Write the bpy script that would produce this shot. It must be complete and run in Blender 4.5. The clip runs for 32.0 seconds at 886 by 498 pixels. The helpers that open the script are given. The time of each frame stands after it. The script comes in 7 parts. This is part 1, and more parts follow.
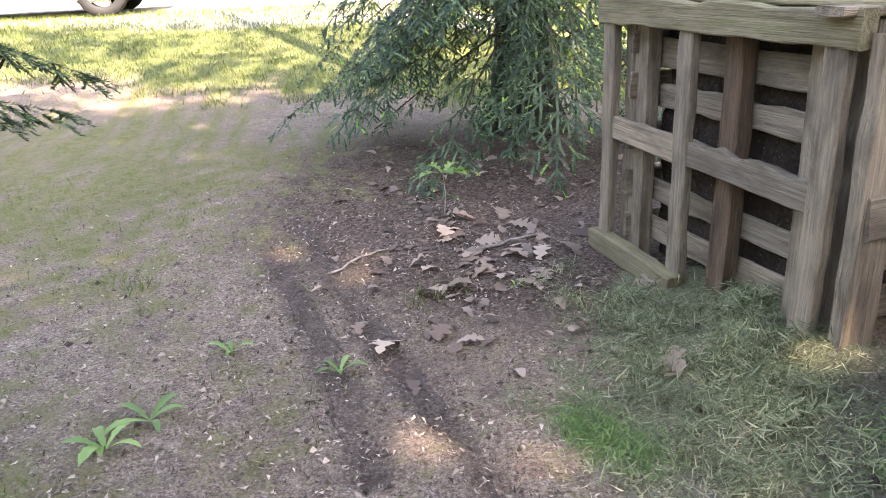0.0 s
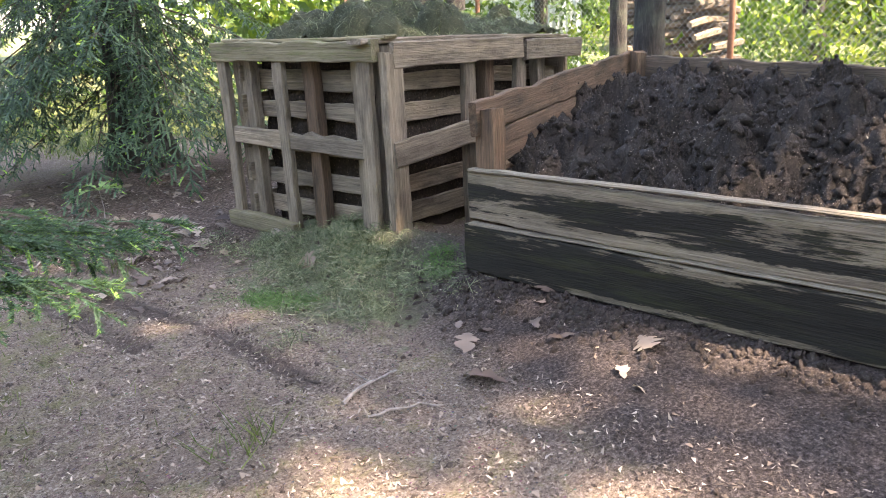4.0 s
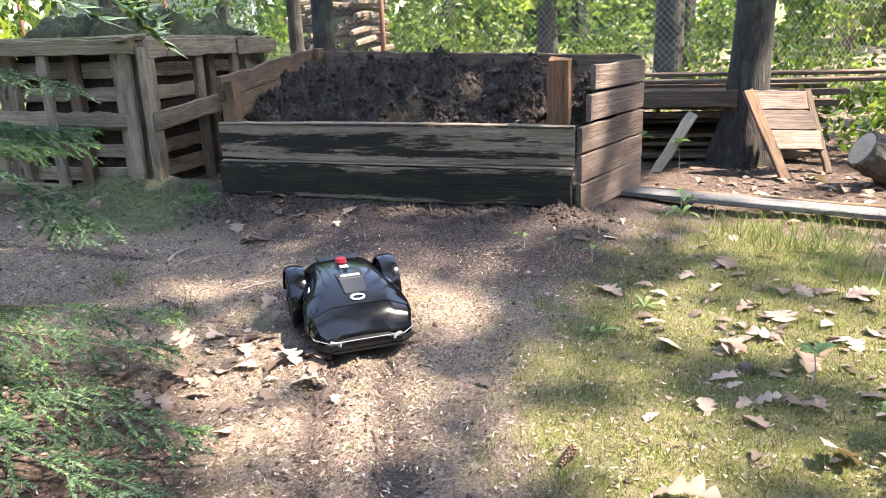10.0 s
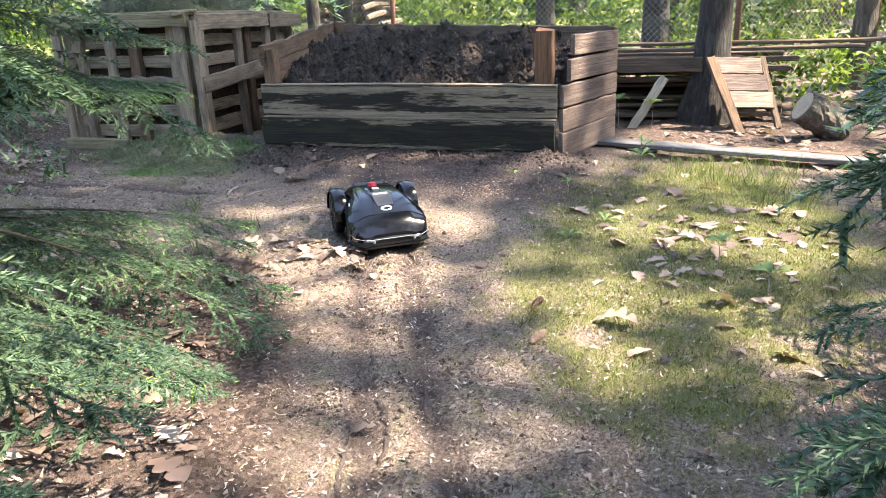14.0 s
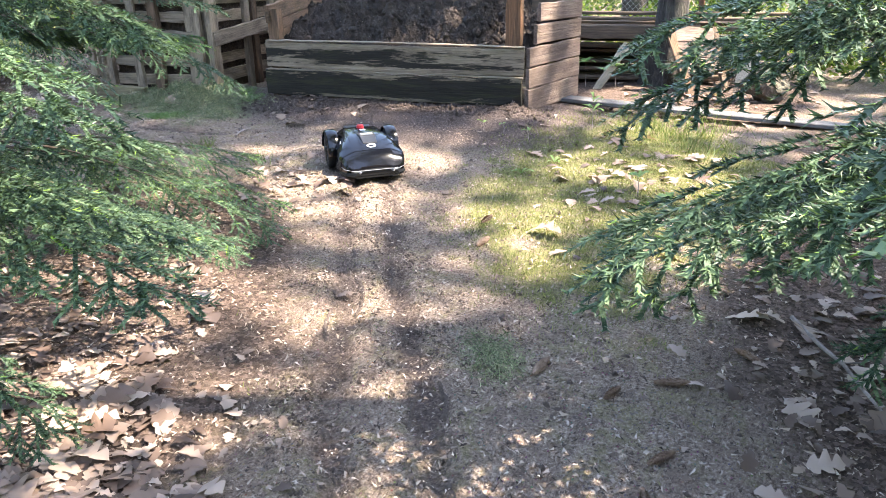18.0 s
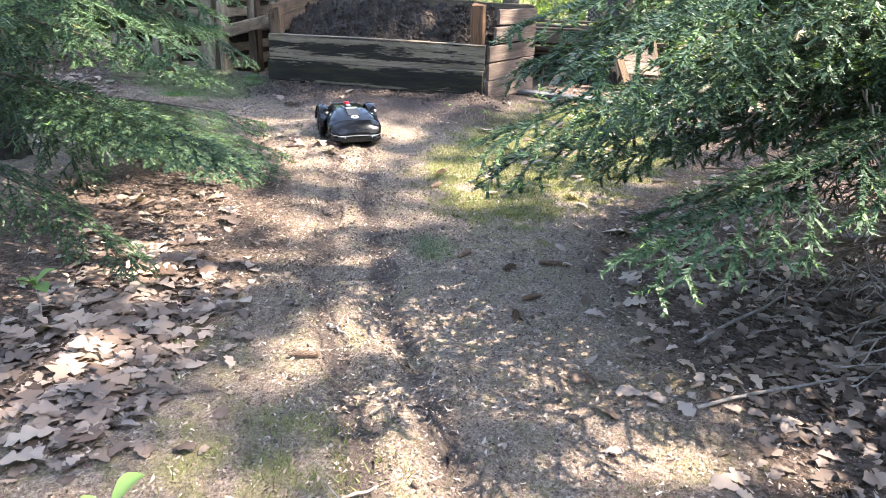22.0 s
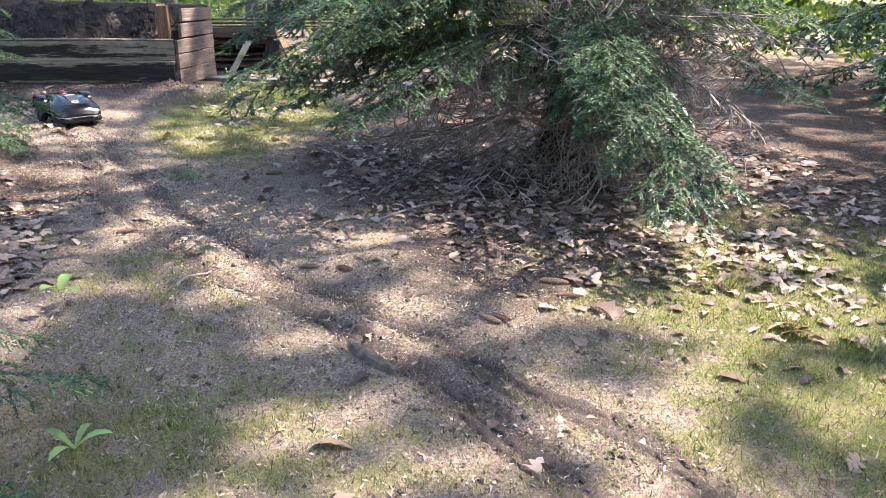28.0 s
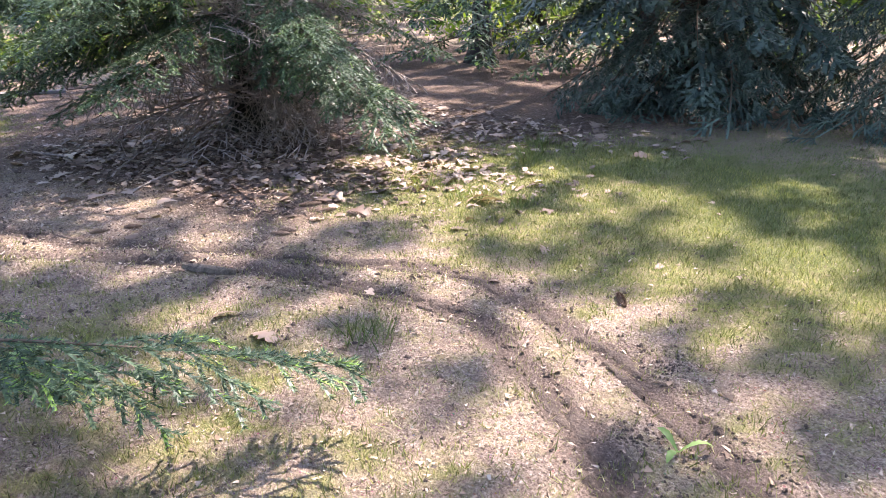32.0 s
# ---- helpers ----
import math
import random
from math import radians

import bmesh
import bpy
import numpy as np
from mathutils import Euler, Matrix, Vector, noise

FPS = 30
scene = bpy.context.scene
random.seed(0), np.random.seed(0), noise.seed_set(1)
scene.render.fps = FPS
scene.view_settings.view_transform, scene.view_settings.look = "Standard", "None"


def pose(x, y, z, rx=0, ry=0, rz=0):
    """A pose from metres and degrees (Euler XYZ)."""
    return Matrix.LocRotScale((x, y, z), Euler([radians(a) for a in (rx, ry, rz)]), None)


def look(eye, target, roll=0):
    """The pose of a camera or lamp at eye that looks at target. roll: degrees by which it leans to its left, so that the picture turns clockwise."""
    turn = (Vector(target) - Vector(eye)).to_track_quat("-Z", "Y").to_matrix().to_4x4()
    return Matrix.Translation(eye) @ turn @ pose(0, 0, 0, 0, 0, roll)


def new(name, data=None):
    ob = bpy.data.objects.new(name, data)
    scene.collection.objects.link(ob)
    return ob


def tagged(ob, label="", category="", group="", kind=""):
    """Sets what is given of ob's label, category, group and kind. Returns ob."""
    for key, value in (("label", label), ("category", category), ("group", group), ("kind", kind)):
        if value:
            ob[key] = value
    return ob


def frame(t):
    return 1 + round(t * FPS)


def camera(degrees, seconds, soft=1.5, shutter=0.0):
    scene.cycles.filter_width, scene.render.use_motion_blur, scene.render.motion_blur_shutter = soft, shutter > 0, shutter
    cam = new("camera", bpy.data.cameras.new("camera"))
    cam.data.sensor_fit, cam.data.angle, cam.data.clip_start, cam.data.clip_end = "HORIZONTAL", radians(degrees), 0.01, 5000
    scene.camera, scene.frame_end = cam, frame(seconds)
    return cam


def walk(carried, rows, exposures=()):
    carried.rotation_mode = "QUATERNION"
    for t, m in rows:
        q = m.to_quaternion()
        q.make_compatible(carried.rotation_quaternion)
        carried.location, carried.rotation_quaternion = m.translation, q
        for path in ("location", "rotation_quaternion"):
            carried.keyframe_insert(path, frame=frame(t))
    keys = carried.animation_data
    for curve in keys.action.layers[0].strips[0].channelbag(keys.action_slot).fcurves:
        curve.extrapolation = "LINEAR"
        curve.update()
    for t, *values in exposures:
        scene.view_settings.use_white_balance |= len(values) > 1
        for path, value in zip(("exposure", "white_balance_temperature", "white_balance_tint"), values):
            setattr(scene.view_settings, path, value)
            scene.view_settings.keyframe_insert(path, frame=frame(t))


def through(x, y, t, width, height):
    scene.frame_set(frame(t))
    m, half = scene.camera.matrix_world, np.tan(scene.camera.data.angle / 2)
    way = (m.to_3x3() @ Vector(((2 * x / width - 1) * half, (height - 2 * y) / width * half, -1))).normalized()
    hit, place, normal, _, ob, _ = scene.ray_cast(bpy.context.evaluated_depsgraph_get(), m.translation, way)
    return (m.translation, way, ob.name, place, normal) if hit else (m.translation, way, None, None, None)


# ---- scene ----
cam = camera(59.7, 32.0, soft=0.9)
PATH = [
    (0, (-0.502, -0.257, 1.341), (-0.26, 1.601, 0.64), -2.3),
    (0.5, (-0.539, -0.527, 1.317), (-0.195, 1.322, 0.636), -3.0),
    (1, (-0.618, -0.708, 1.318), (-0.142, 1.112, 0.638), -3.4),
    (1.5, (-0.785, -0.897, 1.336), (-0.167, 0.882, 0.662), -3.8),
    (2, (-0.865, -1.052, 1.346), (-0.093, 0.677, 0.702), -3.2),
    (2.5, (-0.938, -1.256, 1.286), (-0.031, 0.416, 0.67), -2.7),
    (3, (-0.994, -1.359, 1.254), (0.016, 0.257, 0.65), -2.8),
    (3.5, (-1.174, -1.496, 1.259), (-0.071, 0.057, 0.65), -3.1),
    (4, (-1.317, -1.638, 1.307), (-0.138, -0.136, 0.713), -2.8),
    (4.5, (-1.409, -1.8, 1.336), (-0.187, -0.325, 0.761), -2.7),
    (6.5, (-1.898, -2.214, 1.339), (-0.53, -0.839, 0.849), -2.4),
    (7, (-1.992, -2.36, 1.354), (-0.62, -0.993, 0.853), -2.4),
    (7.5, (-2.115, -2.479, 1.341), (-0.712, -1.151, 0.822), -2.5),
    (8, (-2.309, -2.567, 1.348), (-0.852, -1.303, 0.818), -2.0),
    (8.5, (-2.54, -2.615, 1.334), (-1.031, -1.418, 0.796), -1.5),
    (9, (-2.662, -2.688, 1.324), (-1.106, -1.556, 0.776), -1.4),
    (9.5, (-2.809, -2.785, 1.316), (-1.193, -1.758, 0.736), -2.1),
    (10, (-2.991, -2.762, 1.289), (-1.306, -1.863, 0.694), -2.1),
    (10.5, (-3.201, -2.714, 1.271), (-1.462, -1.911, 0.694), -1.8),
    (11, (-3.336, -2.767, 1.313), (-1.596, -1.944, 0.77), -1.9),
    (11.5, (-3.48, -2.902, 1.343), (-1.738, -2.053, 0.846), -2.1),
    (12, (-3.612, -2.98, 1.367), (-1.861, -2.153, 0.868), -2.2),
    (12.5, (-3.774, -2.983, 1.334), (-2.021, -2.188, 0.793), -2.1),
    (13, (-3.889, -3.03, 1.309), (-2.161, -2.228, 0.7), -1.8),
    (13.5, (-3.931, -3.141, 1.321), (-2.241, -2.282, 0.685), -2.0),
    (15.5, (-4.048, -3.389, 1.343), (-2.412, -2.454, 0.673), -2.6),
    (16, (-4.209, -3.438, 1.367), (-2.542, -2.576, 0.674), -2.2),
    (16.5, (-4.324, -3.505, 1.377), (-2.645, -2.679, 0.671), -1.7),
    (17, (-4.393, -3.631, 1.397), (-2.728, -2.78, 0.687), -1.6),
    (17.5, (-4.488, -3.743, 1.41), (-2.841, -2.867, 0.688), -1.4),
    (18, (-4.671, -3.779, 1.417), (-3.032, -2.904, 0.677), -0.7),
    (18.5, (-4.83, -3.837, 1.402), (-3.193, -2.959, 0.661), 0.1),
    (19, (-4.952, -3.987, 1.417), (-3.323, -3.091, 0.68), 0.6),
    (19.5, (-5.121, -4.154, 1.402), (-3.497, -3.248, 0.668), 0.9),
    (20, (-5.251, -4.221, 1.412), (-3.627, -3.322, 0.668), 0.7),
    (20.5, (-5.4, -4.303, 1.415), (-3.794, -3.375, 0.666), 0.7),
    (21, (-5.498, -4.352, 1.432), (-3.917, -3.377, 0.69), 1.2),
    (21.5, (-5.612, -4.474, 1.452), (-4.001, -3.537, 0.726), 1.7),
    (22, (-5.767, -4.541, 1.463), (-4.103, -3.696, 0.744), 1.4),
    (22.5, (-5.96, -4.562, 1.47), (-4.243, -3.817, 0.761), 0.9),
    (23, (-6.139, -4.655, 1.474), (-4.403, -3.966, 0.759), 0.0),
    (23.5, (-6.334, -4.742, 1.473), (-4.582, -4.121, 0.736), -0.3),
    (24, (-6.493, -4.751, 1.459), (-4.721, -4.234, 0.69), -0.6),
    (24.5, (-6.675, -4.759, 1.446), (-4.88, -4.341, 0.669), -0.3),
    (25, (-6.8, -4.854, 1.48), (-4.996, -4.486, 0.699), -0.4),
    (25.5, (-6.971, -4.999, 1.478), (-5.149, -4.695, 0.713), 0.2),
    (27.5, (-7.511, -4.896, 1.45), (-5.648, -4.736, 0.741), 0.4),
    (28, (-7.733, -4.836, 1.447), (-5.857, -4.766, 0.758), 0.7),
    (28.5, (-7.878, -4.717, 1.454), (-5.988, -4.75, 0.802), 0.5),
    (29, (-8.044, -4.529, 1.469), (-6.141, -4.653, 0.866), 0.1),
    (29.5, (-8.2, -4.437, 1.466), (-6.3, -4.621, 0.869), -0.1),
    (30, (-8.338, -4.425, 1.467), (-6.454, -4.699, 0.854), -0.8),
    (30.5, (-8.406, -4.272, 1.473), (-6.565, -4.716, 0.83), -1.0),
    (31, (-8.482, -4.126, 1.43), (-6.689, -4.708, 0.762), -1.3),
    (31.5, (-8.613, -4.032, 1.402), (-6.871, -4.732, 0.713), -1.4),
    (32, (-8.771, -3.907, 1.406), (-7.093, -4.746, 0.714), -1.3),
]
walk(cam, [(t, look(eye, target, roll)) for t, eye, target, roll in PATH],
     exposures=[(0.0, 3.85, 8000, 21), (2.0, 3.9, 8000, 20), (4.0, 3.65, 7800, 18), (8.0, 3.3, 7200, 16), (12.0, 3.1, 7100, 13), (18.0, 3.5, 7000, 13), (24.0, 3.3, 6800, 11), (28.0, 3.02, 6700, 16), (32.0, 3.0, 6700, 22)])

# ---- world, sun ----
SUN = Vector((0.24, -0.50, 0.83)).normalized()
world = bpy.data.worlds.new("world")
scene.world = world
world.use_nodes = True
wn = world.node_tree.nodes
sky = wn.new("ShaderNodeTexSky")
sky.sky_type, sky.sun_disc = 'NISHITA', False
sky.sun_elevation = math.asin(SUN.z)
sky.sun_rotation = math.atan2(SUN.x, SUN.y)
wn["Background"].inputs[1].default_value = 0.15
world.node_tree.links.new(sky.outputs[0], wn["Background"].inputs[0])
sun_data = bpy.data.lights.new("sun", 'SUN')
sun_data.energy, sun_data.angle, sun_data.color = 3.6, radians(0.53), (1.0, 0.95, 0.86)
sun_ob = new("sun", sun_data)
sun_ob.matrix_world = look(SUN * 60, (0, 0, 0))

# ---- tools ----
RNG = random.Random(7)


def smooth(a, b, v):
    t = np.clip((v - a) / (b - a), 0, 1)
    return t * t * (3 - 2 * t)


def thing(name, at, label, category, group="", kind=""):
    ob = new(name)
    ob.empty_display_size = 0.1
    ob.matrix_basis = Matrix.Translation(at)
    return tagged(ob, label, category, group, kind)


def under(ob, parent, m=None):
    """Hang ob under parent, keeping m as its place in the world."""
    if m is not None:
        ob.matrix_basis = m
    if parent is not None:
        ob.parent = parent
        top = parent.matrix_basis.copy()
        if parent.parent is not None:
            top = parent.parent.matrix_basis @ parent.matrix_parent_inverse @ top
        ob.matrix_parent_inverse = top.inverted()
    return ob


def mesh_from(name, bm, mat, soft=False):
    me = bpy.data.meshes.new(name)
    bm.to_mesh(me)
    bm.free()
    me.materials.append(mat)
    if soft:
        me.shade_smooth()
    return me


def part(name, bm, mat, parent, label="", m=None, soft=False):
    me = bm if isinstance(bm, bpy.types.Mesh) else mesh_from(name, bm, mat, soft)
    ob = under(new(name, me), parent, m if m is not None else Matrix.Identity(4))
    return tagged(ob, label)


def raw(name, verts, faces, mat, soft=False):
    """A mesh from arrays: verts (n, 3), faces (m, 3 or 4)."""
    verts, faces = np.asarray(verts, np.float32), np.asarray(faces, np.int32)
    k = faces.shape[1]
    me = bpy.data.meshes.new(name)
    me.vertices.add(len(verts))
    me.vertices.foreach_set("co", verts.ravel())
    me.loops.add(faces.size)
    me.loops.foreach_set("vertex_index", faces.ravel())
    me.polygons.add(len(faces))
    me.polygons.foreach_set("loop_start", np.arange(0, faces.size, k, dtype=np.int32))
    me.update(calc_edges=True)
    me.materials.append(mat)
    if soft:
        me.shade_smooth()
    return me


def basis(origin, xdir, up=(0, 0, 1)):
    x = Vector(xdir).normalized()
    y = Vector(up).cross(x).normalized()
    z = x.cross(y)
    m = Matrix((x, y, z)).transposed().to_4x4()
    m.translation = origin
    return m


def board_mesh(name, length, height, thick, mat, seed=0, rough=0.006, chip=0.0, cuts=None):
    """A sawn board with rounded, worn edges: x along it, z up, y its thickness, from (0, 0, 0)."""
    rnd = random.Random(seed)
    n = cuts or max(4, int(length / 0.09))
    b = min(0.006, thick * 0.25)
    ring = [(-thick / 2 + b, 0), (thick / 2 - b, 0), (thick / 2, b), (thick / 2, height * 0.5), (thick / 2, height - b),
            (thick / 2 - b, height), (-thick / 2 + b, height), (-thick / 2, height - b), (-thick / 2, height * 0.5), (-thick / 2, b)]
    k = len(ring)
    bow, warp = rnd.uniform(-1, 1) * 0.006 * length, rnd.uniform(-1, 1) * 0.004 * length
    verts = []
    for i in range(n + 1):
        u = i / n
        arch = 4 * u * (1 - u)
        top = height + rnd.gauss(0, rough * 0.5) - (chip * rnd.random() ** 3)
        low = rnd.gauss(0, rough * 0.5)
        for j, (y, z) in enumerate(ring):
            f = z / height
            verts.append((u * length + (rnd.gauss(0, rough * 0.8) if i in (0, n) else 0),
                          y + bow * arch + rnd.gauss(0, rough * 0.12), low + (top - low) * f + warp * arch))
    faces = []
    for i in range(n):
        for j in range(k):
            a, c = i * k + j, i * k + (j + 1) % k
            faces.append((a, a + k, c + k, c))
    bm = bmesh.new()
    vs = [bm.verts.new(v) for v in verts]
    for f in faces:
        bm.faces.new([vs[q] for q in f])
    bm.faces.new(vs[:k])
    bm.faces.new(list(reversed(vs[-k:])))
    return mesh_from(name, bm, mat)


def board(name, parent, a, b, height, thick, mat, label="", seed=0, up=(0, 0, 1), **kw):
    """A board whose lower edge runs from a to b."""
    a, b = Vector(a), Vector(b)
    me = board_mesh(name, (b - a).length, height, thick, mat, seed, **kw)
    return part(name, me, mat, parent, label, basis(a, b - a, up))


def tube(bm, pts, radii, sides=8, cap=True):
    """A bent, tapering tube along pts."""
    pts = [Vector(p) for p in pts]
    rows = []
    side = None
    for i, p in enumerate(pts):
        d = (pts[min(i + 1, len(pts) - 1)] - pts[max(i - 1, 0)]).normalized()
        ref = side if side is not None else (Vector((1, 0, 0)) if abs(d.x) < 0.9 else Vector((0, 1, 0)))
        s = (ref - d * ref.dot(d)).normalized()
        side = s
        t = d.cross(s)
        rows.append([bm.verts.new(p + (s * math.cos(a) + t * math.sin(a)) * radii[i])
                     for a in (2 * math.pi * j / sides for j in range(sides))])
    for r0, r1 in zip(rows, rows[1:]):
        for j in range(sides):
            bm.faces.new((r0[j], r0[(j + 1) % sides], r1[(j + 1) % sides], r1[j]))
    if cap:
        bm.faces.new(list(reversed(rows[0])))
        bm.faces.new(rows[-1])
    return rows

# ---- materials ----
def node_mat(name):
    m = bpy.data.materials.new(name)
    m.use_nodes = True
    nt = m.node_tree
    return m, nt, nt.nodes["Principled BSDF"]


def nd(nt, kind, **vals):
    n = nt.nodes.new(kind)
    for k, v in vals.items():
        if k in n.inputs:
            n.inputs[k].default_value = v
        else:
            setattr(n, k, v)
    return n


def ramp(nt, src, stops, mode='LINEAR'):
    r = nt.nodes.new("ShaderNodeValToRGB")
    r.color_ramp.interpolation = mode
    el = r.color_ramp.elements
    while len(el) < len(stops):
        el.new(0.5)
    for e, (p, c) in zip(el, stops):
        e.position = p
        e.color = (*c, 1) if len(c) == 3 else c
    nt.links.new(src, r.inputs[0])
    return r.outputs[0]


def mix(nt, fac, a, b, mode='MIX'):
    m = nt.nodes.new("ShaderNodeMix")
    m.data_type, m.blend_type = 'RGBA', mode
    for sock, v in ((m.inputs[0], fac), (m.inputs[6], a), (m.inputs[7], b)):
        if isinstance(v, (int, float)):
            sock.default_value = v
        elif isinstance(v, tuple):
            sock.default_value = (*v, 1)
        else:
            nt.links.new(v, sock)
    return m.outputs[2]


def noise_tex(nt, vec, scale, detail=4.0, rough=0.55, dist=0.0):
    n = nt.nodes.new("ShaderNodeTexNoise")
    n.inputs["Scale"].default_value, n.inputs["Detail"].default_value = scale, detail
    n.inputs["Roughness"].default_value, n.inputs["Distortion"].default_value = rough, dist
    if vec is not None:
        nt.links.new(vec, n.inputs["Vector"])
    return n.outputs[0]


def scaled(nt, vec, s, add=None):
    m = nt.nodes.new("ShaderNodeMapping")
    m.inputs["Scale"].default_value = s
    nt.links.new(vec, m.inputs["Vector"])
    if add is not None:
        nt.links.new(add, m.inputs["Location"])
    return m.outputs[0]


def bump(nt, bsdf, height, strength, dist=0.01):
    b = nt.nodes.new("ShaderNodeBump")
    b.inputs["Strength"].default_value, b.inputs["Distance"].default_value = strength, dist
    nt.links.new(height, b.inputs["Height"])
    nt.links.new(b.outputs[0], bsdf.inputs["Normal"])


def wood_mat(name, pale, dark, stain=(0.03, 0.028, 0.022), stain_amt=0.5, moss=0.0, stain_scale=3.0, paint=0.0):
    """Weathered timber: grain along the board's own x, knots, grey bleaching, dark stains, algae."""
    m, nt, b = node_mat(name)
    tc = nt.nodes.new("ShaderNodeTexCoord").outputs["Object"]
    info = nt.nodes.new("ShaderNodeObjectInfo").outputs["Random"]
    off = nd(nt, "ShaderNodeCombineXYZ")
    k = nd(nt, "ShaderNodeMath", operation='MULTIPLY')
    nt.links.new(info, k.inputs[0])
    k.inputs[1].default_value = 37.0
    for i in range(3):
        nt.links.new(k.outputs[0], off.inputs[i])
    off = off.outputs[0]
    grain = noise_tex(nt, scaled(nt, tc, (1.3, 75, 75), off), 1.0, 6, 0.7, 0.12)
    fine = noise_tex(nt, scaled(nt, tc, (6, 220, 220), off), 1.0, 3, 0.6)
    large = noise_tex(nt, scaled(nt, tc, (1.2, 4, 4), off), stain_scale, 5, 0.62, 0.3)
    col = ramp(nt, grain, [(0.28, dark), (0.52, tuple((p + d) / 2 for p, d in zip(pale, dark))), (0.72, pale)])
    tone = ramp(nt, info, [(0.0, (0.72, 0.70, 0.68)), (0.5, (1.0, 0.97, 0.93)), (1.0, (1.25, 1.17, 1.08))])
    col = mix(nt, 1.0, col, tone, 'MULTIPLY')
    col = mix(nt, ramp(nt, fine, [(0.30, (0.6,) * 3), (0.46, (0, 0, 0))]), col, tuple(d * 0.4 for d in dark))
    if paint:
        # dark paint, worn off in long streaks along the grain and along the upper edge
        flakes = noise_tex(nt, scaled(nt, tc, (1.5, 10, 10), off), 1.0, 6, 0.68, 0.25)
        wear = nd(nt, "ShaderNodeMath", operation='MULTIPLY_ADD')
        nt.links.new(grain, wear.inputs[0]); wear.inputs[1].default_value = 0.42
        nt.links.new(flakes, wear.inputs[2])
        z = nd(nt, "ShaderNodeSeparateXYZ")
        nt.links.new(tc, z.inputs[0])
        high = ramp(nt, z.outputs["Z"], [(0.02, (0.12,) * 3), (0.05, (0.0,) * 3), (0.15, (0.0,) * 3), (0.20, (0.16,) * 3)])
        q = nd(nt, "ShaderNodeMath", operation='SUBTRACT')
        nt.links.new(wear.outputs[0], q.inputs[0])
        nt.links.new(high, q.inputs[1])
        lo = 0.92 - paint * 0.38
        col = mix(nt, ramp(nt, q.outputs[0], [(lo, (0, 0, 0)), (lo + 0.06, (0.93,) * 3)]), col, mix(nt, flakes, (0.0035, 0.0035, 0.0035), (0.011, 0.0105, 0.010)))
    col = mix(nt, ramp(nt, large, [(0.42, (0, 0, 0)), (0.68, (stain_amt,) * 3)]), col, stain)
    if moss:
        mz = noise_tex(nt, scaled(nt, tc, (0.6, 6, 6), off), 3.1, 5, 0.7)
        col = mix(nt, ramp(nt, mz, [(0.50, (0, 0, 0)), (0.66, (moss,) * 3)]), col, (0.10, 0.115, 0.03))
    nt.links.new(col, b.inputs["Base Color"])
    b.inputs["Roughness"].default_value = 0.85
    b.inputs["Specular IOR Level"].default_value = 0.14
    hsum = nd(nt, "ShaderNodeMath", operation='ADD')
    nt.links.new(grain, hsum.inputs[0]); nt.links.new(fine, hsum.inputs[1])
    bump(nt, b, hsum.outputs[0], 0.9, 0.008)
    return m


def plain_mat(name, c0, c1, scale=20.0, rough=0.8, bump_amt=0.3, metal=0.0, island=0.0, detail=5):
    m, nt, b = node_mat(name)
    tc = nt.nodes.new("ShaderNodeTexCoord").outputs["Object"]
    n = noise_tex(nt, tc, scale, detail, 0.65)
    col = ramp(nt, n, [(0.3, c0), (0.7, c1)])
    if island:
        r = nt.nodes.new("ShaderNodeNewGeometry").outputs["Random Per Island"]
        col = mix(nt, 1.0, col, ramp(nt, r, [(0, (1 - island,) * 3), (1, (1 + island,) * 3)]), 'MULTIPLY')
    nt.links.new(col, b.inputs["Base Color"])
    b.inputs["Roughness"].default_value, b.inputs["Metallic"].default_value = rough, metal
    b.inputs["Specular IOR Level"].default_value = 0.3
    if bump_amt:
        bump(nt, b, n, bump_amt, 0.01)
    return m


def leaf_mat(name, c0, c1, c2, through=0.35, rough=0.55, by_object=False):
    """Leaves and needles: colour varies from piece to piece, some light goes through."""
    m, nt, b = node_mat(name)
    if by_object:
        r = nt.nodes.new("ShaderNodeObjectInfo").outputs["Random"]
    else:
        r = nt.nodes.new("ShaderNodeNewGeometry").outputs["Random Per Island"]
    pos = nt.nodes.new("ShaderNodeNewGeometry").outputs["Position"]
    big = noise_tex(nt, pos, 2.2, 3)
    col = ramp(nt, r, [(0, c0), (0.5, c1), (1, c2)])
    col = mix(nt, 1.0, col, ramp(nt, big, [(0.3, (0.7, 0.72, 0.75)), (0.7, (1.25, 1.22, 1.1))]), 'MULTIPLY')
    nt.links.new(col, b.inputs["Base Color"])
    b.inputs["Roughness"].default_value = rough
    b.inputs["Specular IOR Level"].default_value = 0.2
    tr = nt.nodes.new("ShaderNodeBsdfTranslucent")
    nt.links.new(mix(nt, 1.0, col, (1.25, 1.3, 0.7), 'MULTIPLY'), tr.inputs[0])
    mx = nt.nodes.new("ShaderNodeMixShader")
    mx.inputs[0].default_value = through
    nt.links.new(b.outputs[0], mx.inputs[1])
    nt.links.new(tr.outputs[0], mx.inputs[2])
    nt.links.new(mx.outputs[0], nt.nodes["Material Output"].inputs[0])
    return m


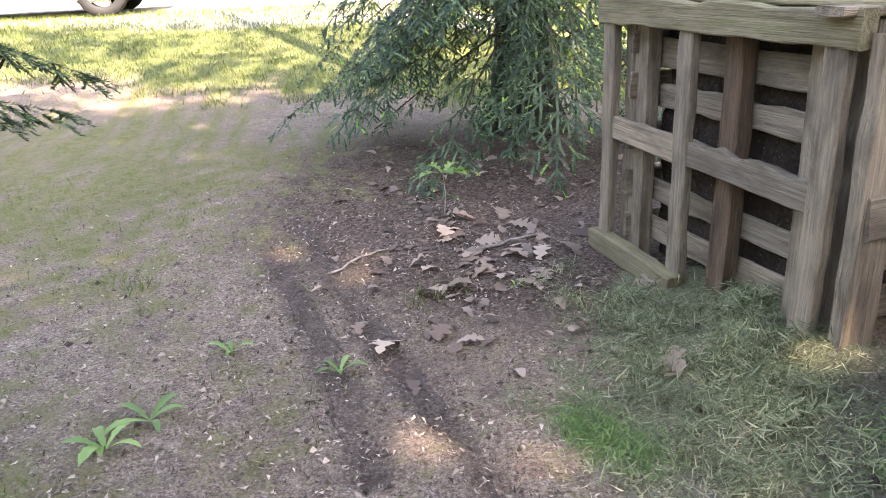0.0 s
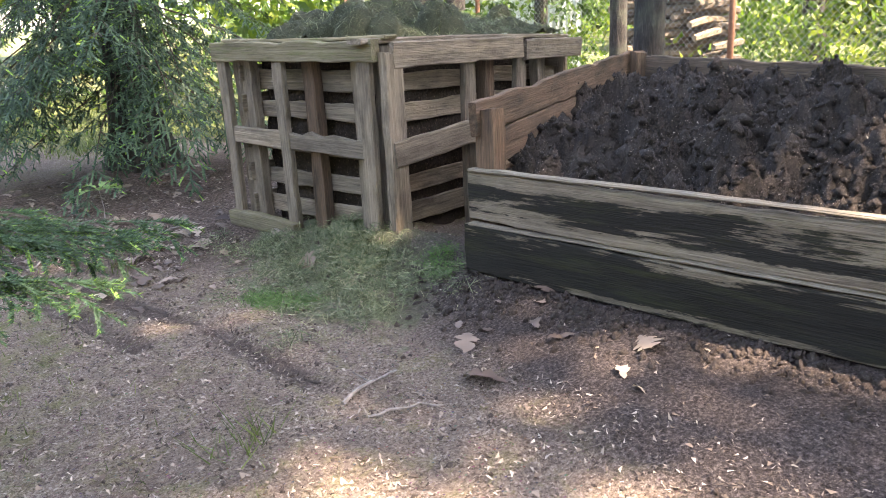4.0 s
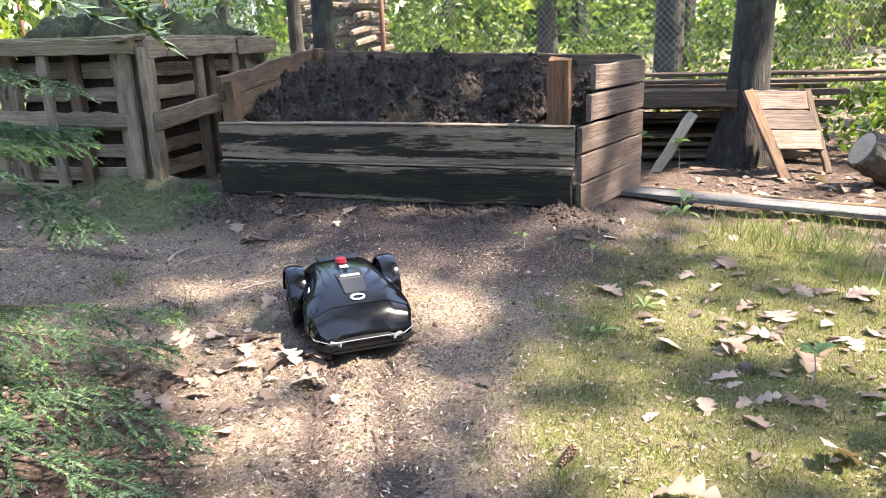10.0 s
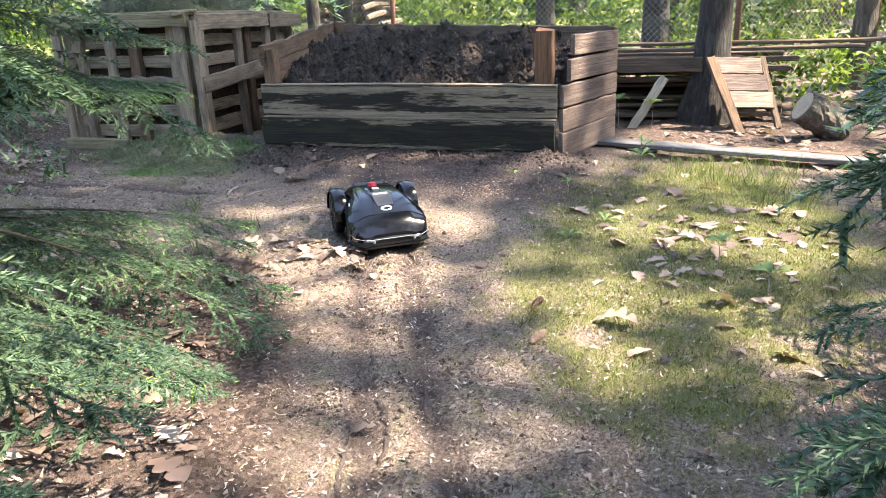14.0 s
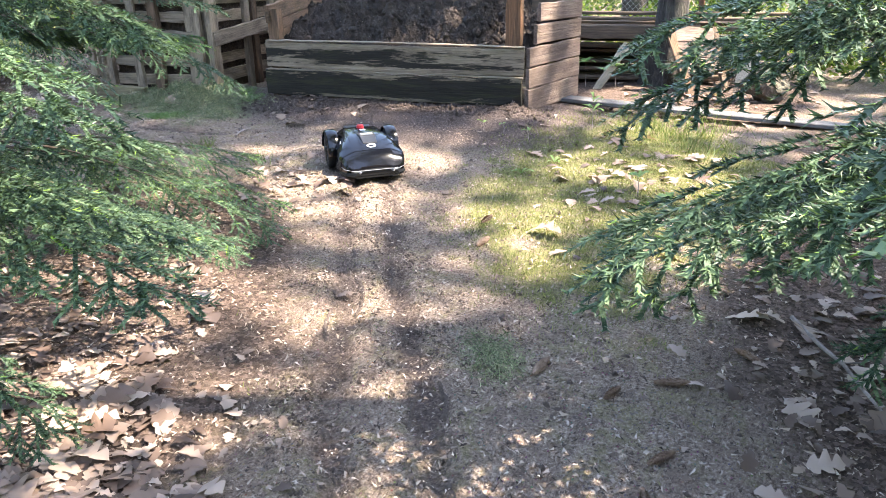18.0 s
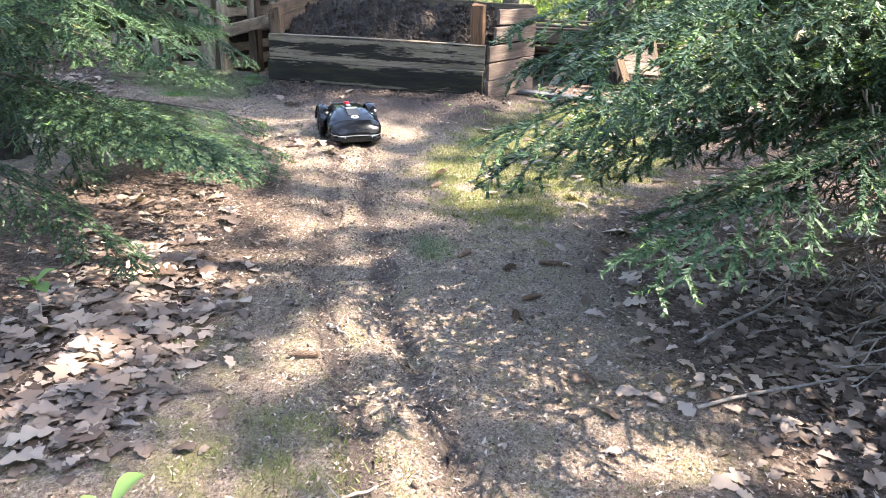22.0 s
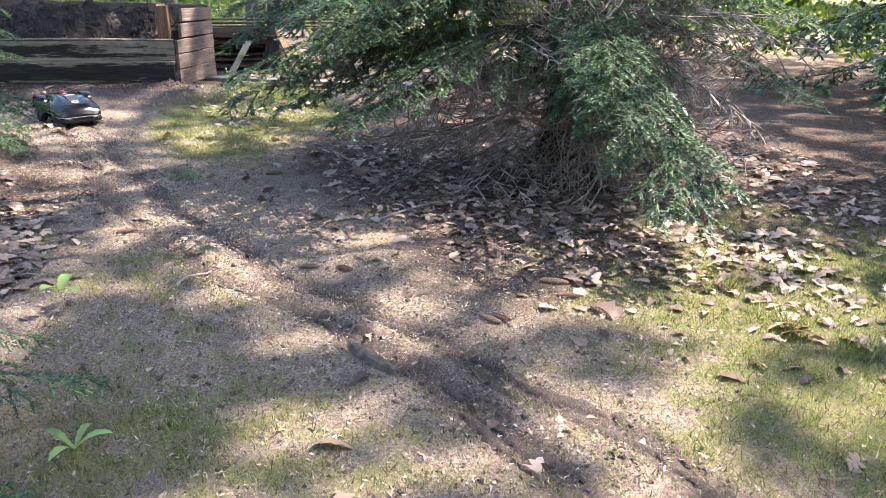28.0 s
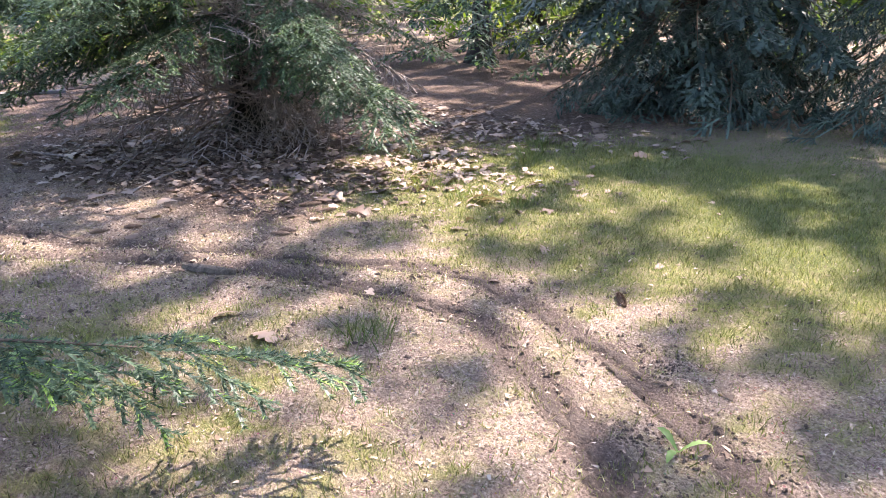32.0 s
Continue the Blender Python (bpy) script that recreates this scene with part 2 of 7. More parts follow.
WOOD_GREY = wood_mat("weathered_grey_pine", (0.33, 0.27, 0.205), (0.15, 0.118, 0.088), stain=(0.045, 0.036, 0.028), stain_amt=0.65)
WOOD_MOSSY = wood_mat("mossy_pine", (0.34, 0.29, 0.19), (0.15, 0.12, 0.07), stain_amt=0.4, moss=0.7)
WOOD_BROWN = wood_mat("brown_decayed_pine", (0.215, 0.142, 0.095), (0.08, 0.05, 0.034), stain_amt=0.7)
WOOD_FRONT = wood_mat("peeling_dark_board", (0.42, 0.345, 0.255), (0.14, 0.105, 0.075), stain_amt=0.45, moss=0.14, paint=0.68)
WOOD_LOW = wood_mat("damp_painted_board", (0.36, 0.30, 0.21), (0.12, 0.092, 0.065), stain_amt=0.5, moss=0.16, paint=1.12)
WOOD_EDGE = wood_mat("pale_edge_wood", (0.32, 0.275, 0.21), (0.15, 0.12, 0.09), stain_amt=0.4)
WOOD_SIDE = wood_mat("silvery_board", (0.27, 0.21, 0.175), (0.105, 0.076, 0.065), stain=(0.07, 0.05, 0.045), stain_amt=0.7)
WOOD_RED = wood_mat("orange_red_post", (0.25, 0.135, 0.075), (0.085, 0.045, 0.028), stain_amt=0.6)
WOOD_DARK = wood_mat("damp_dark_timber", (0.17, 0.12, 0.085), (0.06, 0.045, 0.035), stain_amt=0.6)
WOOD_BLUE = wood_mat("blue_grey_plank", (0.155, 0.155, 0.165), (0.075, 0.075, 0.08), stain_amt=0.45)
WOOD_PALE = wood_mat("bleached_board", (0.52, 0.46, 0.36), (0.28, 0.23, 0.17), stain_amt=0.25)
BLACK_GLOSS = plain_mat("gloss_black_shell", (0.0025, 0.003, 0.005), (0.004, 0.0045, 0.007), 3.0, 0.12, 0.0)
BLACK_MATT = plain_mat("matt_black_plastic", (0.0045, 0.0045, 0.005), (0.008, 0.008, 0.008), 60.0, 0.5, 0.1)

# ---- ground ----
ROUTE = [(-1.2, 5.2), (-0.95, 4.0), (-0.6, 2.4), (-0.1, 1.0), (0.1, -0.3), (-0.4, -1.1), (-1.2, -1.75), (-2.3, -2.45), (-3.3, -3.1),
         (-4.2, -3.85), (-5.0, -4.55), (-5.8, -5.0), (-6.6, -5.15), (-7.6, -5.0), (-9.0, -4.4)]


# dark ruts that the wheels have pressed into the earth
RUTS = [
    [(-4.64, -4.14), (-4.97, -4.51), (-5.24, -4.74), (-5.49, -4.94), (-5.85, -5.17), (-6.2, -5.35), (-6.78, -5.30), (-7.07, -5.24), (-7.33, -5.17), (-7.7, -5.0), (-8.2, -4.9)],
    [(-4.55, -4.36), (-4.86, -4.72), (-5.26, -5.04), (-5.55, -5.42), (-5.83, -5.57), (-6.31, -5.63), (-6.78, -5.64), (-7.1, -5.58), (-7.4, -5.52), (-7.9, -5.4)],
    [(-0.74, 3.86), (-0.52, 2.88), (-0.38, 2.20), (-0.27, 1.85), (-0.17, 1.6), (-0.14, 1.16), (-0.10, 0.70)],
    [(-0.86, 3.4), (-0.71, 2.69), (-0.55, 1.97), (-0.50, 1.56)],
    [(-0.22, -0.43), (-0.8, -1.09), (-1.34, -1.39), (-1.8, -1.68), (-2.19, -1.99), (-2.97, -2.42), (-3.83, -3.2), (-4.29, -3.6), (-4.64, -4.14)],
    [(-0.52, -1.12), (-1.2, -1.62), (-1.78, -1.94), (-2.80, -2.71), (-3.12, -2.92), (-3.92, -3.63), (-4.26, -3.90), (-4.55, -4.36)],
]


def seg_dist(x, y, pts):
    best = np.full(x.shape, 1e9)
    for (ax, ay), (bx, by) in zip(pts, pts[1:]):
        dx, dy = bx - ax, by - ay
        t = np.clip(((x - ax) * dx + (y - ay) * dy) / (dx * dx + dy * dy), 0, 1)
        best = np.minimum(best, np.hypot(x - ax - t * dx, y - ay - t * dy))
    return best


def blob(x, y, cx, cy, rx, ry, rot=0.0, edge=0.5):
    c, s = math.cos(radians(rot)), math.sin(radians(rot))
    u, v = (x - cx) * c + (y - cy) * s, -(x - cx) * s + (y - cy) * c
    return 1 - smooth(1 - edge, 1 + edge, np.hypot(u / rx, v / ry))


_wave = np.random.RandomState(5)
WAVES = [(_wave.uniform(-1, 1), _wave.uniform(-1, 1), _wave.uniform(0, 6.28)) for _ in range(36)]


def wavy(x, y, scale):
    """Cheap smooth noise from -1 to 1."""
    out = 0
    for i, (a, b, p) in enumerate(WAVES):
        f = scale * (1 + (i % 6) * 0.55)
        out = out + np.sin(a * f * x + b * f * y + p) / (1 + (i % 6) * 0.6)
    return out / 9.0


def ground_z(x, y):
    x, y = np.asarray(x, float), np.asarray(y, float)
    z = 0.018 * wavy(x, y, 3.0) + 0.007 * wavy(x + 9, y, 17.0)
    d = np.minimum.reduce([seg_dist(x, y, r) for r in RUTS])
    z = z - 0.020 * np.exp(-(d / 0.06) ** 2) * (1 + 0.6 * wavy(x, y, 5.0)) + 0.007 * np.exp(-((d - 0.12) / 0.05) ** 2)
    z = z + 0.10 * blob(x, y, 1.55, -0.2, 1.1, 1.75, -9, 0.35)
    front = seg_dist(x, y, [(0.90, 0.95), (1.26, -1.35)])
    z = z + 0.045 * np.exp(-(front / 0.13) ** 2) * (0.6 + 0.8 * wavy(x * 1.3, y * 1.3, 9.0))
    z = z + 0.12 * blob(x, y, 0.98, 1.95, 0.40, 0.62, -9, 0.7) * (1 + 0.8 * wavy(x, y, 14))
    z = z + 0.75 * smooth(5.5, 13.5, y) * smooth(4.0, 0.0, x)
    far = smooth(14, 60, np.hypot(x, y))
    return z + 0.5 * far * wavy(x, y, 0.08)


def axis(lo, hi, step, reach):
    mid = list(np.arange(lo, hi, step))
    out, s, v = [], step, hi
    while v < reach:
        out.append(v)
        s *= 1.22
        v += s
    back, s, v = [], step, lo - step
    while v > -reach:
        back.append(v)
        s *= 1.22
        v -= s
    return np.array(back[::-1] + mid + out)


gx, gy = axis(-9.4, 4.0, 0.052, 420), axis(-7.8, 5.0, 0.052, 420)
X, Y = np.meshgrid(gx, gy, indexing="ij")
Z = ground_z(X, Y)
rnd = np.random.RandomState(3)
near = (np.abs(X + 2.4) < 7.2) & (np.abs(Y + 1.4) < 6.8)
Z = Z + near * rnd.normal(0, 0.0028, Z.shape)
nx, ny = len(gx), len(gy)
ids = np.arange(nx * ny).reshape(nx, ny)
faces = np.stack([ids[:-1, :-1], ids[1:, :-1], ids[1:, 1:], ids[:-1, 1:]], -1).reshape(-1, 4)

# where each kind of soil cover lies
w1, w2 = wavy(X, Y, 4.0), wavy(X + 5, Y - 3, 11.0)
wob = 0.5 * w1 + 0.35 * w2
route_d = seg_dist(X, Y, ROUTE)
moss = np.maximum.reduce([
    blob(X, Y, 0.2, -2.55, 1.5, 0.85, 15, 0.45), blob(X, Y, -1.0, -2.45, 1.1, 0.5, 30, 0.5) * 0.8,
    blob(X, Y, -5.9, -7.3, 2.9, 1.5, 20, 0.45), blob(X, Y, -4.4, -6.5, 0.8, 0.4, 20, 0.5) * 0.7,
    blob(X, Y, -5.6, -3.7, 0.9, 0.45, 30, 0.6) * 0.55, blob(X, Y, -7.6, -4.3, 1.3, 0.5, 10, 0.6) * 0.5,
    blob(X, Y, -7.4, -5.7, 2.8, 1.9, 10, 0.4) * 0.26, blob(X, Y, -6.4, -4.1, 1.9, 0.7, 20, 0.5) * 0.45, blob(X, Y, -4.4, -3.2, 1.2, 0.5, 38, 0.5) * 0.35,
    blob(X, Y, -1.6, 1.6, 0.8, 1.6, 10, 0.6) * 0.45, blob(X, Y, -2.6, 5.2, 2.0, 2.8, 0, 0.6) * 0.75, blob(X, Y, -1.3, 2.4, 0.7, 1.2, 0, 0.6) * 0.42])
lawn = np.maximum(smooth(6.6, 8.6, Y + 0.35 * X + wob * 1.5), smooth(8.5, 11, 0.55 * np.hypot(X + 1, Y + 1) + wob))
lawn = np.maximum(lawn * (1 - 0.8 * (Y < 0) * (Y > -9.5)), 0.55 * blob(X, Y, -6.4, -8.6, 3.0, 1.8, 20, 0.5))
soil = np.maximum.reduce([blob(X, Y, 1.0, -0.2, 0.75, 1.9, -9, 0.5), blob(X, Y, 1.7, -0.2, 1.2, 1.9, -9, 0.3)])
litter = np.maximum.reduce([blob(X, Y, -1.9, -4.8, 1.8, 1.1, 32, 0.35), blob(X, Y, -3.2, -5.6, 1.3, 1.1, 0, 0.35), blob(X, Y, -2.3, -7.0, 1.6, 1.3, 0, 0.35), blob(X, Y, 0.2, -4.9, 2.6, 1.4, 8, 0.4), blob(X, Y, 1.5, -8.0, 5.0, 2.6, 0, 0.4), blob(X, Y, -2.9, -1.2, 1.7, 0.75, 32, 0.5),
                            blob(X, Y, 3.2, -2.2, 1.6, 1.2, 0, 0.5), blob(X, Y, 0.6, 4.2, 1.5, 1.7, 0, 0.5)])
clip = np.maximum(blob(X, Y, 0.72, 1.75, 0.58, 0.95, -9, 0.5), blob(X, Y, 0.25, 1.55, 0.2, 0.3, 0, 0.6))
w3 = wavy(X - 2, Y + 8, 26.0)
rut_d = np.minimum.reduce([seg_dist(X, Y, r) for r in RUTS])
deep_d = np.minimum.reduce([seg_dist(X, Y, r) for r in RUTS[:2]])
tracks = np.exp(-(rut_d / 0.07) ** 2) * (0.8 + 0.5 * w2 + 0.4 * w3) + 0.75 * np.exp(-(deep_d / 0.075) ** 2) * smooth(-4.5, -5.2, X) * (1 + 0.5 * w3) + 0.25 * np.exp(-(route_d / 0.4) ** 2) * (1 + 0.8 * w1)
fields = {"moss": moss + (0.6 * wob + 0.6 * w3) * (moss > 0.02), "lawn": lawn + 0.4 * wob * (lawn > 0.02) * (Y < 0), "soil": soil + 0.35 * wob * (soil > 0.02), "litter": litter + 0.3 * wob * (litter > 0.02),
          "clip": clip + (0.9 * wob + 0.7 * w3 - 0.1) * (clip > 0.02), "tracks": tracks, "drive": smooth(11.0, 11.6, Y + 0.1 * X) * smooth(30, 22, Y) * smooth(4.0, 2.0, X)}


def ground_mat():
    m, nt, b = node_mat("forest_ground")
    pos = nt.nodes.new("ShaderNodeNewGeometry").outputs["Position"]

    def field(name, lo=0.25, hi=0.75, grain=None, amt=0.5):
        a = nt.nodes.new("ShaderNodeAttribute")
        a.attribute_name = name
        src = a.outputs["Fac"]
        if grain is not None:
            ad = nd(nt, "ShaderNodeMath", operation='MULTIPLY_ADD')
            nt.links.new(grain, ad.inputs[0])
            ad.inputs[1].default_value = amt
            sub = nd(nt, "ShaderNodeMath", operation='SUBTRACT')
            nt.links.new(src, sub.inputs[0])
            sub.inputs[1].default_value = amt * 0.5
            nt.links.new(sub.outputs[0], ad.inputs[2])
            src = ad.outputs[0]
        return ramp(nt, src, [(lo, (0, 0, 0)), (hi, (1, 1, 1))])

    fine = noise_tex(nt, pos, 80, 5, 0.76)
    mid = noise_tex(nt, pos, 13, 6, 0.72, 0.6)
    big = noise_tex(nt, pos, 3.2, 5, 0.62)
    strands = noise_tex(nt, scaled(nt, pos, (40, 160, 60)), 1.0, 4, 0.7, 2.5)
    vor = nt.nodes.new("ShaderNodeTexVoronoi")
    vor.inputs["Scale"].default_value = 70
    nt.links.new(pos, vor.inputs["Vector"])
    bits = nt.nodes.new("ShaderNodeTexVoronoi")
    bits.inputs["Scale"].default_value = 38
    nt.links.new(scaled(nt, pos, (1, 1.7, 1)), bits.inputs["Vector"])
    # bare earth strewn with needles and crumbs
    col = ramp(nt, fine, [(0.35, (0.06, 0.042, 0.033)), (0.45, (0.22, 0.165, 0.127)), (0.55, (0.34, 0.27, 0.212)), (0.65, (0.56, 0.47, 0.39))])
    col = mix(nt, ramp(nt, mid, [(0.40, (0.8,) * 3), (0.54, (0, 0, 0))]), col, ramp(nt, fine, [(0.35, (0.075, 0.052, 0.041)), (0.65, (0.25, 0.185, 0.145))]))
    col = mix(nt, ramp(nt, big, [(0.47, (0, 0, 0)), (0.62, (0.65,) * 3)]), col, ramp(nt, fine, [(0.3, (0.09, 0.063, 0.05)), (0.7, (0.29, 0.22, 0.175))]))
    thin = noise_tex(nt, pos, 5.5, 6, 0.74, 1.2)
    col = mix(nt, ramp(nt, thin, [(0.50, (0, 0, 0)), (0.62, (0.6,) * 3)]), col, ramp(nt, fine, [(0.3, (0.10, 0.09, 0.035)), (0.55, (0.26, 0.235, 0.115)), (0.75, (0.40, 0.36, 0.21))]))
    col = mix(nt, ramp(nt, strands, [(0.56, (0, 0, 0)), (0.66, (0.8,) * 3)]), col, (0.48, 0.41, 0.34))
    col = mix(nt, ramp(nt, strands, [(0.30, (0.8,) * 3), (0.40, (0, 0, 0))]), col, (0.085, 0.06, 0.045))
    crumb = mix(nt, 1.0, bits.outputs["Color"], (0.3, 0.22, 0.16), 'MULTIPLY')
    col = mix(nt, ramp(nt, bits.outputs["Distance"], [(0.16, (0.55,) * 3), (0.22, (0, 0, 0))]), col, crumb)
    # leaf litter
    lit = ramp(nt, vor.outputs["Color"], [(0.0, (0.03, 0.02, 0.016)), (0.45, (0.088, 0.061, 0.048)), (1.0, (0.23, 0.168, 0.137))])
    col = mix(nt, field("litter", 0.12, 0.55, mid, 0.6), col, mix(nt, 0.9, col, lit))
    # moss and short grass
    green = ramp(nt, fine, [(0.30, (0.05, 0.056, 0.018)), (0.5, (0.145, 0.16, 0.05)), (0.70, (0.28, 0.285, 0.115))])
    green = mix(nt, ramp(nt, mid, [(0.42, (0, 0, 0)), (0.6, (0.75,) * 3)]), green, (0.24, 0.195, 0.12))
    col = mix(nt, field("moss", 0.34, 0.74, mid, 1.3), col, green)
    grass = ramp(nt, fine, [(0.28, (0.045, 0.058, 0.022)), (0.5, (0.11, 0.135, 0.05)), (0.74, (0.20, 0.22, 0.10))])
    col = mix(nt, field("lawn", 0.25, 0.75, mid, 0.9), col, mix(nt, ramp(nt, big, [(0.4, (0, 0, 0)), (0.65, (0.5,) * 3)]), grass, (0.21, 0.2, 0.09)))
    # mown clippings
    cl = ramp(nt, strands, [(0.36, (0.05, 0.06, 0.035)), (0.5, (0.15, 0.17, 0.09)), (0.64, (0.32, 0.33, 0.20))])
    col = mix(nt, field("clip", 0.3, 0.7, mid, 0.8), col, cl)
    # dark compost soil; wheel tracks coloured dark for moist soil and crumb shadows
    dk = ramp(nt, fine, [(0.34, (0.028, 0.021, 0.019)), (0.52, (0.10, 0.078, 0.069)), (0.68, (0.25, 0.205, 0.18))])
    col = mix(nt, field("soil", 0.25, 0.8, mid, 0.8), col, dk)
    col = mix(nt, field("tracks", 0.35, 0.95, mid, 1.0), col, mix(nt, 0.35, dk, (0.13, 0.095, 0.075)))
    col = mix(nt, field("drive", 0.3, 0.7, mid, 0.5), col, (0.5, 0.46, 0.42))
    col = mix(nt, 1.0, col, (0.90, 0.862, 0.855), 'MULTIPLY')
    nt.links.new(col, b.inputs["Base Color"])
    b.inputs["Roughness"].default_value = 0.95
    b.inputs["Specular IOR Level"].default_value = 0.15
    h = nd(nt, "ShaderNodeMath", operation='MULTIPLY_ADD')
    nt.links.new(mid, h.inputs[0]); h.inputs[1].default_value = 1.2
    nt.links.new(fine, h.inputs[2])
    bump(nt, b, h.outputs[0], 1.0, 0.028)
    return m


GROUND_MAT = ground_mat()
gm = raw("ground", np.stack([X, Y, Z], -1).reshape(-1, 3), faces, GROUND_MAT, soft=True)
for name, f in fields.items():
    at = gm.attributes.new(name, 'FLOAT', 'POINT')
    at.data.foreach_set("value", np.clip(f, 0, 1).astype(np.float32).ravel())
tagged(new("ground", gm), "bare forest earth with needles, moss, clippings and wheel tracks", "ground", kind="structure")


def gz(x, y):
    return float(ground_z(x, y))


def surf(x, y):
    """Height of the ground mesh itself."""
    x, y = np.asarray(x, float), np.asarray(y, float)
    i = np.clip(np.searchsorted(gx, x) - 1, 0, nx - 2)
    j = np.clip(np.searchsorted(gy, y) - 1, 0, ny - 2)
    u, v = (x - gx[i]) / (gx[i + 1] - gx[i]), (y - gy[j]) / (gy[j + 1] - gy[j])
    return (Z[i, j] * (1 - u) + Z[i + 1, j] * u) * (1 - v) + (Z[i, j + 1] * (1 - u) + Z[i + 1, j + 1] * u) * v

# ---- pallet bin full of leaves ----
def v3(p, z=0.0):
    return Vector((p[0], p[1], z))


def lerp(a, b, t):
    return a + (b - a) * t


PF = Vector((0.187, -0.982, 0)).normalized()
PB = Vector((0.982, 0.187, 0)).normalized()
P0 = Vector((0.735, 3.15, 0))
P1 = P0 + PF * 1.40
P2 = P1 + PB * 1.90
P3 = P0 + PB * 1.90
pallet_bin = thing("pallet_compost_bin", (P0 + P2) / 2, "weathered grey pallet compost bin heaped with old leaves", "compost bin")


def upright(parent, at, z0, z1, wide, thick, along, mat, seed, name="post", lean=(0, 0, 0), label=""):
    """A standing board: at is the middle of its foot, along the way its width runs."""
    a = Vector(at) - Vector(along).normalized() * wide / 2
    lo, hi = Vector((a.x, a.y, z0)), Vector((a.x, a.y, z1)) + Vector(lean)
    me = board_mesh(name, (hi - lo).length, wide, thick, mat, seed, rough=0.007)
    return part(name, me, mat, parent, label, basis(lo, hi - lo, Vector(along)))


def pallet_face(a, b, out, zt0, zt1, posts, tag, inner, mid=(0.52, 0.64)):
    """One side of the bin from a to b; out points outwards."""
    along = (b - a).normalized()
    length = (b - a).length
    for i, (u, w) in enumerate(posts):
        p = a + along * u + out * 0.012
        upright(pallet_bin, p, gz(p.x, p.y) - 0.05, lerp(zt0, zt1, u / length) - 0.10, w, 0.045, along, WOOD_GREY, tag + i,
                lean=along * RNG.uniform(-0.02, 0.02))
    for i, u in enumerate(inner):
        p = a + along * u - out * 0.085
        upright(pallet_bin, p, gz(p.x, p.y) - 0.03, lerp(zt0, zt1, u / length) - 0.02, 0.10, 0.07, along, WOOD_BROWN if i % 2 else WOOD_GREY, tag + 20 + i, "inner_post")
    for i, z in enumerate((0.10, 0.29, 0.50, 0.70, 0.88)):
        q0, q1 = a - out * 0.14 + along * 0.02, b - out * 0.14 - along * 0.02
        board("slat", pallet_bin, (q0.x, q0.y, z + RNG.uniform(-0.012, 0.012)), (q1.x, q1.y, z * (zt1 / zt0) + RNG.uniform(-0.015, 0.015)),
              RNG.uniform(0.10, 0.125), 0.024, WOOD_GREY, seed=tag + 40 + i)
    return along


pallet_face(P0, P1, -PB, 1.17, 1.165, [(0.04, 0.085), (0.60, 0.085), (1.30, 0.095)], 100, [0.17, 0.76, 1.18])
pallet_face(P1, P2, PF, 1.165, 1.08, [(0.72, 0.10), (1.25, 0.10)], 200, [0.12, 1.02, 1.6])
pallet_face(P3, P0, -PF, 1.12, 1.16, [(0.6, 0.09), (1.2, 0.09)], 300, [1.8])
pallet_face(P2, P3, PB, 1.08, 1.12, [(0.1, 0.09), (0.7, 0.09), (1.3, 0.09)], 400, [])
# corner post, cap boards, middle rails, foot board
upright(pallet_bin, P1 + PF * 0.03 + PB * 0.06, 0.0, 1.10, 0.13, 0.06, PB, WOOD_GREY, 61, "corner_post")
o = -PB * 0.02
board("cap_board", pallet_bin, P0 + o + Vector((0, 0, 1.055)) - PF * 0.03, P1 + o + Vector((0, 0, 1.06)), 0.115, 0.06, WOOD_MOSSY, "mossy weathered cap board", 11, chip=0.02)
board("cap_board", pallet_bin, P1 + PF * 0.05 + PB * 0.05 + Vector((0, 0, 1.02)), P1 + PF * 0.05 + PB * 1.22 + Vector((0, 0, 0.985)), 0.135, 0.035, WOOD_GREY, seed=12)
board("cap_board", pallet_bin, P1 + PF * 0.05 + PB * 1.25 + Vector((0, 0, 0.975)), P1 + PF * 0.05 + PB * 1.92 + Vector((0, 0, 0.95)), 0.125, 0.035, WOOD_GREY, seed=13)
board("top_plank", pallet_bin, P1 - PB * 0.1 - PF * 0.02 + Vector((0, 0, 1.165)), P2 - PF * 0.02 + Vector((0, 0, 1.085)), 0.11, 0.028, WOOD_GREY, seed=14, up=PF * -1)
board("top_plank", pallet_bin, P0 - PF * 0.04 + PB * 0.05 + Vector((0, 0, 1.175)), P1 + PB * 0.05 + Vector((0, 0, 1.18)), 0.10, 0.022, WOOD_MOSSY, seed=15, up=PB)
board("middle_rail", pallet_bin, P0 - PB * 0.005 + PF * 0.08 + Vector((0, 0, 0.55)), P0 - PB * 0.005 + PF * 0.57 + Vector((0, 0, 0.54)), 0.11, 0.035, WOOD_GREY, seed=16, chip=0.02)
board("middle_rail", pallet_bin, P0 - PB * 0.005 + PF * 0.63 + Vector((0, 0, 0.545)), P0 - PB * 0.005 + PF * 1.27 + Vector((0, 0, 0.535)), 0.115, 0.035, WOOD_GREY, "split weathered rail", 17, chip=0.04)
board("middle_rail", pallet_bin, P1 + PF * 0.06 + PB * 0.02 + Vector((0, 0, 0.50)), P1 + PF * 0.10 + PB * 0.95 + Vector((0, 0, 0.56)), 0.14, 0.03, WOOD_GREY, seed=18)
board("foot_board", pallet_bin, P0 - PB * 0.03 - PF * 0.03 + Vector((0, 0, 0.0)), P0 - PB * 0.06 + PF * 0.66 + Vector((0, 0, 0.0)), 0.10, 0.07, WOOD_MOSSY, "mossy foot board lying on the ground", 19)


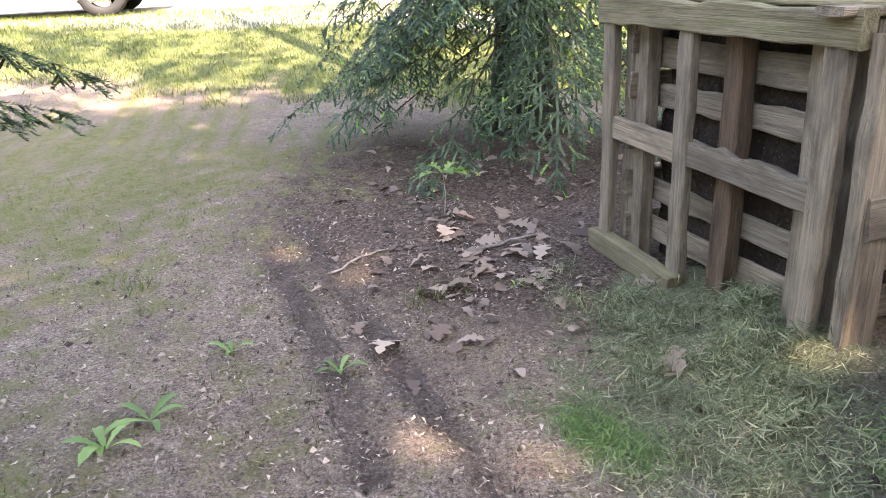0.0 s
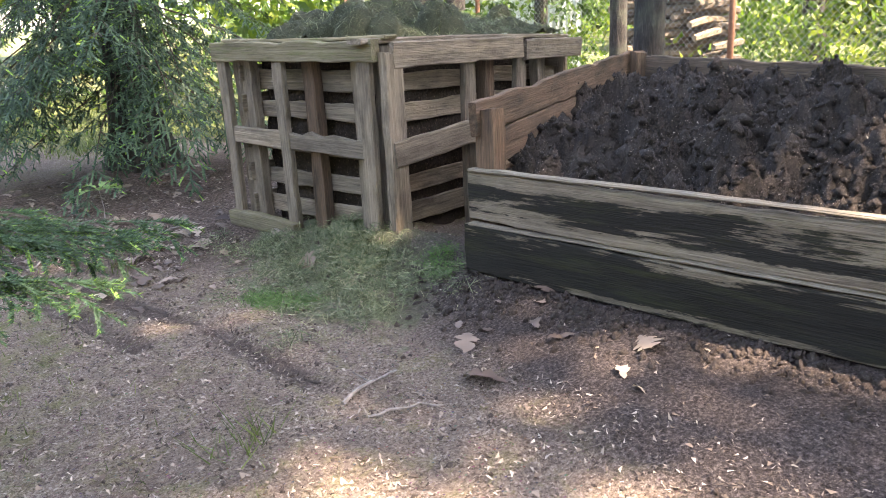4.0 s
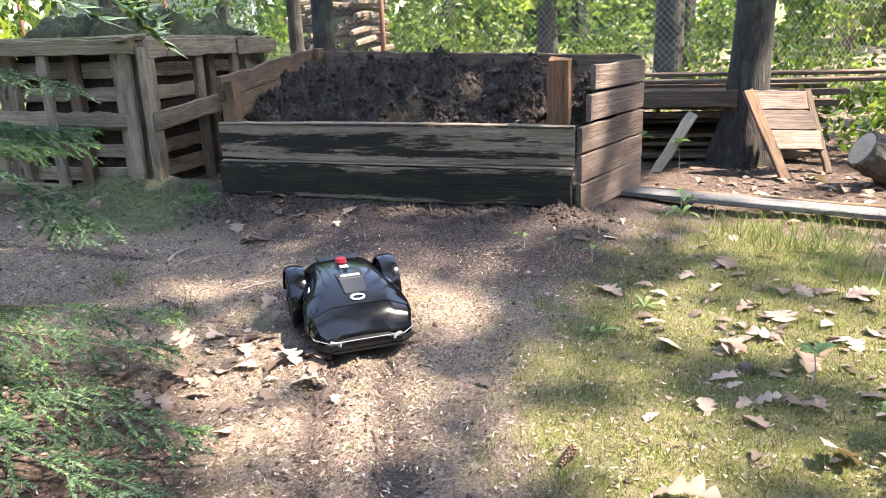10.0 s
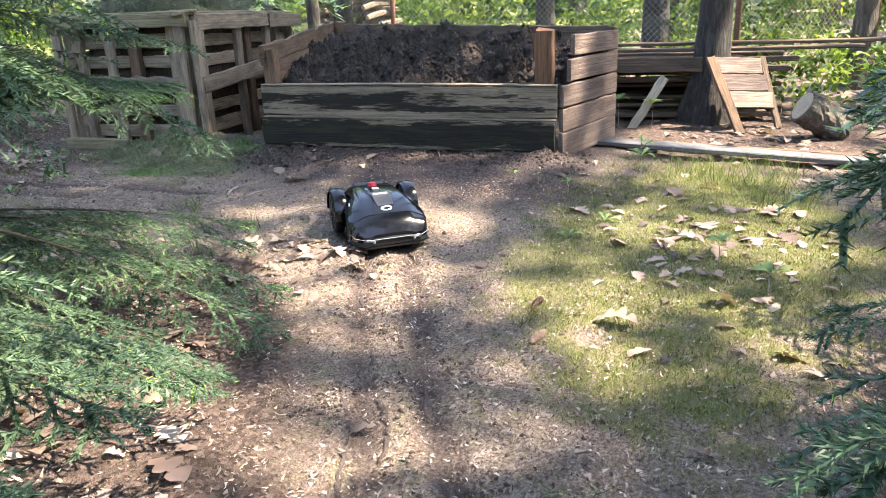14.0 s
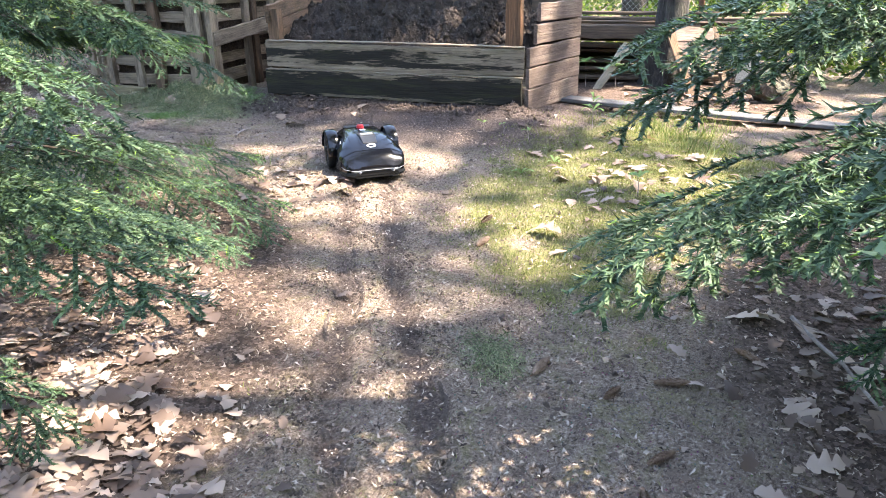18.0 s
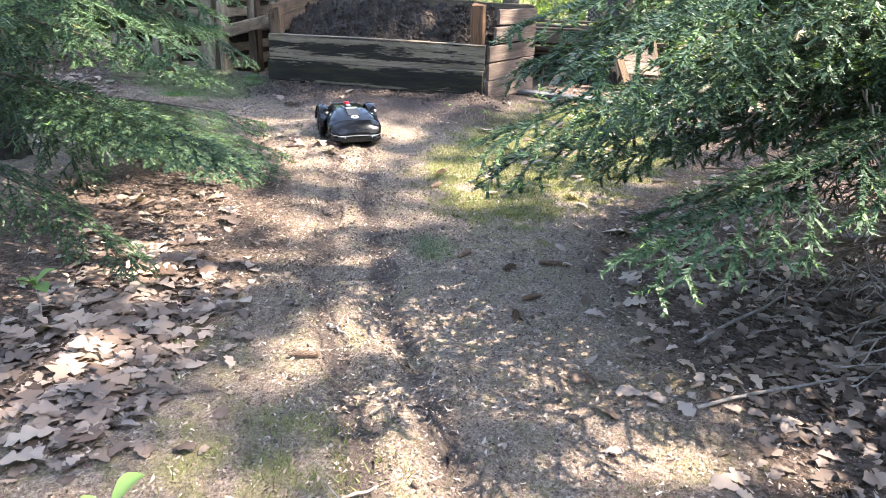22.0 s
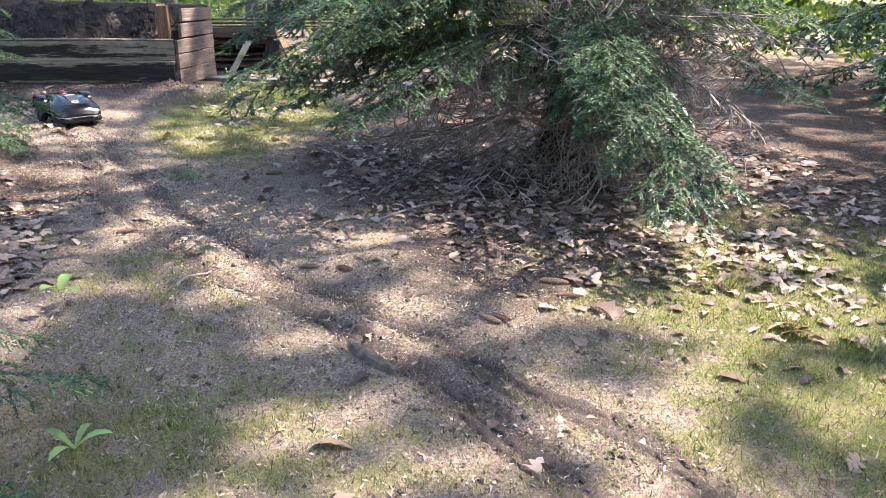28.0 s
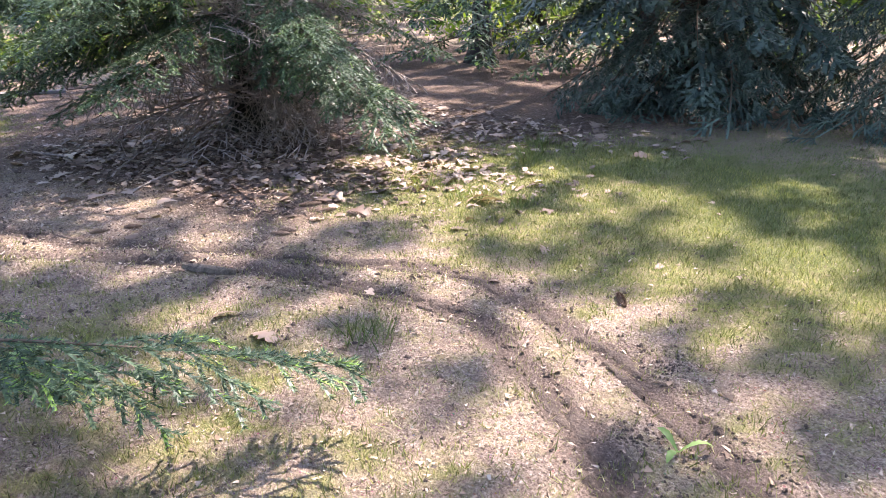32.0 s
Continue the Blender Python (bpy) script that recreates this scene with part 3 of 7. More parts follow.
def heap_mesh(name, quad, height, n, mat, jag, seed):
    """A lumpy heap over a four-cornered plan; height(u, v) is its top; its skirt goes down to z."""
    rs = np.random.RandomState(seed)
    u, v = np.meshgrid(np.linspace(0, 1, n), np.linspace(0, 1, n), indexing="ij")
    a, b, c, d = [np.array(q)[:2] for q in quad]
    pts = (a[None, None] * ((1 - u) * (1 - v))[..., None] + b[None, None] * (u * (1 - v))[..., None]
           + c[None, None] * (u * v)[..., None] + d[None, None] * ((1 - u) * v)[..., None])
    x, y = pts[..., 0], pts[..., 1]
    z = height(u, v, x, y)
    for s, k in ((5, 0.9), (11, 1.2), (24, 1.3), (50, 0.8)):
        z = z + jag * k * wavy(x * 1.0 + s, y, s) * 1.5
    if jag > 0.03:
        pit = np.clip(wavy(x * 1.7, y * 1.7 + 4, 13) - 0.18, 0, 1)
        z = z - 0.34 * pit
        lump = [0.14 * noise.fractal(Vector((a * 4.5, b * 4.5, 3)), 0.8, 2.0, 5) + 0.05 * abs(noise.noise(Vector((a * 15, b * 15, 8)))) for a, b in zip(x.ravel(), y.ravel())]
        z = z + np.array(lump).reshape(z.shape) - 0.02
    z = z + rs.normal(0, jag * 0.22, z.shape)
    ids = np.arange(n * n).reshape(n, n)
    f = np.stack([ids[:-1, :-1], ids[1:, :-1], ids[1:, 1:], ids[:-1, 1:]], -1).reshape(-1, 4)
    return raw(name, np.stack([x, y, z], -1).reshape(-1, 3), f, mat, soft=False)


def compost_mat(name, c0, c1, c2, fleck, scale=40):
    m, nt, b = node_mat(name)
    pos = nt.nodes.new("ShaderNodeNewGeometry").outputs["Position"]
    fine, mid = noise_tex(nt, pos, scale * 2.2, 5, 0.75), noise_tex(nt, pos, scale * 0.4, 5, 0.65)
    col = ramp(nt, fine, [(0.3, c0), (0.55, c1), (0.8, c2)])
    col = mix(nt, ramp(nt, mid, [(0.4, (0, 0, 0)), (0.7, (0.6,) * 3)]), col, c0)
    vor = nt.nodes.new("ShaderNodeTexVoronoi")
    vor.inputs["Scale"].default_value = scale * 1.4
    wide = noise_tex(nt, pos, scale * 0.1, 3, 0.6)
    col = mix(nt, ramp(nt, wide, [(0.45, (0, 0, 0)), (0.65, (0.22,) * 3)]), col, c2)
    nt.links.new(pos, vor.inputs["Vector"])
    col = mix(nt, ramp(nt, vor.outputs["Distance"], [(0.10, (0.8,) * 3), (0.16, (0, 0, 0))]), col, fleck)
    nt.links.new(col, b.inputs["Base Color"])
    b.inputs["Roughness"].default_value = 0.93
    b.inputs["Specular IOR Level"].default_value = 0.25
    bump(nt, b, fine, 1.0, 0.02)
    return m


COMPOST = compost_mat("dark_compost", (0.008, 0.006, 0.005), (0.05, 0.037, 0.030), (0.16, 0.122, 0.10), (0.30, 0.24, 0.20))
MULCH = compost_mat("rotting_leaf_mulch", (0.012, 0.008, 0.006), (0.05, 0.033, 0.023), (0.13, 0.09, 0.065), (0.2, 0.13, 0.09), 26)
CLIPPINGS = compost_mat("dry_grass_clippings", (0.02, 0.022, 0.012), (0.075, 0.08, 0.045), (0.19, 0.18, 0.11), (0.24, 0.22, 0.13), 60)
pin = [P0 + PF * 0.18 + PB * 0.19, P1 - PF * 0.18 + PB * 0.19, P2 - PF * 0.18 - PB * 0.19, P3 + PF * 0.18 - PB * 0.19]


def box_from_quad(name, quad, z0, z1, mat):
    bm = bmesh.new()
    lo = [bm.verts.new((q.x, q.y, z0)) for q in quad]
    hi = [bm.verts.new((q.x, q.y, z1)) for q in quad]
    for i in range(4):
        bm.faces.new((lo[i], lo[(i + 1) % 4], hi[(i + 1) % 4], hi[i]))
    bm.faces.new(hi)
    bm.faces.new(lo[::-1])
    bmesh.ops.subdivide_edges(bm, edges=bm.edges[:], cuts=14, use_grid_fill=True)
    for v in bm.verts:
        v.co += Vector((noise.noise(v.co * 9), noise.noise(v.co * 9 + Vector((5, 0, 0))), noise.noise(v.co * 9 + Vector((0, 7, 0))))) * 0.035
    return mesh_from(name, bm, mat)


tagged(new("leaf_mulch", box_from_quad("leaf_mulch", pin, 0.0, 1.10, MULCH)), "brown rotting leaf mulch packed inside the pallet bin", "mulch", kind="stuff")
quad = [P0 + PF * 0.1 + PB * 0.08, P1 - PF * 0.08 + PB * 0.08, P2 - PF * 0.05 - PB * 0.05, P3 + PF * 0.05 - PB * 0.05]


def clumps(u, v):
    """Rounded tufts dumped on the heap."""
    r, z = np.random.RandomState(14), 0
    for k in range(26):
        a, b, w, h = r.uniform(0.06, 0.94), r.uniform(0.06, 0.94), r.uniform(0.05, 0.11), r.uniform(0.08, 0.19)
        z = np.maximum(z, h * np.clip(1 - ((u - a) ** 2 + (v - b) ** 2) / w ** 2, 0, 1) ** 0.6)
    return z


tagged(new("grass_heap", heap_mesh("grass_heap", quad, lambda u, v, x, y: 1.12 + 0.13 * np.sin(np.pi * u) ** 0.6 * np.sin(np.pi * v) ** 0.5 * (1 + 0.4 * wavy(x, y, 6.0)) + clumps(u, v), 110, CLIPPINGS, 0.016, 4)),
       "heap of dry green-grey grass clippings on the leaf bin", "grass heap", kind="stuff")

# ---- plank bin full of dark compost ----
A0, A1 = Vector((0.94, 0.98, 0)), Vector((1.335, -1.35, 0))
A2, A3 = Vector((2.16, -1.50, 0)), Vector((3.02, 1.72, 0))
AF = (A1 - A0).normalized()
AN = Vector((AF.y, -AF.x, 0))
AN = AN if AN.x < 0 else -AN
plank_bin = thing("plank_compost_bin", (A0 + A1 + A2 + A3) / 4, "low weathered plank compost bin with peeling dark front boards", "compost bin")


def at(p, z):
    return Vector((p.x, p.y, z))


board("front_board", plank_bin, at(A0 - AF * 0.02, 0.375), at(A1 + AF * 0.0, 0.375), 0.225, 0.045, WOOD_FRONT, "peeling dark front board with algae", 31, chip=0.004, rough=0.004)
board("front_board", plank_bin, at(A0 + AN * 0.03 - AF * 0.03, 0.135), at(A1 + AN * 0.03 - AF * 0.01, 0.135), 0.222, 0.045, WOOD_LOW, "peeling dark front board with algae", 32, chip=0.004, rough=0.004)
# dark board added for the shadow in the gap below the front boards
board("sill_board", plank_bin, at(A0 - AN * 0.02, 0.02), at(A1 - AN * 0.02, 0.02), 0.12, 0.04, WOOD_DARK, "dark bottom board standing in for the shade under the front", 33)
batten = board("batten", plank_bin, at(A0 + AN * 0.03, 0.352), at(A1 + AN * 0.03, 0.358), 0.012, 0.05, WOOD_EDGE, "", 34, rough=0.003)
board("edge_strip", plank_bin, at(A0 + AN * 0.012 - AF * 0.01, 0.598), at(A1 + AN * 0.012, 0.604), 0.012, 0.05, WOOD_EDGE, "thin pale strip along the upper edge", 36, rough=0.003)
ad = (A3 - A0).normalized()
for i, (z0, z1, h) in enumerate(((0.76, 0.83, 0.15), (0.60, 0.665, 0.155), (0.42, 0.49, 0.17), (0.24, 0.3, 0.17))):
    board("side_board", plank_bin, at(A0 - AN * 0.10 - ad * 0.12 * (i == 0), z0), at(A3, z1), h, 0.035, WOOD_BROWN, "brown decayed side board", 35 + i, chip=0.02)
sd = (A2 - A1).normalized()
for i, (s, z0, z1, h) in enumerate(((0.15, 0.80, 0.79, 0.145), (0.10, 0.625, 0.625, 0.155), (0.0, 0.45, 0.455, 0.155), (0.0, 0.275, 0.285, 0.165), (0.0, 0.08, 0.10, 0.185))):
    board("side_board", plank_bin, at(A1 + sd * s + AF * 0.03, z0), at(A2 + AF * 0.03, z1), h, 0.035, WOOD_SIDE, "silvery weathered side board", 45 + i, chip=0.006, rough=0.0035)
bdir = (A3 - A2).normalized()
board("back_board", plank_bin, at(A3 + bdir * 0.02, 0.74), at(A2 - bdir * 0.02, 0.745), 0.22, 0.04, WOOD_DARK, "dark damp back board", 51, chip=0.01)
board("back_board", plank_bin, at(A3 + bdir * 0.02, 0.5), at(A2 - bdir * 0.02, 0.5), 0.22, 0.04, WOOD_DARK, "dark damp back board", 52)
upright(plank_bin, A0 - AN * 0.06 + AF * 0.05, 0.05, 0.87, 0.11, 0.09, AF, WOOD_BROWN, 53, "post", label="broken splintered brown post")
upright(plank_bin, A1 - AN * 0.06 - AF * 0.10, 0.05, 0.985, 0.125, 0.10, AF, WOOD_RED, 54, "post", label="orange-brown corner post")
upright(plank_bin, A3 - bdir * 0.1 - Vector((0.05, 0, 0)), 0.05, 0.975, 0.10, 0.08, bdir, WOOD_BROWN, 55, "post")
upright(plank_bin, A2 - AF * 0.03 - Vector((0.08, 0, 0)), 0.05, 0.90, 0.10, 0.08, bdir, WOOD_DARK, 56, "post")
quad = [A0 - AN * 0.03 + AF * 0.02, A1 - AN * 0.03 - AF * 0.02, A2 - Vector((0.03, 0, 0)), A3 - Vector((0.03, 0.02, 0))]
tagged(new("compost_heap", heap_mesh("compost_heap", quad, lambda u, v, x, y: 0.50 + 0.36 * np.clip(v * 1.7, 0, 1) ** 0.8 * (0.75 + 0.25 * np.sin(np.pi * np.clip(u, 0, 1))) , 200, COMPOST, 0.036, 8)),
       "lumpy dark brown compost heap filling the plank bin", "compost heap", kind="stuff")

# ---- tree trunks ----
def bark_mat(name, c0, c1, c2, lichen=0.25):
    m, nt, b = node_mat(name)
    tc = nt.nodes.new("ShaderNodeTexCoord").outputs["Object"]
    ridges = noise_tex(nt, scaled(nt, tc, (26, 26, 6)), 1.0, 6, 0.7, 0.8)
    big = noise_tex(nt, tc, 3.0, 4)
    col = ramp(nt, ridges, [(0.32, c0), (0.52, c1), (0.72, c2)])
    col = mix(nt, ramp(nt, big, [(0.5, (0, 0, 0)), (0.68, (lichen,) * 3)]), col, (0.16, 0.18, 0.12))
    nt.links.new(col, b.inputs["Base Color"])
    b.inputs["Roughness"].default_value = 0.92
    bump(nt, b, ridges, 1.0, 0.03)
    return m


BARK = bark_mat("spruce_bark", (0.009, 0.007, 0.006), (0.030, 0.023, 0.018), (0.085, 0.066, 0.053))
# paler copy of the bark, with sunlight put into its colour
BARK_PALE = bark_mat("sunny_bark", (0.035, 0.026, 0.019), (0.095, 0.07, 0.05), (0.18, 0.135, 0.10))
TWIG_LIVE = plain_mat("live_twigs", (0.045, 0.032, 0.022), (0.11, 0.08, 0.055), 30, 0.85, 0.2, island=0.3)
TWIG = plain_mat("dead_twigs", (0.14, 0.11, 0.095), (0.36, 0.30, 0.26), 30, 0.85, 0.2, island=0.4)


def trunk_mesh(name, radius, height, mat, flare=1.7, seed=0, lean=(0, 0), sides=18):
    rnd = random.Random(seed)
    bm = bmesh.new()
    pts, rad = [], []
    n = 16
    for i in range(n + 1):
        u = (i / n) ** 1.6
        z = u * height - 0.15
        pts.append((lean[0] * z + 0.03 * math.sin(z * 0.9 + seed), lean[1] * z + 0.03 * math.cos(z * 0.7 + seed), z))
        rad.append(radius * ((1 - 0.75 * u) + (flare - 1) * math.exp(-max(z, 0) / (radius * 1.8))))
    rows = tube(bm, pts, rad, sides)
    lobes = rnd.randint(4, 6)
    for i, row in enumerate(rows):
        z = pts[i][2]
        for j, v in enumerate(row):
            c = Vector(pts[i])
            k = 1 + 0.22 * math.exp(-max(z, 0) / (radius * 1.5)) * math.sin(lobes * j / sides * 6.283 + seed) + rnd.gauss(0, 0.025)
            v.co = c + (v.co - c) * k
    return mesh_from(name, bm, mat, soft=True)


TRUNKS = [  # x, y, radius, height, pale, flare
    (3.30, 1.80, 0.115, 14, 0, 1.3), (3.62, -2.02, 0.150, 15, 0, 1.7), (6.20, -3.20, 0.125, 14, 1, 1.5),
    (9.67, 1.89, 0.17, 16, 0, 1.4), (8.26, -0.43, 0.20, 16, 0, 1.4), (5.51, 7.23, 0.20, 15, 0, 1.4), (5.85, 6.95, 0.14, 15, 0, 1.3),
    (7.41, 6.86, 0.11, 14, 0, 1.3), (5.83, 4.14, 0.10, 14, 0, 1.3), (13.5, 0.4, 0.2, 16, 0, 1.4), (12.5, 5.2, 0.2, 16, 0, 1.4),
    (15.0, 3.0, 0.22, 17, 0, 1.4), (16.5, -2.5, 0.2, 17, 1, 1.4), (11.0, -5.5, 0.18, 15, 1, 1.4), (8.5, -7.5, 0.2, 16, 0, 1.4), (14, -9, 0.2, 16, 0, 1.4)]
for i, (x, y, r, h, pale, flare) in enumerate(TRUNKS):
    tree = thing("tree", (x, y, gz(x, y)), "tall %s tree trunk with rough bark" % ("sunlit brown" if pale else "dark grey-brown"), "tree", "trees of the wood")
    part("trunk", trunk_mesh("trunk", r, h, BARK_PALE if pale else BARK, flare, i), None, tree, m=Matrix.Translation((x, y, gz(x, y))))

# ---- spruce boughs ----
NEEDLES = leaf_mat("spruce_needles", (0.017, 0.034, 0.020), (0.042, 0.074, 0.042), (0.105, 0.155, 0.085), 0.2, 0.42)
NEEDLES_LIGHT = leaf_mat("young_spruce_needles", (0.03, 0.06, 0.032), (0.06, 0.11, 0.056), (0.115, 0.175, 0.09), 0.25, 0.42)
NEEDLES_BLUE = leaf_mat("blue_spruce_needles", (0.018, 0.032, 0.028), (0.042, 0.066, 0.056), (0.09, 0.125, 0.105), 0.15, 0.5)
NEEDLES_FRESH = leaf_mat("fresh_spruce_tips", (0.12, 0.22, 0.045), (0.19, 0.32, 0.065), (0.28, 0.42, 0.10), 0.3, 0.45)


def bough_axes(length, seed, droop=0.25, spread=0.42, full=26, sub=5):
    """The twigs of a bough as short straight pieces (start, end, thickness, is_tip)."""
    rnd = random.Random(seed)
    out = []

    def run(p, d, n, step, r, sag, tip):
        for i in range(n):
            d = (d + Vector((rnd.gauss(0, 0.05), rnd.gauss(0, 0.05), sag + rnd.gauss(0, 0.04)))).normalized()
            q = p + d * step
            out.append((p.copy(), q.copy(), r * (1 - 0.6 * i / n), tip and i == n - 1))
            p = q
        return p, d

    p, d = Vector((0, 0, 0)), Vector((1, 0, 0.10)).normalized()
    for k in range(full):
        u = k / full
        d = (d + Vector((0, rnd.gauss(0, 0.03), -droop * 0.09 + 0.05 * droop * u))).normalized()
        q = p + d * (length / full)
        out.append((p.copy(), q.copy(), 0.0075 * length * (1.05 - u), False))
        p = q
        if u > 0.10:
            reach = spread * length * (1.0 - u) ** 0.75 * min(1, 0.45 + u * 2.2) * rnd.uniform(0.65, 1.1) + 0.03
            for s in (-1, 1):
                if rnd.random() < 0.12:
                    continue
                side = Vector((-d.y, d.x, 0)).normalized() * s
                sd = (d * 0.75 + side * 0.9 + Vector((0, 0, rnd.uniform(-0.15, 0.1)))).normalized()
                n = max(2, int(reach / 0.05))
                sp = p.copy()
                for i in range(n):
                    sd = (sd + Vector((rnd.gauss(0, 0.04), rnd.gauss(0, 0.04), -droop * 0.16))).normalized()
                    sq = sp + sd * (reach / n)
                    out.append((sp.copy(), sq.copy(), 0.0020 * (1.2 - i / n), i == n - 1))
                    sp = sq
                    if 0 < i < n and sub and rnd.random() < 0.85:
                        for t in (-1, 1):
                            if rnd.random() < 0.1:
                                continue
                            s2 = (sd * 0.8 + Vector((-sd.y, sd.x, 0)).normalized() * t * 0.8 + Vector((0, 0, rnd.uniform(-0.4, 0.05)))).normalized()
                            m = rnd.randint(1, 2)
                            run(sp.copy(), s2, m, 0.058 * rnd.uniform(0.7, 1.15) * (1 - 0.45 * i / n), 0.0018, -0.07, True)
    return out


def bough_mesh(name, axes, mats, needle=0.016, width=0.0024, gap=0.0055, each=2, seed=1, fresh=0.0, bare=0.0, strip=0.005):
    """Needles (one thin triangle each) round every twig, and the twigs as three-sided sticks."""
    rs = np.random.RandomState(seed)
    p0 = np.array([a[0] for a in axes]); p1 = np.array([a[1] for a in axes])
    rad = np.array([a[2] for a in axes]); tip = np.array([a[3] for a in axes])
    d = p1 - p0
    ln = np.linalg.norm(d, axis=1)
    dn = d / ln[:, None]
    ref = np.where(np.abs(dn[:, 2:3]) < 0.9, np.array([[0, 0, 1.0]]), np.array([[1.0, 0, 0]]))
    s = np.cross(dn, ref); s /= np.linalg.norm(s, axis=1)[:, None]
    t = np.cross(s, dn)
    verts, faces, mat = [], [], []
    base = 0
    # sticks
    allp0, allp1, alls, allt, allr = p0, p1, s, t, rad
    thick = rad > (0.003 if strip else 0.0019)
    p0, p1, s, t, rad = p0[thick], p1[thick], s[thick], t[thick], rad[thick]
    ring = []
    for k in range(3):
        a = 2.094 * k
        o = s * math.cos(a) + t * math.sin(a)
        ring.append((p0 + o * rad[:, None], p1 + o * rad[:, None] * 0.85))
    n = len(p0)
    v = np.stack([ring[0][0], ring[1][0], ring[2][0], ring[0][1], ring[1][1], ring[2][1]], 1).reshape(-1, 3)
    b = (np.arange(n) * 6)[:, None]
    for a, c in ((0, 1), (1, 2), (2, 0)):
        faces.append(np.concatenate([b + a, b + c, b + c + 3], 1)); faces.append(np.concatenate([b + a, b + c + 3, b + a + 3], 1))
    mat.append(np.zeros(6 * n, np.int32))
    verts.append(v); base = len(v)
    # the dense green core of each small twig: a flat strip
    thin = allr < 0.0045 if strip else allr < 0
    k = int(thin.sum())
    if k:
        c0, c1, sd = allp0[thin], allp1[thin], alls[thin] * strip
        v = np.stack([c0 - sd, c0 + sd, c1 + sd * 0.8, c1 - sd * 0.8], 1).reshape(-1, 3)
        q = base + (np.arange(k) * 4)[:, None]
        faces.append(np.concatenate([q, q + 1, q + 2], 1)); faces.append(np.concatenate([q, q + 2, q + 3], 1))
        mat.append(np.tile(np.where(tip[thin] & (rs.rand(k) < fresh), 2, 1).astype(np.int32), 2))
        verts.append(v); base += len(v)
    # needles
    p0, p1, s, t, rad, n = allp0, allp1, alls, allt, allr, len(axes)
    keep = rs.rand(n) >= bare
    cnt = np.maximum(1, (ln / gap)).astype(int) * each * keep
    cnt = np.where(rad > 0.006, cnt // 3, cnt)
    idx = np.repeat(np.arange(n), cnt)
    m = len(idx)
    u = rs.rand(m)
    ang = np.where(rs.rand(m) < 0.5, rs.normal(0.12, 0.3, m), rs.uniform(-0.6, 2.6, m))
    ang = np.where(rs.rand(m) < 0.5, ang, math.pi - ang)
    o = s[idx] * np.cos(ang)[:, None] + t[idx] * np.sin(ang)[:, None]
    way = dn[idx] * rs.uniform(0.45, 0.95, m)[:, None] + o * 0.75
    way /= np.linalg.norm(way, axis=1)[:, None]
    root = p0[idx] + d[idx] * u[:, None]
    sz = needle * rs.uniform(0.7, 1.15, m)
    across = np.cross(way, rs.normal(0, 0.6, (m, 3)) + np.array([0, 0, 1.0]))
    across /= np.linalg.norm(across, axis=1)[:, None]
    w = width * 0.5
    tri = np.stack([root - across * w, root + across * w, root + way * sz[:, None]], 1).reshape(-1, 3)
    verts.append(tri)
    faces.append(base + np.arange(3 * m).reshape(-1, 3))
    mat.append(np.where(tip[idx] & (rs.rand(m) < fresh), 2, 1).astype(np.int32))
    me = raw(name, np.concatenate(verts), np.concatenate(faces), mats[0])
    for q in mats[1:]:
        me.materials.append(q)
    me.polygons.foreach_set("material_index", np.concatenate(mat))
    ENDS[me.name] = axes[-1][1]
    return me


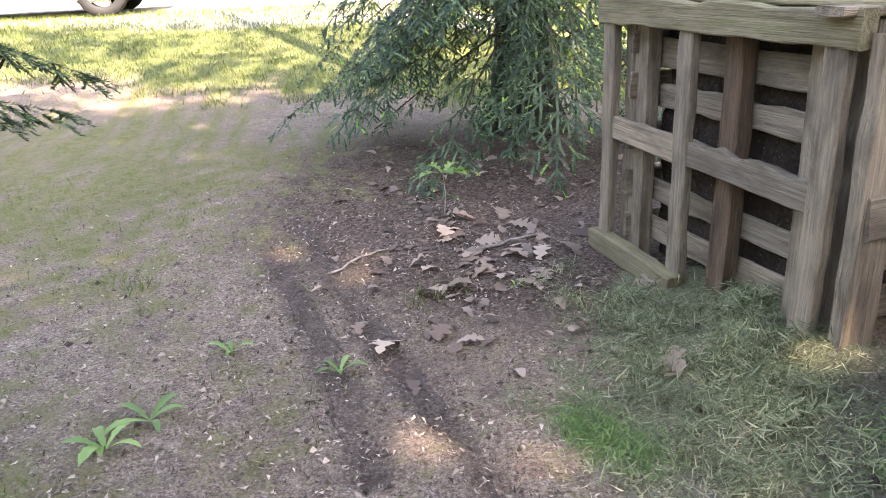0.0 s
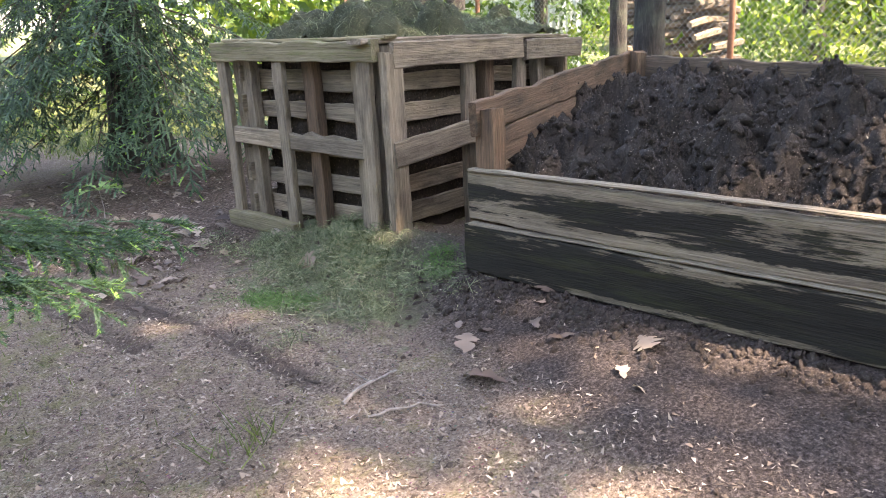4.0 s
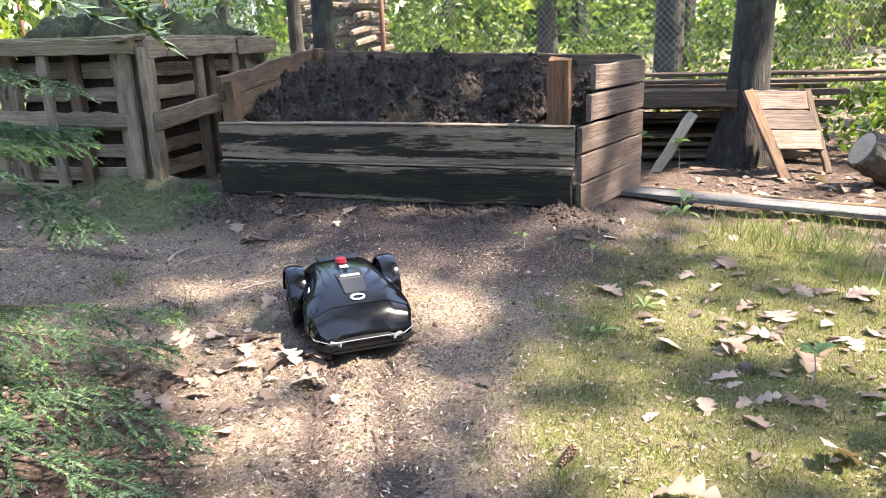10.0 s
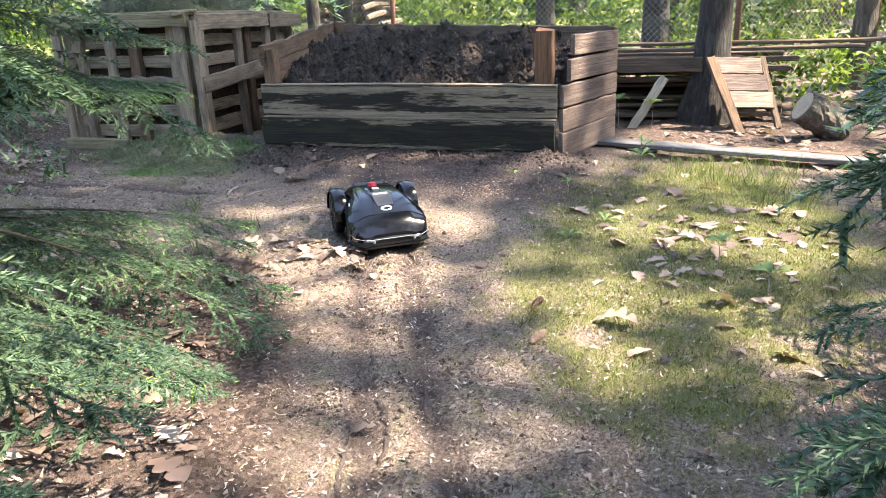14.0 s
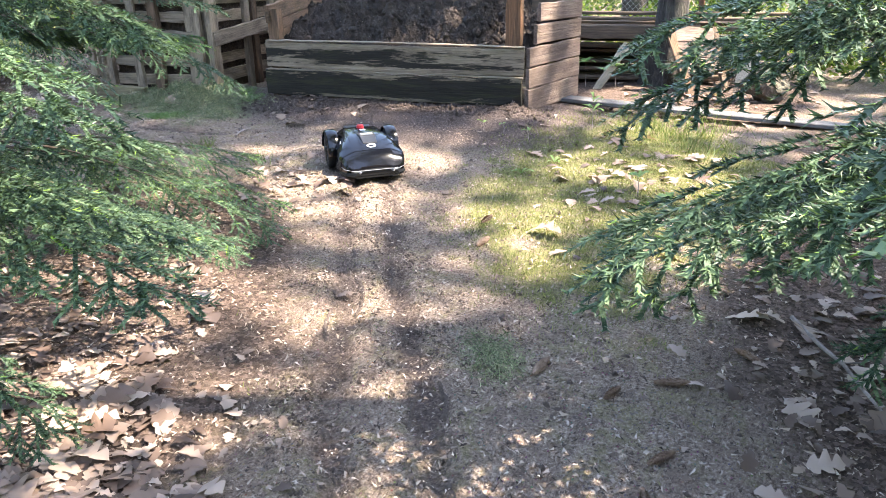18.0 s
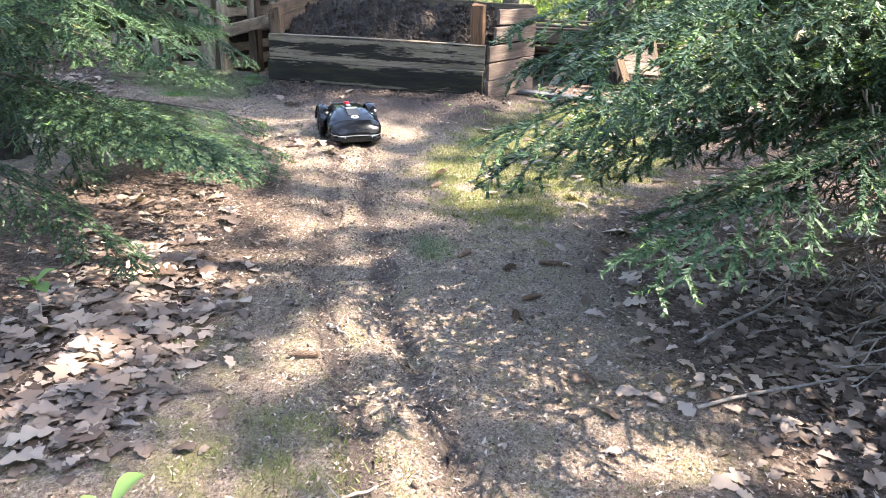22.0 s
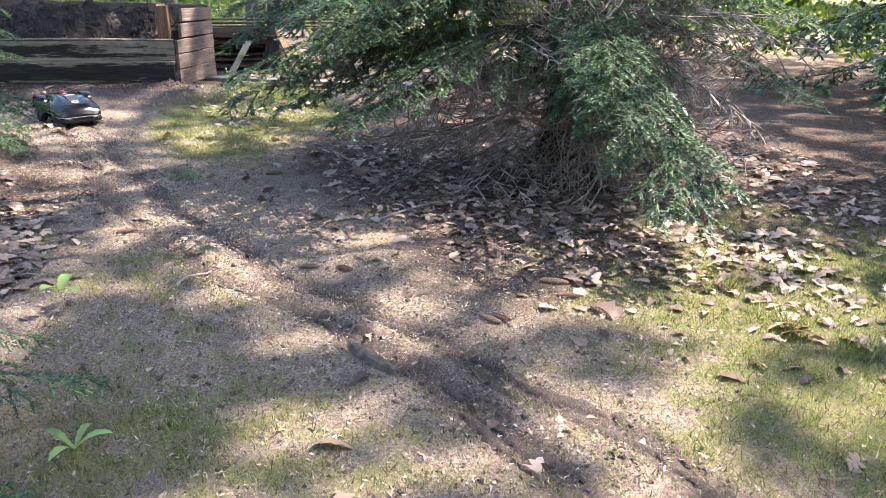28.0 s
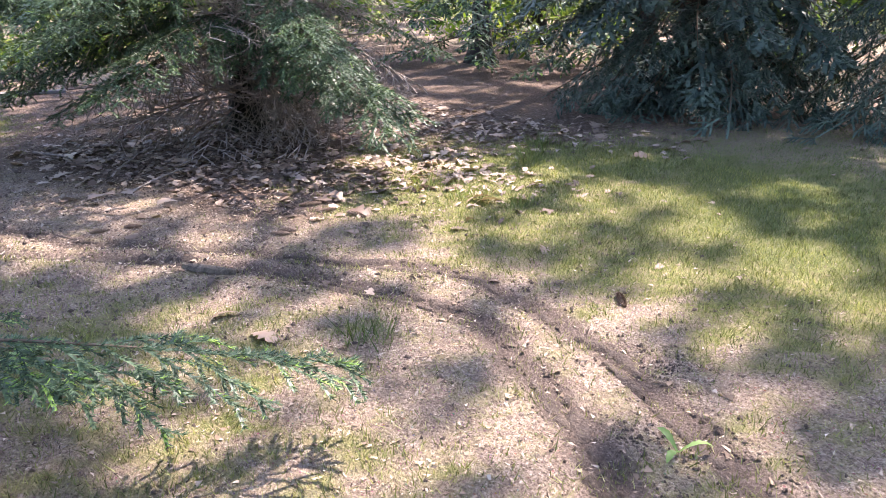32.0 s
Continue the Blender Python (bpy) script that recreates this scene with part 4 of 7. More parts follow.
def frond_axes(length, seed, droop=0.3, spread=0.34, frond_gap=0.085, twig_gap=0.024, twig=0.07, lop=0.06, hang=0.42):
    """A bough of feathery fronds: an axis, side branches, and close-set twigs along each of them."""
    rnd = random.Random(seed)
    out = []

    def feather(p, d, reach, sag):
        n = max(2, int(reach / 0.05))
        acc = 0.0
        for i in range(n):
            u = i / n
            d = (d + Vector((rnd.gauss(0, 0.05), rnd.gauss(0, 0.05), -sag * (0.5 + u) + rnd.gauss(0, 0.03)))).normalized()
            q = p + d * (reach / n)
            out.append((p.copy(), q.copy(), 0.0028 * (1.2 - u), i == n - 1))
            acc += reach / n
            side = Vector((-d.y, d.x, 0)).normalized()
            while acc > twig_gap:
                acc -= twig_gap
                w = rnd.random()
                o = p.lerp(q, w)
                for s in (-1, 1):
                    if rnd.random() < lop:
                        continue
                    k = twig * rnd.uniform(0.7, 1.15) * min(1, 0.55 + 2.0 * u) * (1 - 0.62 * max(0, u - 0.35) / 0.65)
                    e = (d * 0.72 + side * s * 0.75 + Vector((0, 0, rnd.uniform(-hang, 0.02)))).normalized()
                    m = o + e * k * 0.55
                    out.append((o.copy(), m.copy(), 0.0016, False))
                    e = (e + d * 0.25 + Vector((0, 0, -0.12))).normalized()
                    out.append((m, m + e * k * 0.45, 0.0012, True))
            p = q

    p, d = Vector((0, 0, 0)), Vector((1, 0, 0.10)).normalized()
    length = 0.88 * length
    n = int(length / frond_gap)
    for k in range(n):
        u = k / n
        d = (d + Vector((0, rnd.gauss(0, 0.04), -droop * 0.11 + 0.06 * droop * u))).normalized()
        q = p + d * (length / n)
        out.append((p.copy(), q.copy(), 0.0075 * length * (1.05 - u), False))
        p = q
        if u > 0.14:
            reach = spread * length * (1.0 - u) ** 0.7 * min(1, 0.5 + u * 1.6) * rnd.uniform(0.6, 1.12) + 0.05
            for s in (-1, 1):
                if rnd.random() < 0.1:
                    continue
                side = Vector((-d.y, d.x, 0)).normalized() * s
                feather(p.copy(), (d * rnd.uniform(0.7, 1.0) + side * 0.8 + Vector((0, 0, rnd.uniform(-0.25, 0.12)))).normalized(), reach, droop * 0.22)
    feather(p, d, 0.16 * length, droop * 0.1)
    out.append((out[-1][1], p + d * 0.14 * length, 0.001, True))
    return out


def spray_axes(length, seed, droop=0.3, spread=0.3, gap=0.075, twig_gap=0.05, twig=0.075, hang=0.3):
    """A flat, drooping spray: an axis, long swept side branches and short twigs close along them."""
    rnd = random.Random(seed)
    out = []
    p, d = Vector((0, 0, 0)), Vector((1, 0, 0.12)).normalized()
    n = int(length / gap)
    for k in range(n):
        u = k / n
        d = (d + Vector((0, rnd.gauss(0, 0.035), -droop * 0.10 + 0.07 * droop * u))).normalized()
        q = p + d * (length / n)
        out.append((p.copy(), q.copy(), 0.0062 * length * (1.05 - u), False))
        p = q
        if u < 0.12:
            continue
        for s in (-1, 1):
            if rnd.random() < 0.08:
                continue
            side = Vector((-d.y, d.x, 0)).normalized() * s
            reach = spread * length * (1 - u) ** 0.6 * min(1, 0.5 + 1.5 * u) * rnd.uniform(0.7, 1.1) + 0.04
            e = (d * rnd.uniform(0.75, 1.0) + side * 0.75 + Vector((0, 0, rnd.uniform(-hang, 0.02)))).normalized()
            a, m, acc = p.copy(), max(3, int(reach / 0.045)), 0.0
            for i in range(m):
                w = i / m
                e = (e + d * 0.04 + Vector((rnd.gauss(0, 0.03), rnd.gauss(0, 0.03), -droop * 0.2 * (0.4 + w)))).normalized()
                b = a + e * (reach / m)
                out.append((a.copy(), b.copy(), 0.0026 * (1.15 - w), i == m - 1))
                acc += reach / m
                while acc > twig_gap:
                    acc -= twig_gap
                    o = a.lerp(b, rnd.random())
                    es = Vector((-e.y, e.x, 0)).normalized()
                    for t in (-1, 1):
                        if rnd.random() < 0.1:
                            continue
                        g = (e * 0.85 + es * t * 0.65 + Vector((0, 0, rnd.uniform(-hang, 0.0)))).normalized()
                        out.append((o.copy(), o + g * twig * rnd.uniform(0.7, 1.2) * (1 - 0.5 * w), 0.0013, True))
                a = b
    for k in range(4):
        out.append((p.copy(), p + (d + Vector((0, rnd.uniform(-0.7, 0.7), rnd.uniform(-0.3, 0.1)))).normalized() * 0.06, 0.0012, True))
    out.append((p.copy(), p + d * 0.05, 0.001, True))
    return out


ENDS = {}
SETS = {}
for key, mats, droop, fresh in (("green", [TWIG_LIVE, NEEDLES, NEEDLES_FRESH], 0.35, 0.12), ("blue", [TWIG_LIVE, NEEDLES_BLUE, NEEDLES_BLUE], 0.5, 0.0)):
    SETS[key] = [bough_mesh("bough", frond_axes(1.5, 10 + i, droop * (0.7 + 0.3 * i), 0.30 + 0.04 * i, 0.11, 0.042, 0.09), mats, 0.022, 0.0075, 0.021, 2, i, fresh, strip=0.0052) for i in range(3)]
    SETS[key + "_far"] = [bough_mesh("bough", frond_axes(1.5, 30 + i, droop, 0.36, 0.16, 0.075, 0.13), mats, 0.045, 0.018, 0.06, 2, i, fresh, strip=0.013) for i in range(2)]
SETS["green_near"] = [bough_mesh("bough", spray_axes(1.5, 110 + i, 0.35 * (0.7 + 0.25 * i), 0.24 + 0.05 * i), [TWIG_LIVE, NEEDLES, NEEDLES_FRESH], 0.0165, 0.0038, 0.0040, 2, i, 0.018, strip=0.0042) for i in range(3)]
SETS["fine"] = [bough_mesh("bough", spray_axes(1.5, 20 + i, 0.22, 0.20 + 0.05 * i, hang=0.45), [TWIG_LIVE, NEEDLES, NEEDLES_FRESH], 0.0165, 0.0034, 0.0034, 2, i, 0.1, strip=0.004) for i in range(2)]
SETS["tip"] = [bough_mesh("bough", spray_axes(1.5, 25 + i, 0.14, 0.21 + 0.04 * i, 0.07, 0.045, 0.085, 0.55), [TWIG_LIVE, NEEDLES_LIGHT, NEEDLES_FRESH], 0.017, 0.0030, 0.0026, 2, i, 0.12, strip=0.0045) for i in range(2)]
SETS["sparse"] = [bough_mesh("bough", frond_axes(1.5, 50 + i, 0.4, 0.30, 0.12, 0.038, 0.085, 0.2), [TWIG_LIVE, NEEDLES, NEEDLES_FRESH], 0.020, 0.0062, 0.019, 2, i, 0.08, 0.06, strip=0.0045) for i in range(2)]
SETS["dead"] = [bough_mesh("dead_branch", [(a, b, r * 0.9 + 0.0022, t) for a, b, r, t in bough_axes(1.2, 70 + i, 0.5, 0.6, 9, 2)], [TWIG, TWIG, TWIG], 0.012, 0.002, 0.3, 1, i, strip=0.0) for i in range(3)]


def hang(name, tree, x, y, z, yaw, pitch, size, meshes, roll=0.0, pick=None):
    me = meshes[RNG.randrange(len(meshes)) if pick is None else pick]
    m = Matrix.Translation((x, y, z)) @ Euler((radians(roll), -radians(pitch), radians(yaw))).to_matrix().to_4x4() @ Matrix.Diagonal((size, size, size, 1))
    return part(name, me, None, tree, m=m)


def spruce(x, y, radius, height, reach, z0, z1, label, kind="green", step=0.24, ring=5, seed=1, arc=None, far_from=3.2, pitch0=-12, bare=0.0, name="spruce_tree", thin=0.0):
    """Boughs in whorls from z0 to z1; arc (from, to degrees) leaves out the sides that nothing sees."""
    rnd = random.Random(seed)
    g = gz(x, y)
    tree = thing(name, (x, y, g), label, "tree")
    part("trunk", trunk_mesh("trunk", radius, height, BARK, 1.6, seed), None, tree, m=Matrix.Translation((x, y, g)))
    z = z0
    while z < z1:
        u = (z - z0) / max(z1 - z0, 0.1)
        n = ring + (1 if rnd.random() < 0.4 else 0)
        a0 = rnd.uniform(0, 360)
        for k in range(n):
            a = a0 + k * 360 / n + rnd.uniform(-14, 14)
            if arc and (a - arc[0]) % 360 > arc[1] - arc[0]:
                continue
            if rnd.random() < (bare if z < 2.6 else max(bare, thin)):
                continue
            ln = reach * (1 - 0.75 * u) * rnd.uniform(0.75, 1.1)
            zz = z + rnd.uniform(-0.08, 0.08)
            if zz < 2.4:
                for q in (1.1, 0.8, 0.5):
                    d = float(seg_dist(np.array([x + ln * q * math.cos(radians(a))]), np.array([y + ln * q * math.sin(radians(a))]), WALKWAY)[0])
                    if d < 0.75:
                        ln *= 0.75
            sets = SETS[kind] if zz < far_from else SETS[("blue" if kind == "blue" else "green") + "_far"]
            RNG.seed(int(a * 10) + seed)
            hang("bough", tree, x + radius * 0.6 * math.cos(radians(a)), y + radius * 0.6 * math.sin(radians(a)), g + zz, a, pitch0 + 25 * u + rnd.uniform(-8, 8),
                 ln / 1.5, sets, rnd.uniform(-15, 15))
        z += step * (1 + 1.2 * u) * (1 if z < far_from else 1.6)
    return tree


WALKWAY = [(-0.45, 0.3), (-0.6, -0.7), (-1.35, -1.65), (-2.6, -2.65), (-4.0, -3.2), (-5.2, -4.15), (-6.3, -4.7), (-7.4, -4.9), (-8.3, -4.4), (-9.0, -3.7)]


def reach_to(tree, root, tip, kind="green", roll=0.0, pick=None, name="bough"):
    """A bough that springs from root and ends near tip."""
    root, tip = Vector(root), Vector(tip)
    d = tip - root
    yaw, flat = math.degrees(math.atan2(d.y, d.x)), math.hypot(d.x, d.y)
    k = RNG.randrange(len(SETS[kind])) if pick is None else pick
    e = ENDS[SETS[kind][k].name]
    yaw -= math.degrees(math.atan2(e.y, e.x))
    return hang(name, tree, *root, yaw, math.degrees(math.atan2(d.z, flat) - math.atan2(e.z, math.hypot(e.x, e.y))), d.length / e.length, SETS[kind], roll, k)


old = spruce(1.0, 5.9, 0.20, 13, 2.0, 0.9, 8.0, "dark old spruce with drooping grey-green boughs", "green", 0.30, 6, 3, far_from=3.0, pitch0=-24, arc=(140, 400))
for r, t in (((1.0, 5.7, 1.9), (-0.3, 4.4, 0.75)), ((1.0, 5.7, 2.1), (0.2, 3.9, 1.1)), ((0.9, 5.7, 1.6), (0.55, 4.2, 0.25)), ((1.0, 5.7, 1.5), (0.75, 3.9, 0.15)), ((1.1, 5.6, 1.7), (1.0, 4.3, 0.3)),
             ((0.9, 5.8, 2.3), (-0.9, 5.2, 1.2)), ((0.9, 5.8, 2.6), (-0.6, 4.0, 1.5)), ((0.9, 5.8, 2.0), (-0.1, 5.4, 0.5)), ((0.9, 5.8, 2.8), (-1.3, 5.9, 1.5)), ((0.9, 5.8, 2.4), (0.1, 4.9, 0.8))):
    reach_to(old, r, t)
rnd = random.Random(31)
for k in range(24):
    a, z = rnd.uniform(175, 300), rnd.uniform(1.1, 3.4)
    ln = rnd.uniform(1.3, 2.1)
    reach_to(old, (1.0 + 0.12 * math.cos(radians(a)), 5.9 + 0.12 * math.sin(radians(a)), z), (1.0 + ln * math.cos(radians(a)), 5.9 + ln * math.sin(radians(a)), z - rnd.uniform(0.6, 1.25) if z > 1.3 else 0.15), pick=k % 3)
left = spruce(-2.3, 0.75, 0.09, 8, 1.55, 1.3, 6.5, "young green spruce with fresh light tips beside the path", "green", 0.24, 6, 5, pitch0=-8, arc=(170, 368), far_from=2.6)
for r, t in (((-2.2, 0.5, 1.0), (-0.67, 0.24, 0.83)), ((-2.2, 0.5, 1.0), (-0.93, -0.10, 0.82)), ((-2.2, 0.5, 1.0), (-0.80, 0.18, 0.84)), ((-2.2, 0.5, 1.0), (-1.05, 0.02, 0.82)), ((-2.2, 0.5, 1.0), (-0.84, 0.06, 0.86)), ((-2.2, 0.45, 1.05), (-1.18, -0.17, 0.85)), ((-2.3, 0.6, 1.1), (-0.98, 0.32, 0.90)),
             ((-2.2, 0.45, 0.45), (-0.88, -0.40, 0.12)), ((-2.2, 0.45, 0.45), (-1.12, -0.62, 0.10)), ((-2.2, 0.5, 0.4), (-1.05, 0.2, 0.12)), ((-2.25, 0.5, 0.45), (-1.5, -0.78, 0.14)),
             ((-2.4, 0.5, 0.45), (-1.52, -1.12, 0.09)), ((-2.4, 0.5, 0.45), (-1.9, -1.33, 0.10)), ((-2.5, 0.5, 0.5), (-2.25, -1.2, 0.12)),
             ((-2.3, 0.6, 1.35), (-1.41, -0.70, 1.10)), ((-2.25, 0.75, 1.9), (-0.95, 0.65, 1.62)), ((-2.25, 0.7, 1.7), (-0.85, 0.35, 1.45)), ((-2.25, 0.7, 2.2), (-1.0, 0.2, 1.85)), ((-2.25, 0.75, 2.3), (-0.8, 0.9, 2.0)), ((-2.25, 0.65, 1.9), (-1.1, -0.1, 1.6)), ((-2.2, 0.8, 1.35), (-1.15, 1.75, 1.02)),
             ((-2.2, 0.85, 1.8), (-1.2, 2.2, 1.45)), ((-2.1, 0.9, 1.6), (-1.12, 1.92, 1.08)), ((-2.1, 0.9, 1.5), (-1.3, 1.8, 1.0)), ((-2.3, 0.6, 1.3), (-1.6, -0.9, 0.75)), ((-2.4, 0.6, 1.7), (-2.0, -0.9, 1.25)),
             ((-2.4, 0.6, 2.2), (-1.6, -0.5, 1.8)), ((-2.4, 0.6, 0.6), (-3.1, -1.0, 0.25)), ((-2.5, 0.6, 1.2), (-3.3, -0.9, 0.7))):
    reach_to(left, r, t, "tip" if t[0] > -1.25 and 0.7 < t[2] < 0.95 else "fine" if t[0] > -1.6 and t[2] < 1.1 else "green_near")
beside = spruce(-3.6, -0.3, 0.08, 7, 1.3, 1.3, 5, "green spruce whose boughs hang over the edge of the path", "green", 0.30, 5, 23, pitch0=-6, arc=(200, 340), far_from=2.4)
for r, t in (((-3.6, -0.3, 1.75), (-2.56, -2.16, 1.36)), ((-3.6, -0.3, 1.9), (-2.8, -2.05, 1.6)), ((-3.6, -0.3, 0.9), (-3.6, -2.5, 0.70)), ((-3.6, -0.3, 1.2), (-3.35, -2.2, 0.95)), 
             ((-3.6, -0.3, 1.5), (-3.1, -2.0, 1.2)), ((-3.6, -0.3, 1.5), (-4.2, -2.1, 1.25)), ((-3.6, -0.3, 2.1), (-2.5, -1.7, 1.75)), ((-3.6, -0.3, 0.8), (-4.3, -1.9, 0.5)), ((-3.4, -0.3, 0.6), (-2.42, -1.58, 0.22)), ((-3.6, -0.3, 0.9), (-3.12, -2.06, 0.58)), ((-3.7, -0.4, 0.5), (-3.58, -1.93, 0.14)), ((-3.5, -0.3, 0.8), (-2.7, -1.85, 0.4)), ((-3.7, -0.3, 1.4), (-3.6, -2.3, 1.1))):
    reach_to(beside, r, t, "green_near")
right = spruce(-1.5, -5.5, 0.13, 9, 1.7, 1.5, 7.5, "spruce with dead twigs low on its trunk and green boughs above", "sparse", 0.30, 6, 9, pitch0=-10, bare=0.3, far_from=2.8, thin=0.62)
for r, t in (((-1.5, -5.4, 1.35), (-3.15, -3.75, 0.92)), ((-1.5, -5.4, 1.2), (-3.0, -3.35, 0.80)), ((-1.5, -5.4, 1.1), (-2.1, -3.5, 0.65)), ((-1.6, -5.5, 1.0), (-3.75, -4.15, 0.72)), ((-1.6, -5.5, 0.9), (-3.8, -6.0, 0.35)),
             ((-1.6, -5.5, 1.3), (-4.1, -5.5, 0.85)), ((-1.5, -5.4, 1.7), (-1.6, -3.6, 1.2)), ((-1.5, -5.4, 1.6), (-2.6, -3.6, 1.2)), 
             ((-1.5, -5.4, 0.8), (-2.7, -3.9, 0.45)), ((-1.6, -5.5, 2.0), (-3.0, -5.0, 1.7)),
             ((-1.4, -5.4, 1.4), (-0.4, -3.4, 0.8)), ((-1.5, -5.5, 1.6), (-3.4, -6.6, 1.2)),
             ((-1.5, -5.6, 1.2), (-3.0, -6.9, 0.7)), ((-1.5, -5.5, 1.0), (-2.83, -3.27, 0.60)), ((-1.5, -5.4, 0.9), (-1.52, -3.24, 0.34)), ((-1.5, -5.4, 1.0), (-2.35, -3.62, 0.55)), ((-1.5, -5.4, 1.5), (-3.4, -4.0, 1.04)), ((-1.5, -5.4, 1.6), (-3.68, -3.9, 1.15)), ((-1.6, -5.5, 1.1), (-4.30, -5.80, 0.40)), ((-1.5, -5.4, 1.5), (-2.5, -3.25, 1.0)), ((-1.5, -5.4, 1.6), (-2.75, -3.3, 1.18)), ((-1.5, -5.4, 1.5), (-2.1, -3.3, 1.1)), ((-1.5, -5.4, 1.8), (-2.1, -3.5, 1.45)), ((-1.5, -5.4, 1.4), (-1.5, -3.3, 1.0)), ((-1.5, -5.4, 1.3), (-2.6, -4.6, 0.9)), ((-1.5, -5.5, 1.8), (-2.8, -5.6, 1.5)), ((-1.5, -5.4, 1.9), (-2.3, -4.2, 1.6)), ((-1.5, -5.4, 1.3), (-1.0, -3.9, 0.9)), ((-1.6, -5.5, 1.0), (-4.1, -6.05, 0.45)), ((-1.5, -5.4, 1.2), (-2.85, -5.1, 0.7)), ((-1.5, -5.6, 1.6), (-2.6, -6.3, 1.1)), ((-1.5, -5.6, 1.9), (-3.1, -5.8, 1.5))):
    reach_to(right, r, t, "green_near")
for k, (x, y) in enumerate(((1.6, -9.8), (-0.6, -11.0), (3.4, -12.0))):
    spruce(x, y, 0.14, 12, 1.9, 0.5, 8, "dark spruce with dense boughs at the edge of the wood", "green", 0.42, 6, 40 + k, far_from=0.0, pitch0=-14)
blue = spruce(-2.6, -10.0, 0.2, 5.5, 3.0, 0.35, 4.6, "large blue-green spruce with boughs down to the grass", "blue", 0.36, 7, 12, far_from=3.2, pitch0=-24, arc=(20, 260))
for r, t in (((-2.6, -9.9, 1.0), (-3.5, -8.1, 0.25)), ((-2.6, -9.9, 1.3), (-2.3, -7.9, 0.6)), ((-2.6, -9.9, 1.2), (-4.4, -9.2, 0.3)), ((-2.6, -9.9, 1.9), (-3.6, -8.0, 1.1)), ((-2.6, -9.9, 2.0), (-4.6, -9.0, 1.2)), ((-2.5, -9.9, 1.7), (-1.3, -8.1, 1.0))):
    reach_to(blue, r, t, "blue")
# its dense inner boughs
for k in range(74):
    rnd = random.Random(300 + k)
    a, z = rnd.uniform(70, 215), 0.25 + 3.6 * (k / 74) + rnd.uniform(-0.1, 0.1)
    RNG.seed(k)
    hang("bough", blue, -2.6, -10.0, z, a, rnd.uniform(-30, -12), rnd.uniform(1.2, 1.65), SETS["blue" if k % 2 else "blue_far"], rnd.uniform(-20, 20))
behind = spruce(-4.7, -11.0, 0.2, 6, 2.4, 0.2, 5.0, "dark blue-green spruce behind the lawn", "blue", 0.26, 8, 52, far_from=2.2, pitch0=-22, arc=(10, 200))
for k in range(28):
    rnd = random.Random(700 + k)
    RNG.seed(k)
    hang("bough", behind, -4.7, -11.0, 0.3 + 2.6 * (k / 28), rnd.uniform(40, 200), rnd.uniform(-30, -8), rnd.uniform(0.9, 1.35), SETS["blue"], rnd.uniform(-20, 20))
for k, (x, y) in enumerate(((-7.4, -13.6), (-1.2, -13.2), (-4.2, -14.6))):
    spruce(x, y, 0.18, 9, 2.6, 0.2, 7, "dark dense spruce at the far edge of the lawn", "blue", 0.4, 7, 60 + k, far_from=0.0, pitch0=-20, arc=(0, 200))
small = spruce(-6.2, -2.3, 0.05, 3.2, 1.0, 0.25, 2.6, "small spruce with low spreading boughs", "green", 0.24, 5, 15, pitch0=-2)
for r, t in (((-6.2, -2.35, 0.55), (-5.3, -3.3, 0.18)), ((-6.2, -2.35, 0.5), (-5.55, -3.65, 0.15)), ((-6.4, -2.4, 0.6), (-6.75, -4.05, 0.36)), ((-6.3, -2.4, 0.6), (-6.3, -3.9, 0.2)), ((-6.5, -2.4, 0.75), (-6.75, -4.61, 0.24))):
    reach_to(small, r, t, "fine")
# dead lower twigs of the spruce beside the path
rnd = random.Random(4)
for i in range(100):
    a, z = rnd.gauss(205, 65), rnd.uniform(0.1, 1.35)
    hang("dead_branch", right, -1.5 + 0.1 * math.cos(radians(a)), -5.5 + 0.1 * math.sin(radians(a)), z, a, rnd.uniform(-38, 18), rnd.uniform(0.5, 1.35), SETS["dead"], rnd.uniform(-180, 180))

# ---- shading leaves overhead and the wood behind ----
CANOPY = leaf_mat("oak_canopy", (0.05, 0.09, 0.02), (0.08, 0.13, 0.03), (0.12, 0.18, 0.045), 0.45, 0.5)
BRIGHT = leaf_mat("sunny_foliage", (0.05, 0.10, 0.02), (0.11, 0.17, 0.032), (0.22, 0.26, 0.06), 0.45, 0.5)
GREEN = leaf_mat("undergrowth", (0.025, 0.055, 0.018), (0.055, 0.10, 0.03), (0.11, 0.17, 0.045), 0.4, 0.5)


def leaf_cloud(name, centres, radii, count, size, mat, seed, flat=0.0):
    """Many small bent leaves in clumps. count: leaves for each clump."""
    rs = np.random.RandomState(seed)
    c = np.repeat(np.asarray(centres, float), count, 0)
    r = np.repeat(np.asarray(radii, float), count, 0)
    n = len(c)
    q = rs.normal(size=(n, 3))
    q /= np.linalg.norm(q, axis=1)[:, None]
    p = c + q * (rs.rand(n, 1) ** 0.45) * r
    nrm = rs.normal(size=(n, 3)) + np.array([0, 0, flat])
    nrm /= np.linalg.norm(nrm, axis=1)[:, None]
    a = np.cross(nrm, rs.normal(size=(n, 3)))
    a /= np.linalg.norm(a, axis=1)[:, None]
    b = np.cross(nrm, a)
    s = size * rs.uniform(0.6, 1.3, (n, 1))
    v = np.stack([p - a * s, p - b * s * 0.45 + nrm * s * 0.1, p + a * s, p + b * s * 0.45 + nrm * s * 0.1], 1).reshape(-1, 3)
    return raw(name, v, np.arange(4 * n).reshape(-1, 4), mat)


